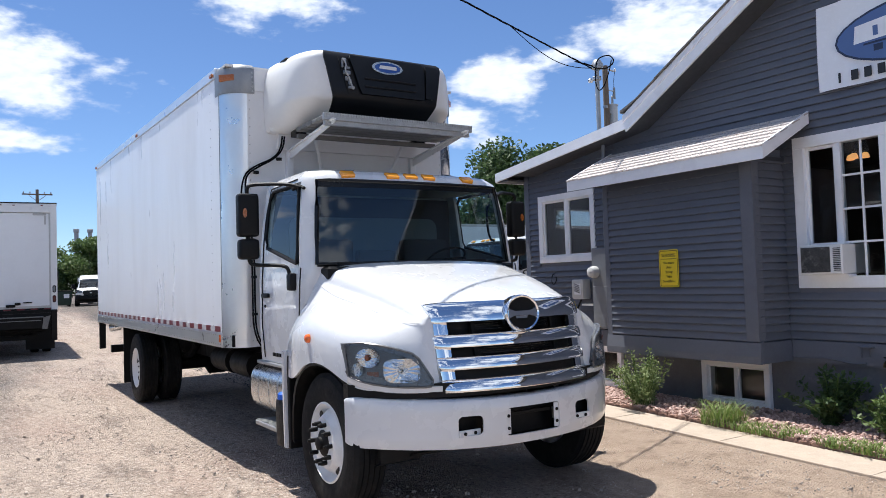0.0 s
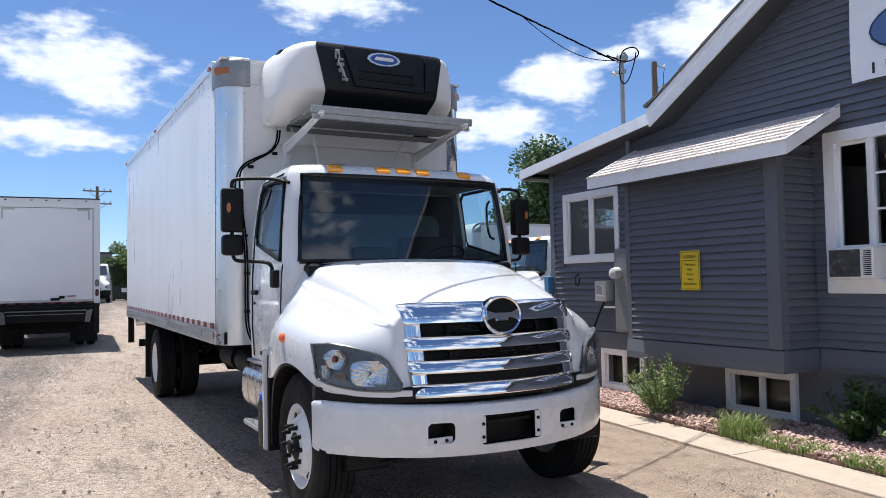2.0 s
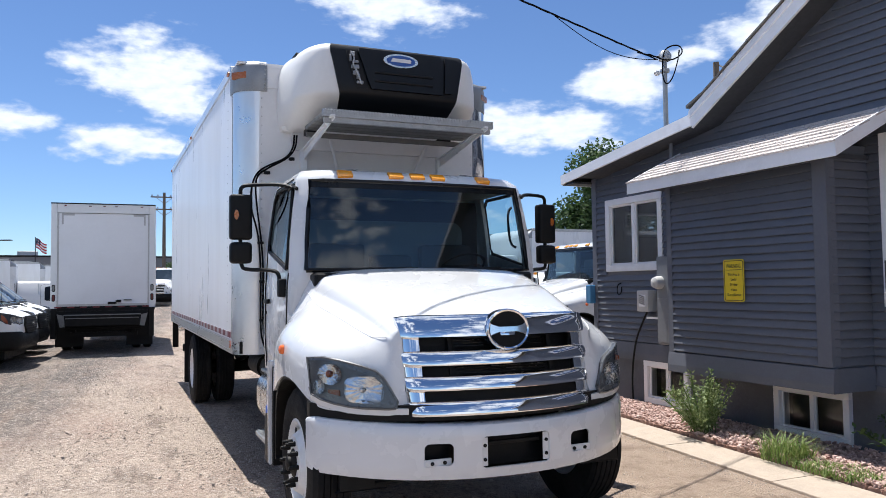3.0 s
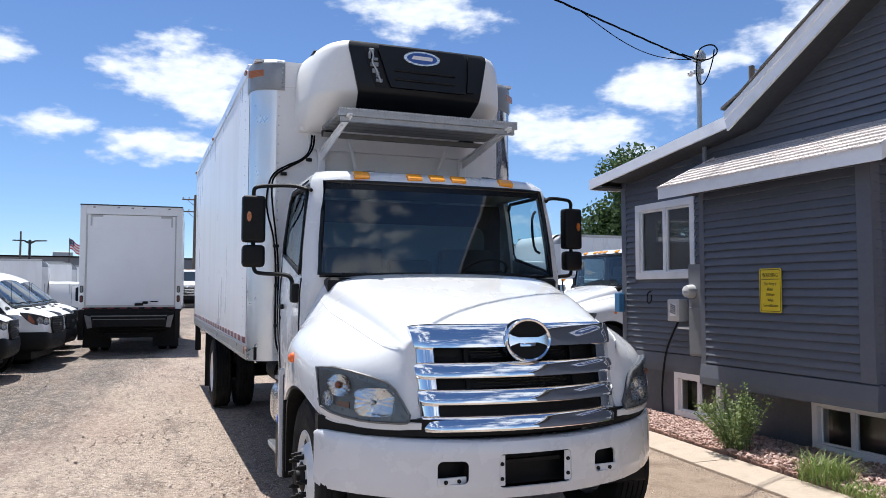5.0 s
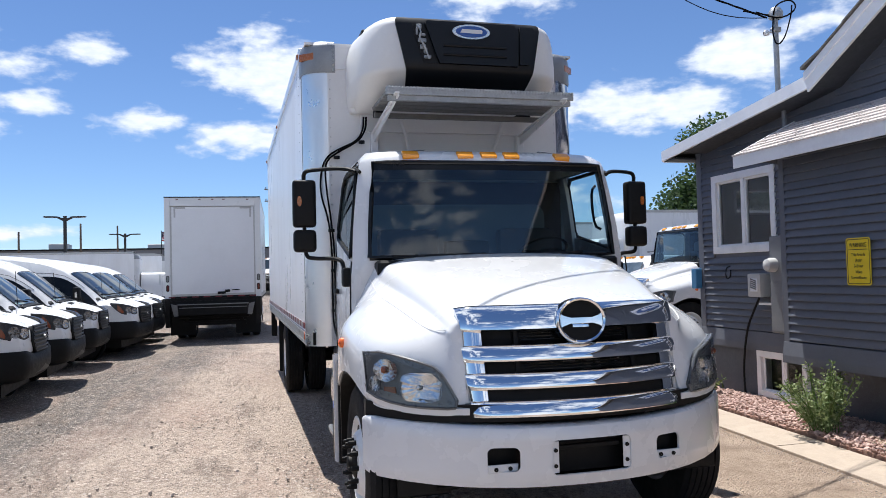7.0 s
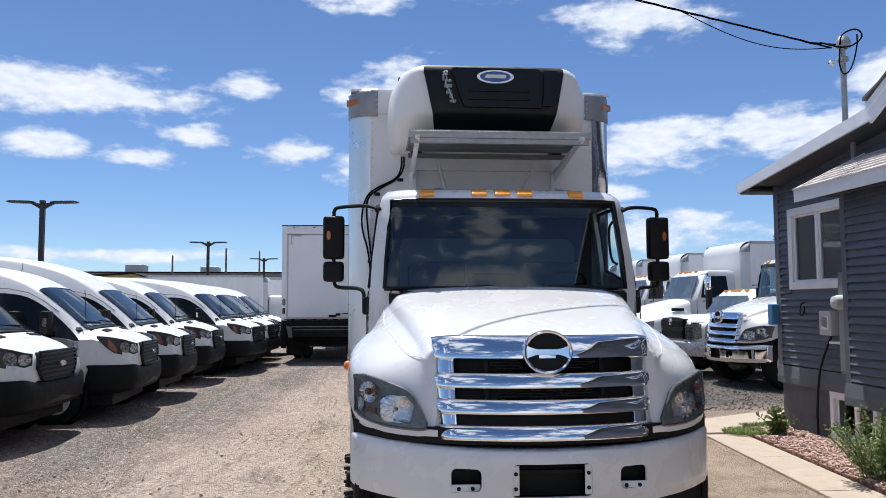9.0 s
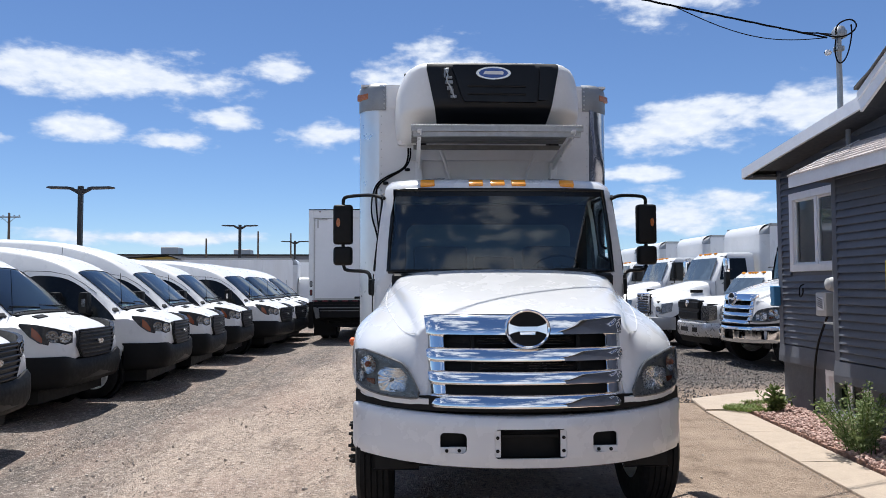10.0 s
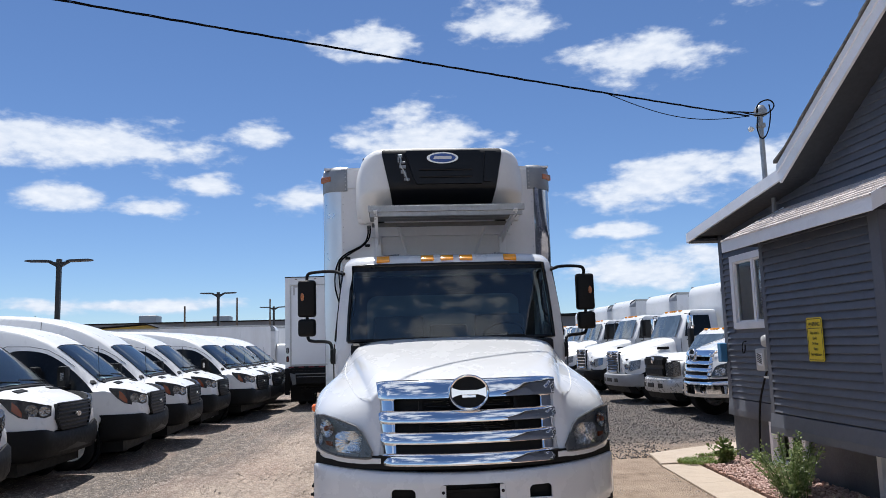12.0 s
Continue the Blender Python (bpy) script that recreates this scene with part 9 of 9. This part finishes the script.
def build_yard_lamp(x, y, h, span, turn=0):
    lp = thing("yard_lamp", pose(x, y, 0, 0, 0, turn), "dark bronze double-headed yard lamp on a square pole", "lamp post", "yard lamps")
    part("pole", box(-0.075, -0.075, 0, 0.075, 0.075, h - 0.05, 0.01), M_LAMPBLACK, lp)
    part("base", box(-0.3, -0.3, 0, 0.3, 0.3, 0.5, 0.03), M_CONCRETE, lp)
    for s in (-1, 1):
        part("arm", prism([(s * 0.06, h - 0.24), (s * 0.36, h - 0.07), (s * 0.36, h - 0.01), (s * 0.06, h - 0.06)], "y", -0.05, 0.05), M_LAMPBLACK, lp)
        rows = []
        for x0, hh, ww in ((0.25, 0.03, 0.08), (0.40, 0.05, 0.15), (span * 0.9, 0.045, 0.15), (span, 0.02, 0.10)):
            rows.append([(s * x0, yy, h - 0.03 + zz + 0.03 * (x0 / span)) for yy, zz in ((-ww, -hh * 0.6), (ww, -hh * 0.6), (ww * 0.8, hh), (-ww * 0.8, hh))])
        part("lamp_head", loft(rows), M_LAMPBLACK, lp)
    part("cap", box(-0.08, -0.08, h - 0.05, 0.08, 0.08, h + 0.06, 0.01), M_LAMPBLACK, lp)


build_yard_lamp(-12.2, 22.0, 5.16, 1.15, 0)
build_yard_lamp(-10.6, 40.0, 5.25, 1.05, 0)
build_yard_lamp(-9.75, 56.0, 5.25, 1.1, 0)
build_yard_lamp(-31.0, 47.0, 5.2, 1.1, 0)


def build_pole(x, y, h, r=0.13, arms=1, turn=0, label="weathered wooden utility pole with crossarm", name="utility_pole"):
    po = thing(name, pose(x, y, 0, 0, 0, turn), label, "utility pole", "utility poles")
    part("pole", lathe([(0, r), (h * 0.5, r * 0.85), (h, r * 0.65), (h + 0.01, 0.01)], 12, "z"), M_WOOD, po)
    for i in range(arms):
        z = h - 0.35 - 0.9 * i
        part("crossarm", box(-0.95, -0.14, z - 0.045, 0.95, -0.05, z + 0.045, 0.01), M_WOOD, po)
        for xx in (-0.85, -0.45, 0.45, 0.85):
            part("insulator", lathe([(0, 0.03), (0.06, 0.05), (0.12, 0.03), (0.13, 0.005)], 8, "z", center=(xx, -0.1, z + 0.06)), M_CAST, po)
        part("brace", tube([(-0.55, -0.12, z - 0.05), (0, -0.1, z - 0.5)], 0.02, 5), M_WOOD, po)
        part("brace", tube([(0.55, -0.12, z - 0.05), (0, -0.1, z - 0.5)], 0.02, 5), M_WOOD, po)
    return po


pole_house = build_pole(19.4, 18.5, 10.35, 0.17, 0, 20, "wooden utility pole with transformer behind the house")
part("transformer", lathe([(7.9, 0.02), (7.92, 0.25), (8.72, 0.25), (8.73, 0.275), (8.78, 0.275), (8.80, 0.2), (8.84, 0.02)], 18, "z", center=(0.48, 0, 0)), M_GALV, pole_house, "grey transformer can")
part("bushing", lathe([(8.80, 0.05), (8.95, 0.06), (9.0, 0.035), (9.10, 0.05), (9.14, 0.01)], 8, "z", center=(0.36, -0.1, 0)), M_CAST, pole_house)
part("top_arm", tube([(0.05, -0.1, 10.22), (0.42, -0.12, 10.20), (0.62, -0.12, 10.23)], 0.03, 6), M_GALV, pole_house)
part("insulator", lathe([(10.20, 0.03), (10.26, 0.05), (10.34, 0.04), (10.38, 0.01)], 8, "z", center=(0.68, -0.12, 0)), M_PLASTICWHITE, pole_house)
part("jumper_wire", tube([(0.68, -0.12, 10.2), (0.52, -0.13, 9.85), (0.50, -0.14, 9.5), (0.40, -0.1, 9.1)], 0.012, 5, smooth_path=1), M_WIRE, pole_house)
part("cutout_arm", tube([(0.1, -0.1, 9.32), (0.46, -0.12, 9.34)], 0.022, 5), M_GALV, pole_house)
part("bracket", box(0.05, -0.12, 8.35, 0.26, 0.05, 8.45), M_CAST, pole_house)
part("bracket", box(-0.22, -0.1, 8.55, -0.05, 0.05, 8.65), M_CAST, pole_house)
part("fuse_cutout", tube([(0.52, -0.13, 9.5), (0.47, -0.15, 9.02)], 0.055, 8), M_CAST, pole_house)
build_pole(-33.5, 59.0, 7.8)
build_pole(-18.4, 62.5, 5.9, 0.11, 0, label="plain weathered wooden pole beyond the yard")
build_pole(-14.1, 63.5, 6.6, 0.11, 0, label="plain weathered wooden pole beyond the yard")
build_pole(1.2, 55.5, 8.88, 0.15, 2)
build_pole(-12.5, 72.0, 7.0, 0.11, 0, label="plain weathered wooden pole beyond the yard")


def build_lines():
    wires = thing("overhead_lines", Matrix(), "thin dark overhead lines between far poles", "wires", kind="structure")
    for a, b, sag in (((-33.5, 59, 7.5), (-90, 40, 8.5), 1.2), ((-33.5, 59, 7.3), (-90, 40, 8.2), 1.2)):
        pts = []
        for i in range(13):
            t = i / 12
            p = Vector(a).lerp(Vector(b), t)
            p.z -= sag * 4 * t * (1 - t)
            pts.append(p)
        part("line", tube(pts, 0.011, 4), M_WIRE, wires)


build_lines()


def build_far():
    wh = thing("warehouse", pose(-40, 85, 0, 0, 0, 4), "long low grey warehouse beyond the yard", "warehouse")
    part("wall", box(-40, 0, 0, 45, 20, 5.35), M_FARGREY, wh)
    part("parapet", box(-40.2, -0.15, 5.36, 45.2, 20.2, 5.5), M_CHASSIS, wh)
    for x, z in ((9.6, 1.0), (18.2, 0.75), (28.5, 0.6)):
        part("roof_unit", box(x, 3, 5.5, x + 2.0, 6, 5.5 + z, 0.05), M_GREYLIGHT, wh, "rooftop air handler")
    ye = thing("yellow_building", pose(-25.4, 71, 0, 0, 0, 0), "ochre yellow low building with dark roof", "building")
    part("wall", prism([(-6.5, 0), (3.4, 0), (3.4, 3.9), (1.2, 4.65), (-6.5, 4.2)], "y", 0, 10), M_FARYELLOW, ye)
    part("roof", prism([(-7.0, 4.22), (1.2, 4.70), (3.9, 3.80), (3.9, 3.87), (1.2, 4.79), (-7.0, 4.31)], "y", -0.4, 10.4), M_CHASSIS, ye)
    east = thing("far_shed", pose(30, 75, 0, 0, 0, -6), "long grey shed closing the yard", "shed")
    part("wall", box(-22, 0, 0, 40, 12, 4.6), M_FARGREY, east)
    part("roof", box(-22.5, -0.4, 4.6, 40.5, 12.4, 4.9), M_CHASSIS, east)
    # flag on a short pole
    fl = thing("flag", pose(-7.25, 56.0, 0), "small striped flag on a thin pole", "flag")
    part("pole", tube([(0, 0, 0), (0, 0, 5.5)], 0.03, 8), M_LAMPBLACK, fl)
    for i in range(7):
        rows = []
        for j in range(9):
            t = j / 8
            x, dz = 0.04 + 0.66 * t, -0.45 * t + 0.05 * math.sin(t * 7)
            rows.append([(x, 0.06 * math.sin(t * 9), 5.42 - 0.10 * i + dz), (x, 0.06 * math.sin(t * 9), 5.32 - 0.10 * i + dz)])
        part("stripe", loft(rows, closed=False, caps=False), M_FLAGRED if i % 2 == 0 else M_SIGNWHITE, fl, solid=0.004)
    rows = []
    for j in range(5):
        t = j / 10
        x, dz = 0.04 + 0.66 * t, -0.45 * t + 0.05 * math.sin(t * 7)
        rows.append([(x, 0.06 * math.sin(t * 9) - 0.008, 5.425 + dz), (x, 0.06 * math.sin(t * 9) - 0.008, 5.03 + dz)])
    part("canton", loft(rows, closed=False, caps=False), M_NAVY, fl, solid=0.004)


M_FLAGRED = mat("flag_red", (0.45, 0.03, 0.04), 0.7)
build_far()

# ---------------------------------------------------------------- plants


def build_tree(x, y, h, r, seed, label, material=None, n=900, size=0.30, z=0):
    rnd = random.Random(seed)
    tr = thing("tree", pose(x, y, z), label, "tree", "trees")
    bm = lathe([(0, 0.22), (h * 0.2, 0.17), (h * 0.5, 0.11), (h * 0.75, 0.05), (h * 0.8, 0.01)], 10, "z")
    tips = []
    for i in range(11):
        z0 = h * rnd.uniform(0.22, 0.6)
        a = rnd.uniform(0, 6.28)
        ln = r * rnd.uniform(0.6, 1.0)
        p1 = Vector((math.cos(a) * ln * 0.5, math.sin(a) * ln * 0.5, z0 + 0.25 * h * rnd.random()))
        p2 = Vector((math.cos(a) * ln, math.sin(a) * ln, min(h * 0.95, p1.z + h * rnd.uniform(0.08, 0.25))))
        tube([(0, 0, z0), p1, p2], 0.05, 5, bm=bm)
        tips += [p1, p2]
    part("trunk", bm, M_BARK, tr)
    bm = bmesh.new()
    tips += [Vector((rnd.uniform(-0.4, 0.4) * r, rnd.uniform(-0.4, 0.4) * r, h * rnd.uniform(0.72, 0.96))) for _ in range(8)]
    for p in tips:
        clump(bm, p, r * rnd.uniform(0.30, 0.5), n // len(tips), size, rnd, 0.8, 0.2)
    tagged(part("crown", bm, material or M_LEAFDARK, tr, "leafy green crown", smooth=0), kind="stuff")


build_tree(15.8, 20.4, 6.7, 2.5, 5, "dark green leafy tree behind the house", n=34000, size=0.17)
build_tree(18.6, 23.0, 4.6, 2.2, 6, "dark green leafy tree behind the house", n=15000, size=0.13)
build_tree(5.9, 66.0, 5.6, 2.5, 7, "tall sunlit green tree at the end of the drive", M_LEAFMID, n=16000, size=0.20, z=FAR_RISE)
build_tree(7.4, 68.0, 5.2, 2.4, 8, "tall sunlit green tree at the end of the drive", M_LEAFMID, n=13000, size=0.20, z=FAR_RISE)
build_tree(4.2, 67.0, 3.7, 2.2, 18, "low dark green tree at the end of the drive", n=16000, size=0.18, z=FAR_RISE - 0.3)
build_tree(-45, 95.0, 6.8, 1.6, 9, "small dark tree far off", n=800, size=0.5)


def build_weed(name, x, y, h, r, seed, label, stems=14, leaves=46, size=0.055, material=None, base_z=0.05, foot=0.0):
    rnd = random.Random(seed)
    wd = thing(name, pose(x, y, base_z), label, "plant", "weeds by the house")
    bm, lf = bmesh.new(), bmesh.new()
    for i in range(stems):
        a, lean = rnd.uniform(0, 6.28), rnd.uniform(0.05, 1.0) * r
        hh = h * rnd.uniform(0.5, 1.0) * (1 - 0.35 * lean / r)
        pts = [Vector((math.cos(a) * lean * t ** 1.4, math.sin(a) * lean * t ** 1.4, hh * t)) + Vector((rnd.gauss(0, 0.01), rnd.gauss(0, 0.01), 0)) for t in (0, 0.25, 0.5, 0.75, 1.0)]
        out = Vector((math.cos(a), math.sin(a), 0)) * foot * rnd.uniform(0.2, 1.0)
        pts = [p + out for p in pts]
        tube(pts, 0.005, 4, bm=bm)
        for k in range(leaves):
            t = rnd.uniform(0.12, 1.0)
            j = min(3, int(t * 4))
            p = pts[j].lerp(pts[j + 1], t * 4 - j)
            d = Vector((rnd.gauss(0, 1), rnd.gauss(0, 1), rnd.gauss(0.35, 0.6))).normalized()
            s = size * rnd.uniform(0.5, 1.35)
            p = p + d * rnd.uniform(0, 0.045)
            u = d.cross(Vector((rnd.gauss(0, 1), rnd.gauss(0, 1), rnd.gauss(0, 1)))).normalized() * s * 0.28
            lf.faces.new([lf.verts.new(v) for v in (p, p + d * s * 0.5 + u, p + d * s, p + d * s * 0.5 - u)])
    part("stalk", bm, M_GRASS, wd)
    tagged(part("leaves", lf, material or M_LEAF, wd, smooth=0), kind="stuff")


build_weed("weed_bush", 3.62, 2.27, 0.76, 0.36, 21, "tall feathery green weed by the cellar window", 44, 80, 0.036, M_LEAFPALE, foot=0.13)
build_weed("weed_bush", 4.05, 0.15, 0.62, 0.50, 22, "dark leafy weed against the foundation", 30, 80, 0.058, M_LEAFDARK)
build_weed("weed_bush", 3.95, -0.55, 0.50, 0.45, 23, "dark leafy weed against the foundation", 28, 80, 0.058, M_LEAFMID)
build_weed("weed_bush", 3.75, -1.15, 0.46, 0.40, 24, "green weed at the bed edge", 24, 70, 0.055)
build_weed("weed_bush", 3.98, 4.72, 0.36, 0.24, 25, "small leafy weed at the house corner", 14, 34, 0.07)


def build_grass(name, x, y, rx, ry, n, h, seed, label):
    rnd = random.Random(seed)
    bm = bmesh.new()
    for _ in range(n):
        a, q = rnd.uniform(0, 6.28), math.sqrt(rnd.random())
        px, py = x + math.cos(a) * rx * q, y + math.sin(a) * ry * q
        hh, d = h * rnd.uniform(0.35, 1.0), rnd.uniform(0, 6.28)
        dx, dy = math.cos(d), math.sin(d)
        w = 0.005
        ln = hh * rnd.uniform(0.3, 1.3)
        p = [(px - dy * w, py + dx * w, 0.03), (px + dy * w, py - dx * w, 0.03), (px + dx * ln * 0.4 + dy * w * 0.8, py + dy * ln * 0.4 - dx * w * 0.8, 0.03 + hh * 0.65), (px + dx * ln * 0.4 - dy * w * 0.8, py + dy * ln * 0.4 + dx * w * 0.8, 0.03 + hh * 0.65), (px + dx * ln, py + dy * ln, 0.03 + hh * 0.9)]
        v = [bm.verts.new(c) for c in p]
        bm.faces.new((v[0], v[1], v[2], v[3])), bm.faces.new((v[3], v[2], v[4]))
    tagged(part(name, bm, M_BLADE, smooth=0), label, "grass", kind="stuff")


build_grass("grass_tuft", 3.48, 1.02, 0.22, 0.24, 330, 0.28, 31, "bright green grass tuft at the edge of the path")
build_grass("grass_patch", 3.42, 0.45, 0.20, 0.45, 700, 0.10, 32, "low pale grass along the path edge")
build_grass("grass_patch", 3.35, -0.7, 0.18, 0.6, 1100, 0.10, 33, "low pale grass along the path edge")
build_grass("grass_patch", 3.78, 5.05, 0.34, 0.28, 1500, 0.06, 34, "low green ground cover at the path corner")
build_grass("grass_patch", 4.4, 5.6, 0.5, 0.16, 500, 0.05, 35, "low green ground cover by the house corner")

# ---------------------------------------------------------------- loose stones


def build_gravel():
    rnd = random.Random(17)
    spots = []
    while len(spots) < 30000:
        y = -4.0 + 19 * rnd.random() ** 1.5
        x = rnd.uniform(-8.5, 2.9)
        if x > path_edge(y) - 0.02:
            continue
        drift = noise.noise(Vector((x * 1.3, y * 0.45, 7.0))) + 0.6 * noise.noise(Vector((x * 4, y * 2, 3.0)))
        if drift < rnd.uniform(-0.25, 0.55) + max(0.0, x - 0.4) * 0.16:
            continue
        spots.append((x, y, 0.002, rnd.uniform(0.006, 0.018) * (1.0 if rnd.random() < 0.92 else rnd.uniform(1.4, 2.6))))
    # a band of grey stones strewn along the path
    for _ in range(700):
        y = rnd.uniform(-3.5, 4.5)
        off = abs(rnd.gauss(0, 0.16)) * (1.4 if y < 0.6 else 0.7)
        spots.append((path_edge(y) - 0.02 - off, y, 0.004, rnd.uniform(0.006, 0.018)))
    dark = []
    while len(dark) < 9000:
        x, y = rnd.uniform(0.6, 6.5), 5.8 + 11 * rnd.random() ** 1.4
        if x < 3.9 or y > 7.2:
            dark.append((x, y, 0.004, rnd.uniform(0.012, 0.040)))
    stones("dark_gravel", dark, M_DARKSTONE, "coarse dark grey gravel round the parked trucks", "gravel", rnd)
    stones("gravel_stones", spots, M_PEBBLE, "loose grey and tan gravel stones on the dirt", "gravel", rnd)


build_gravel()
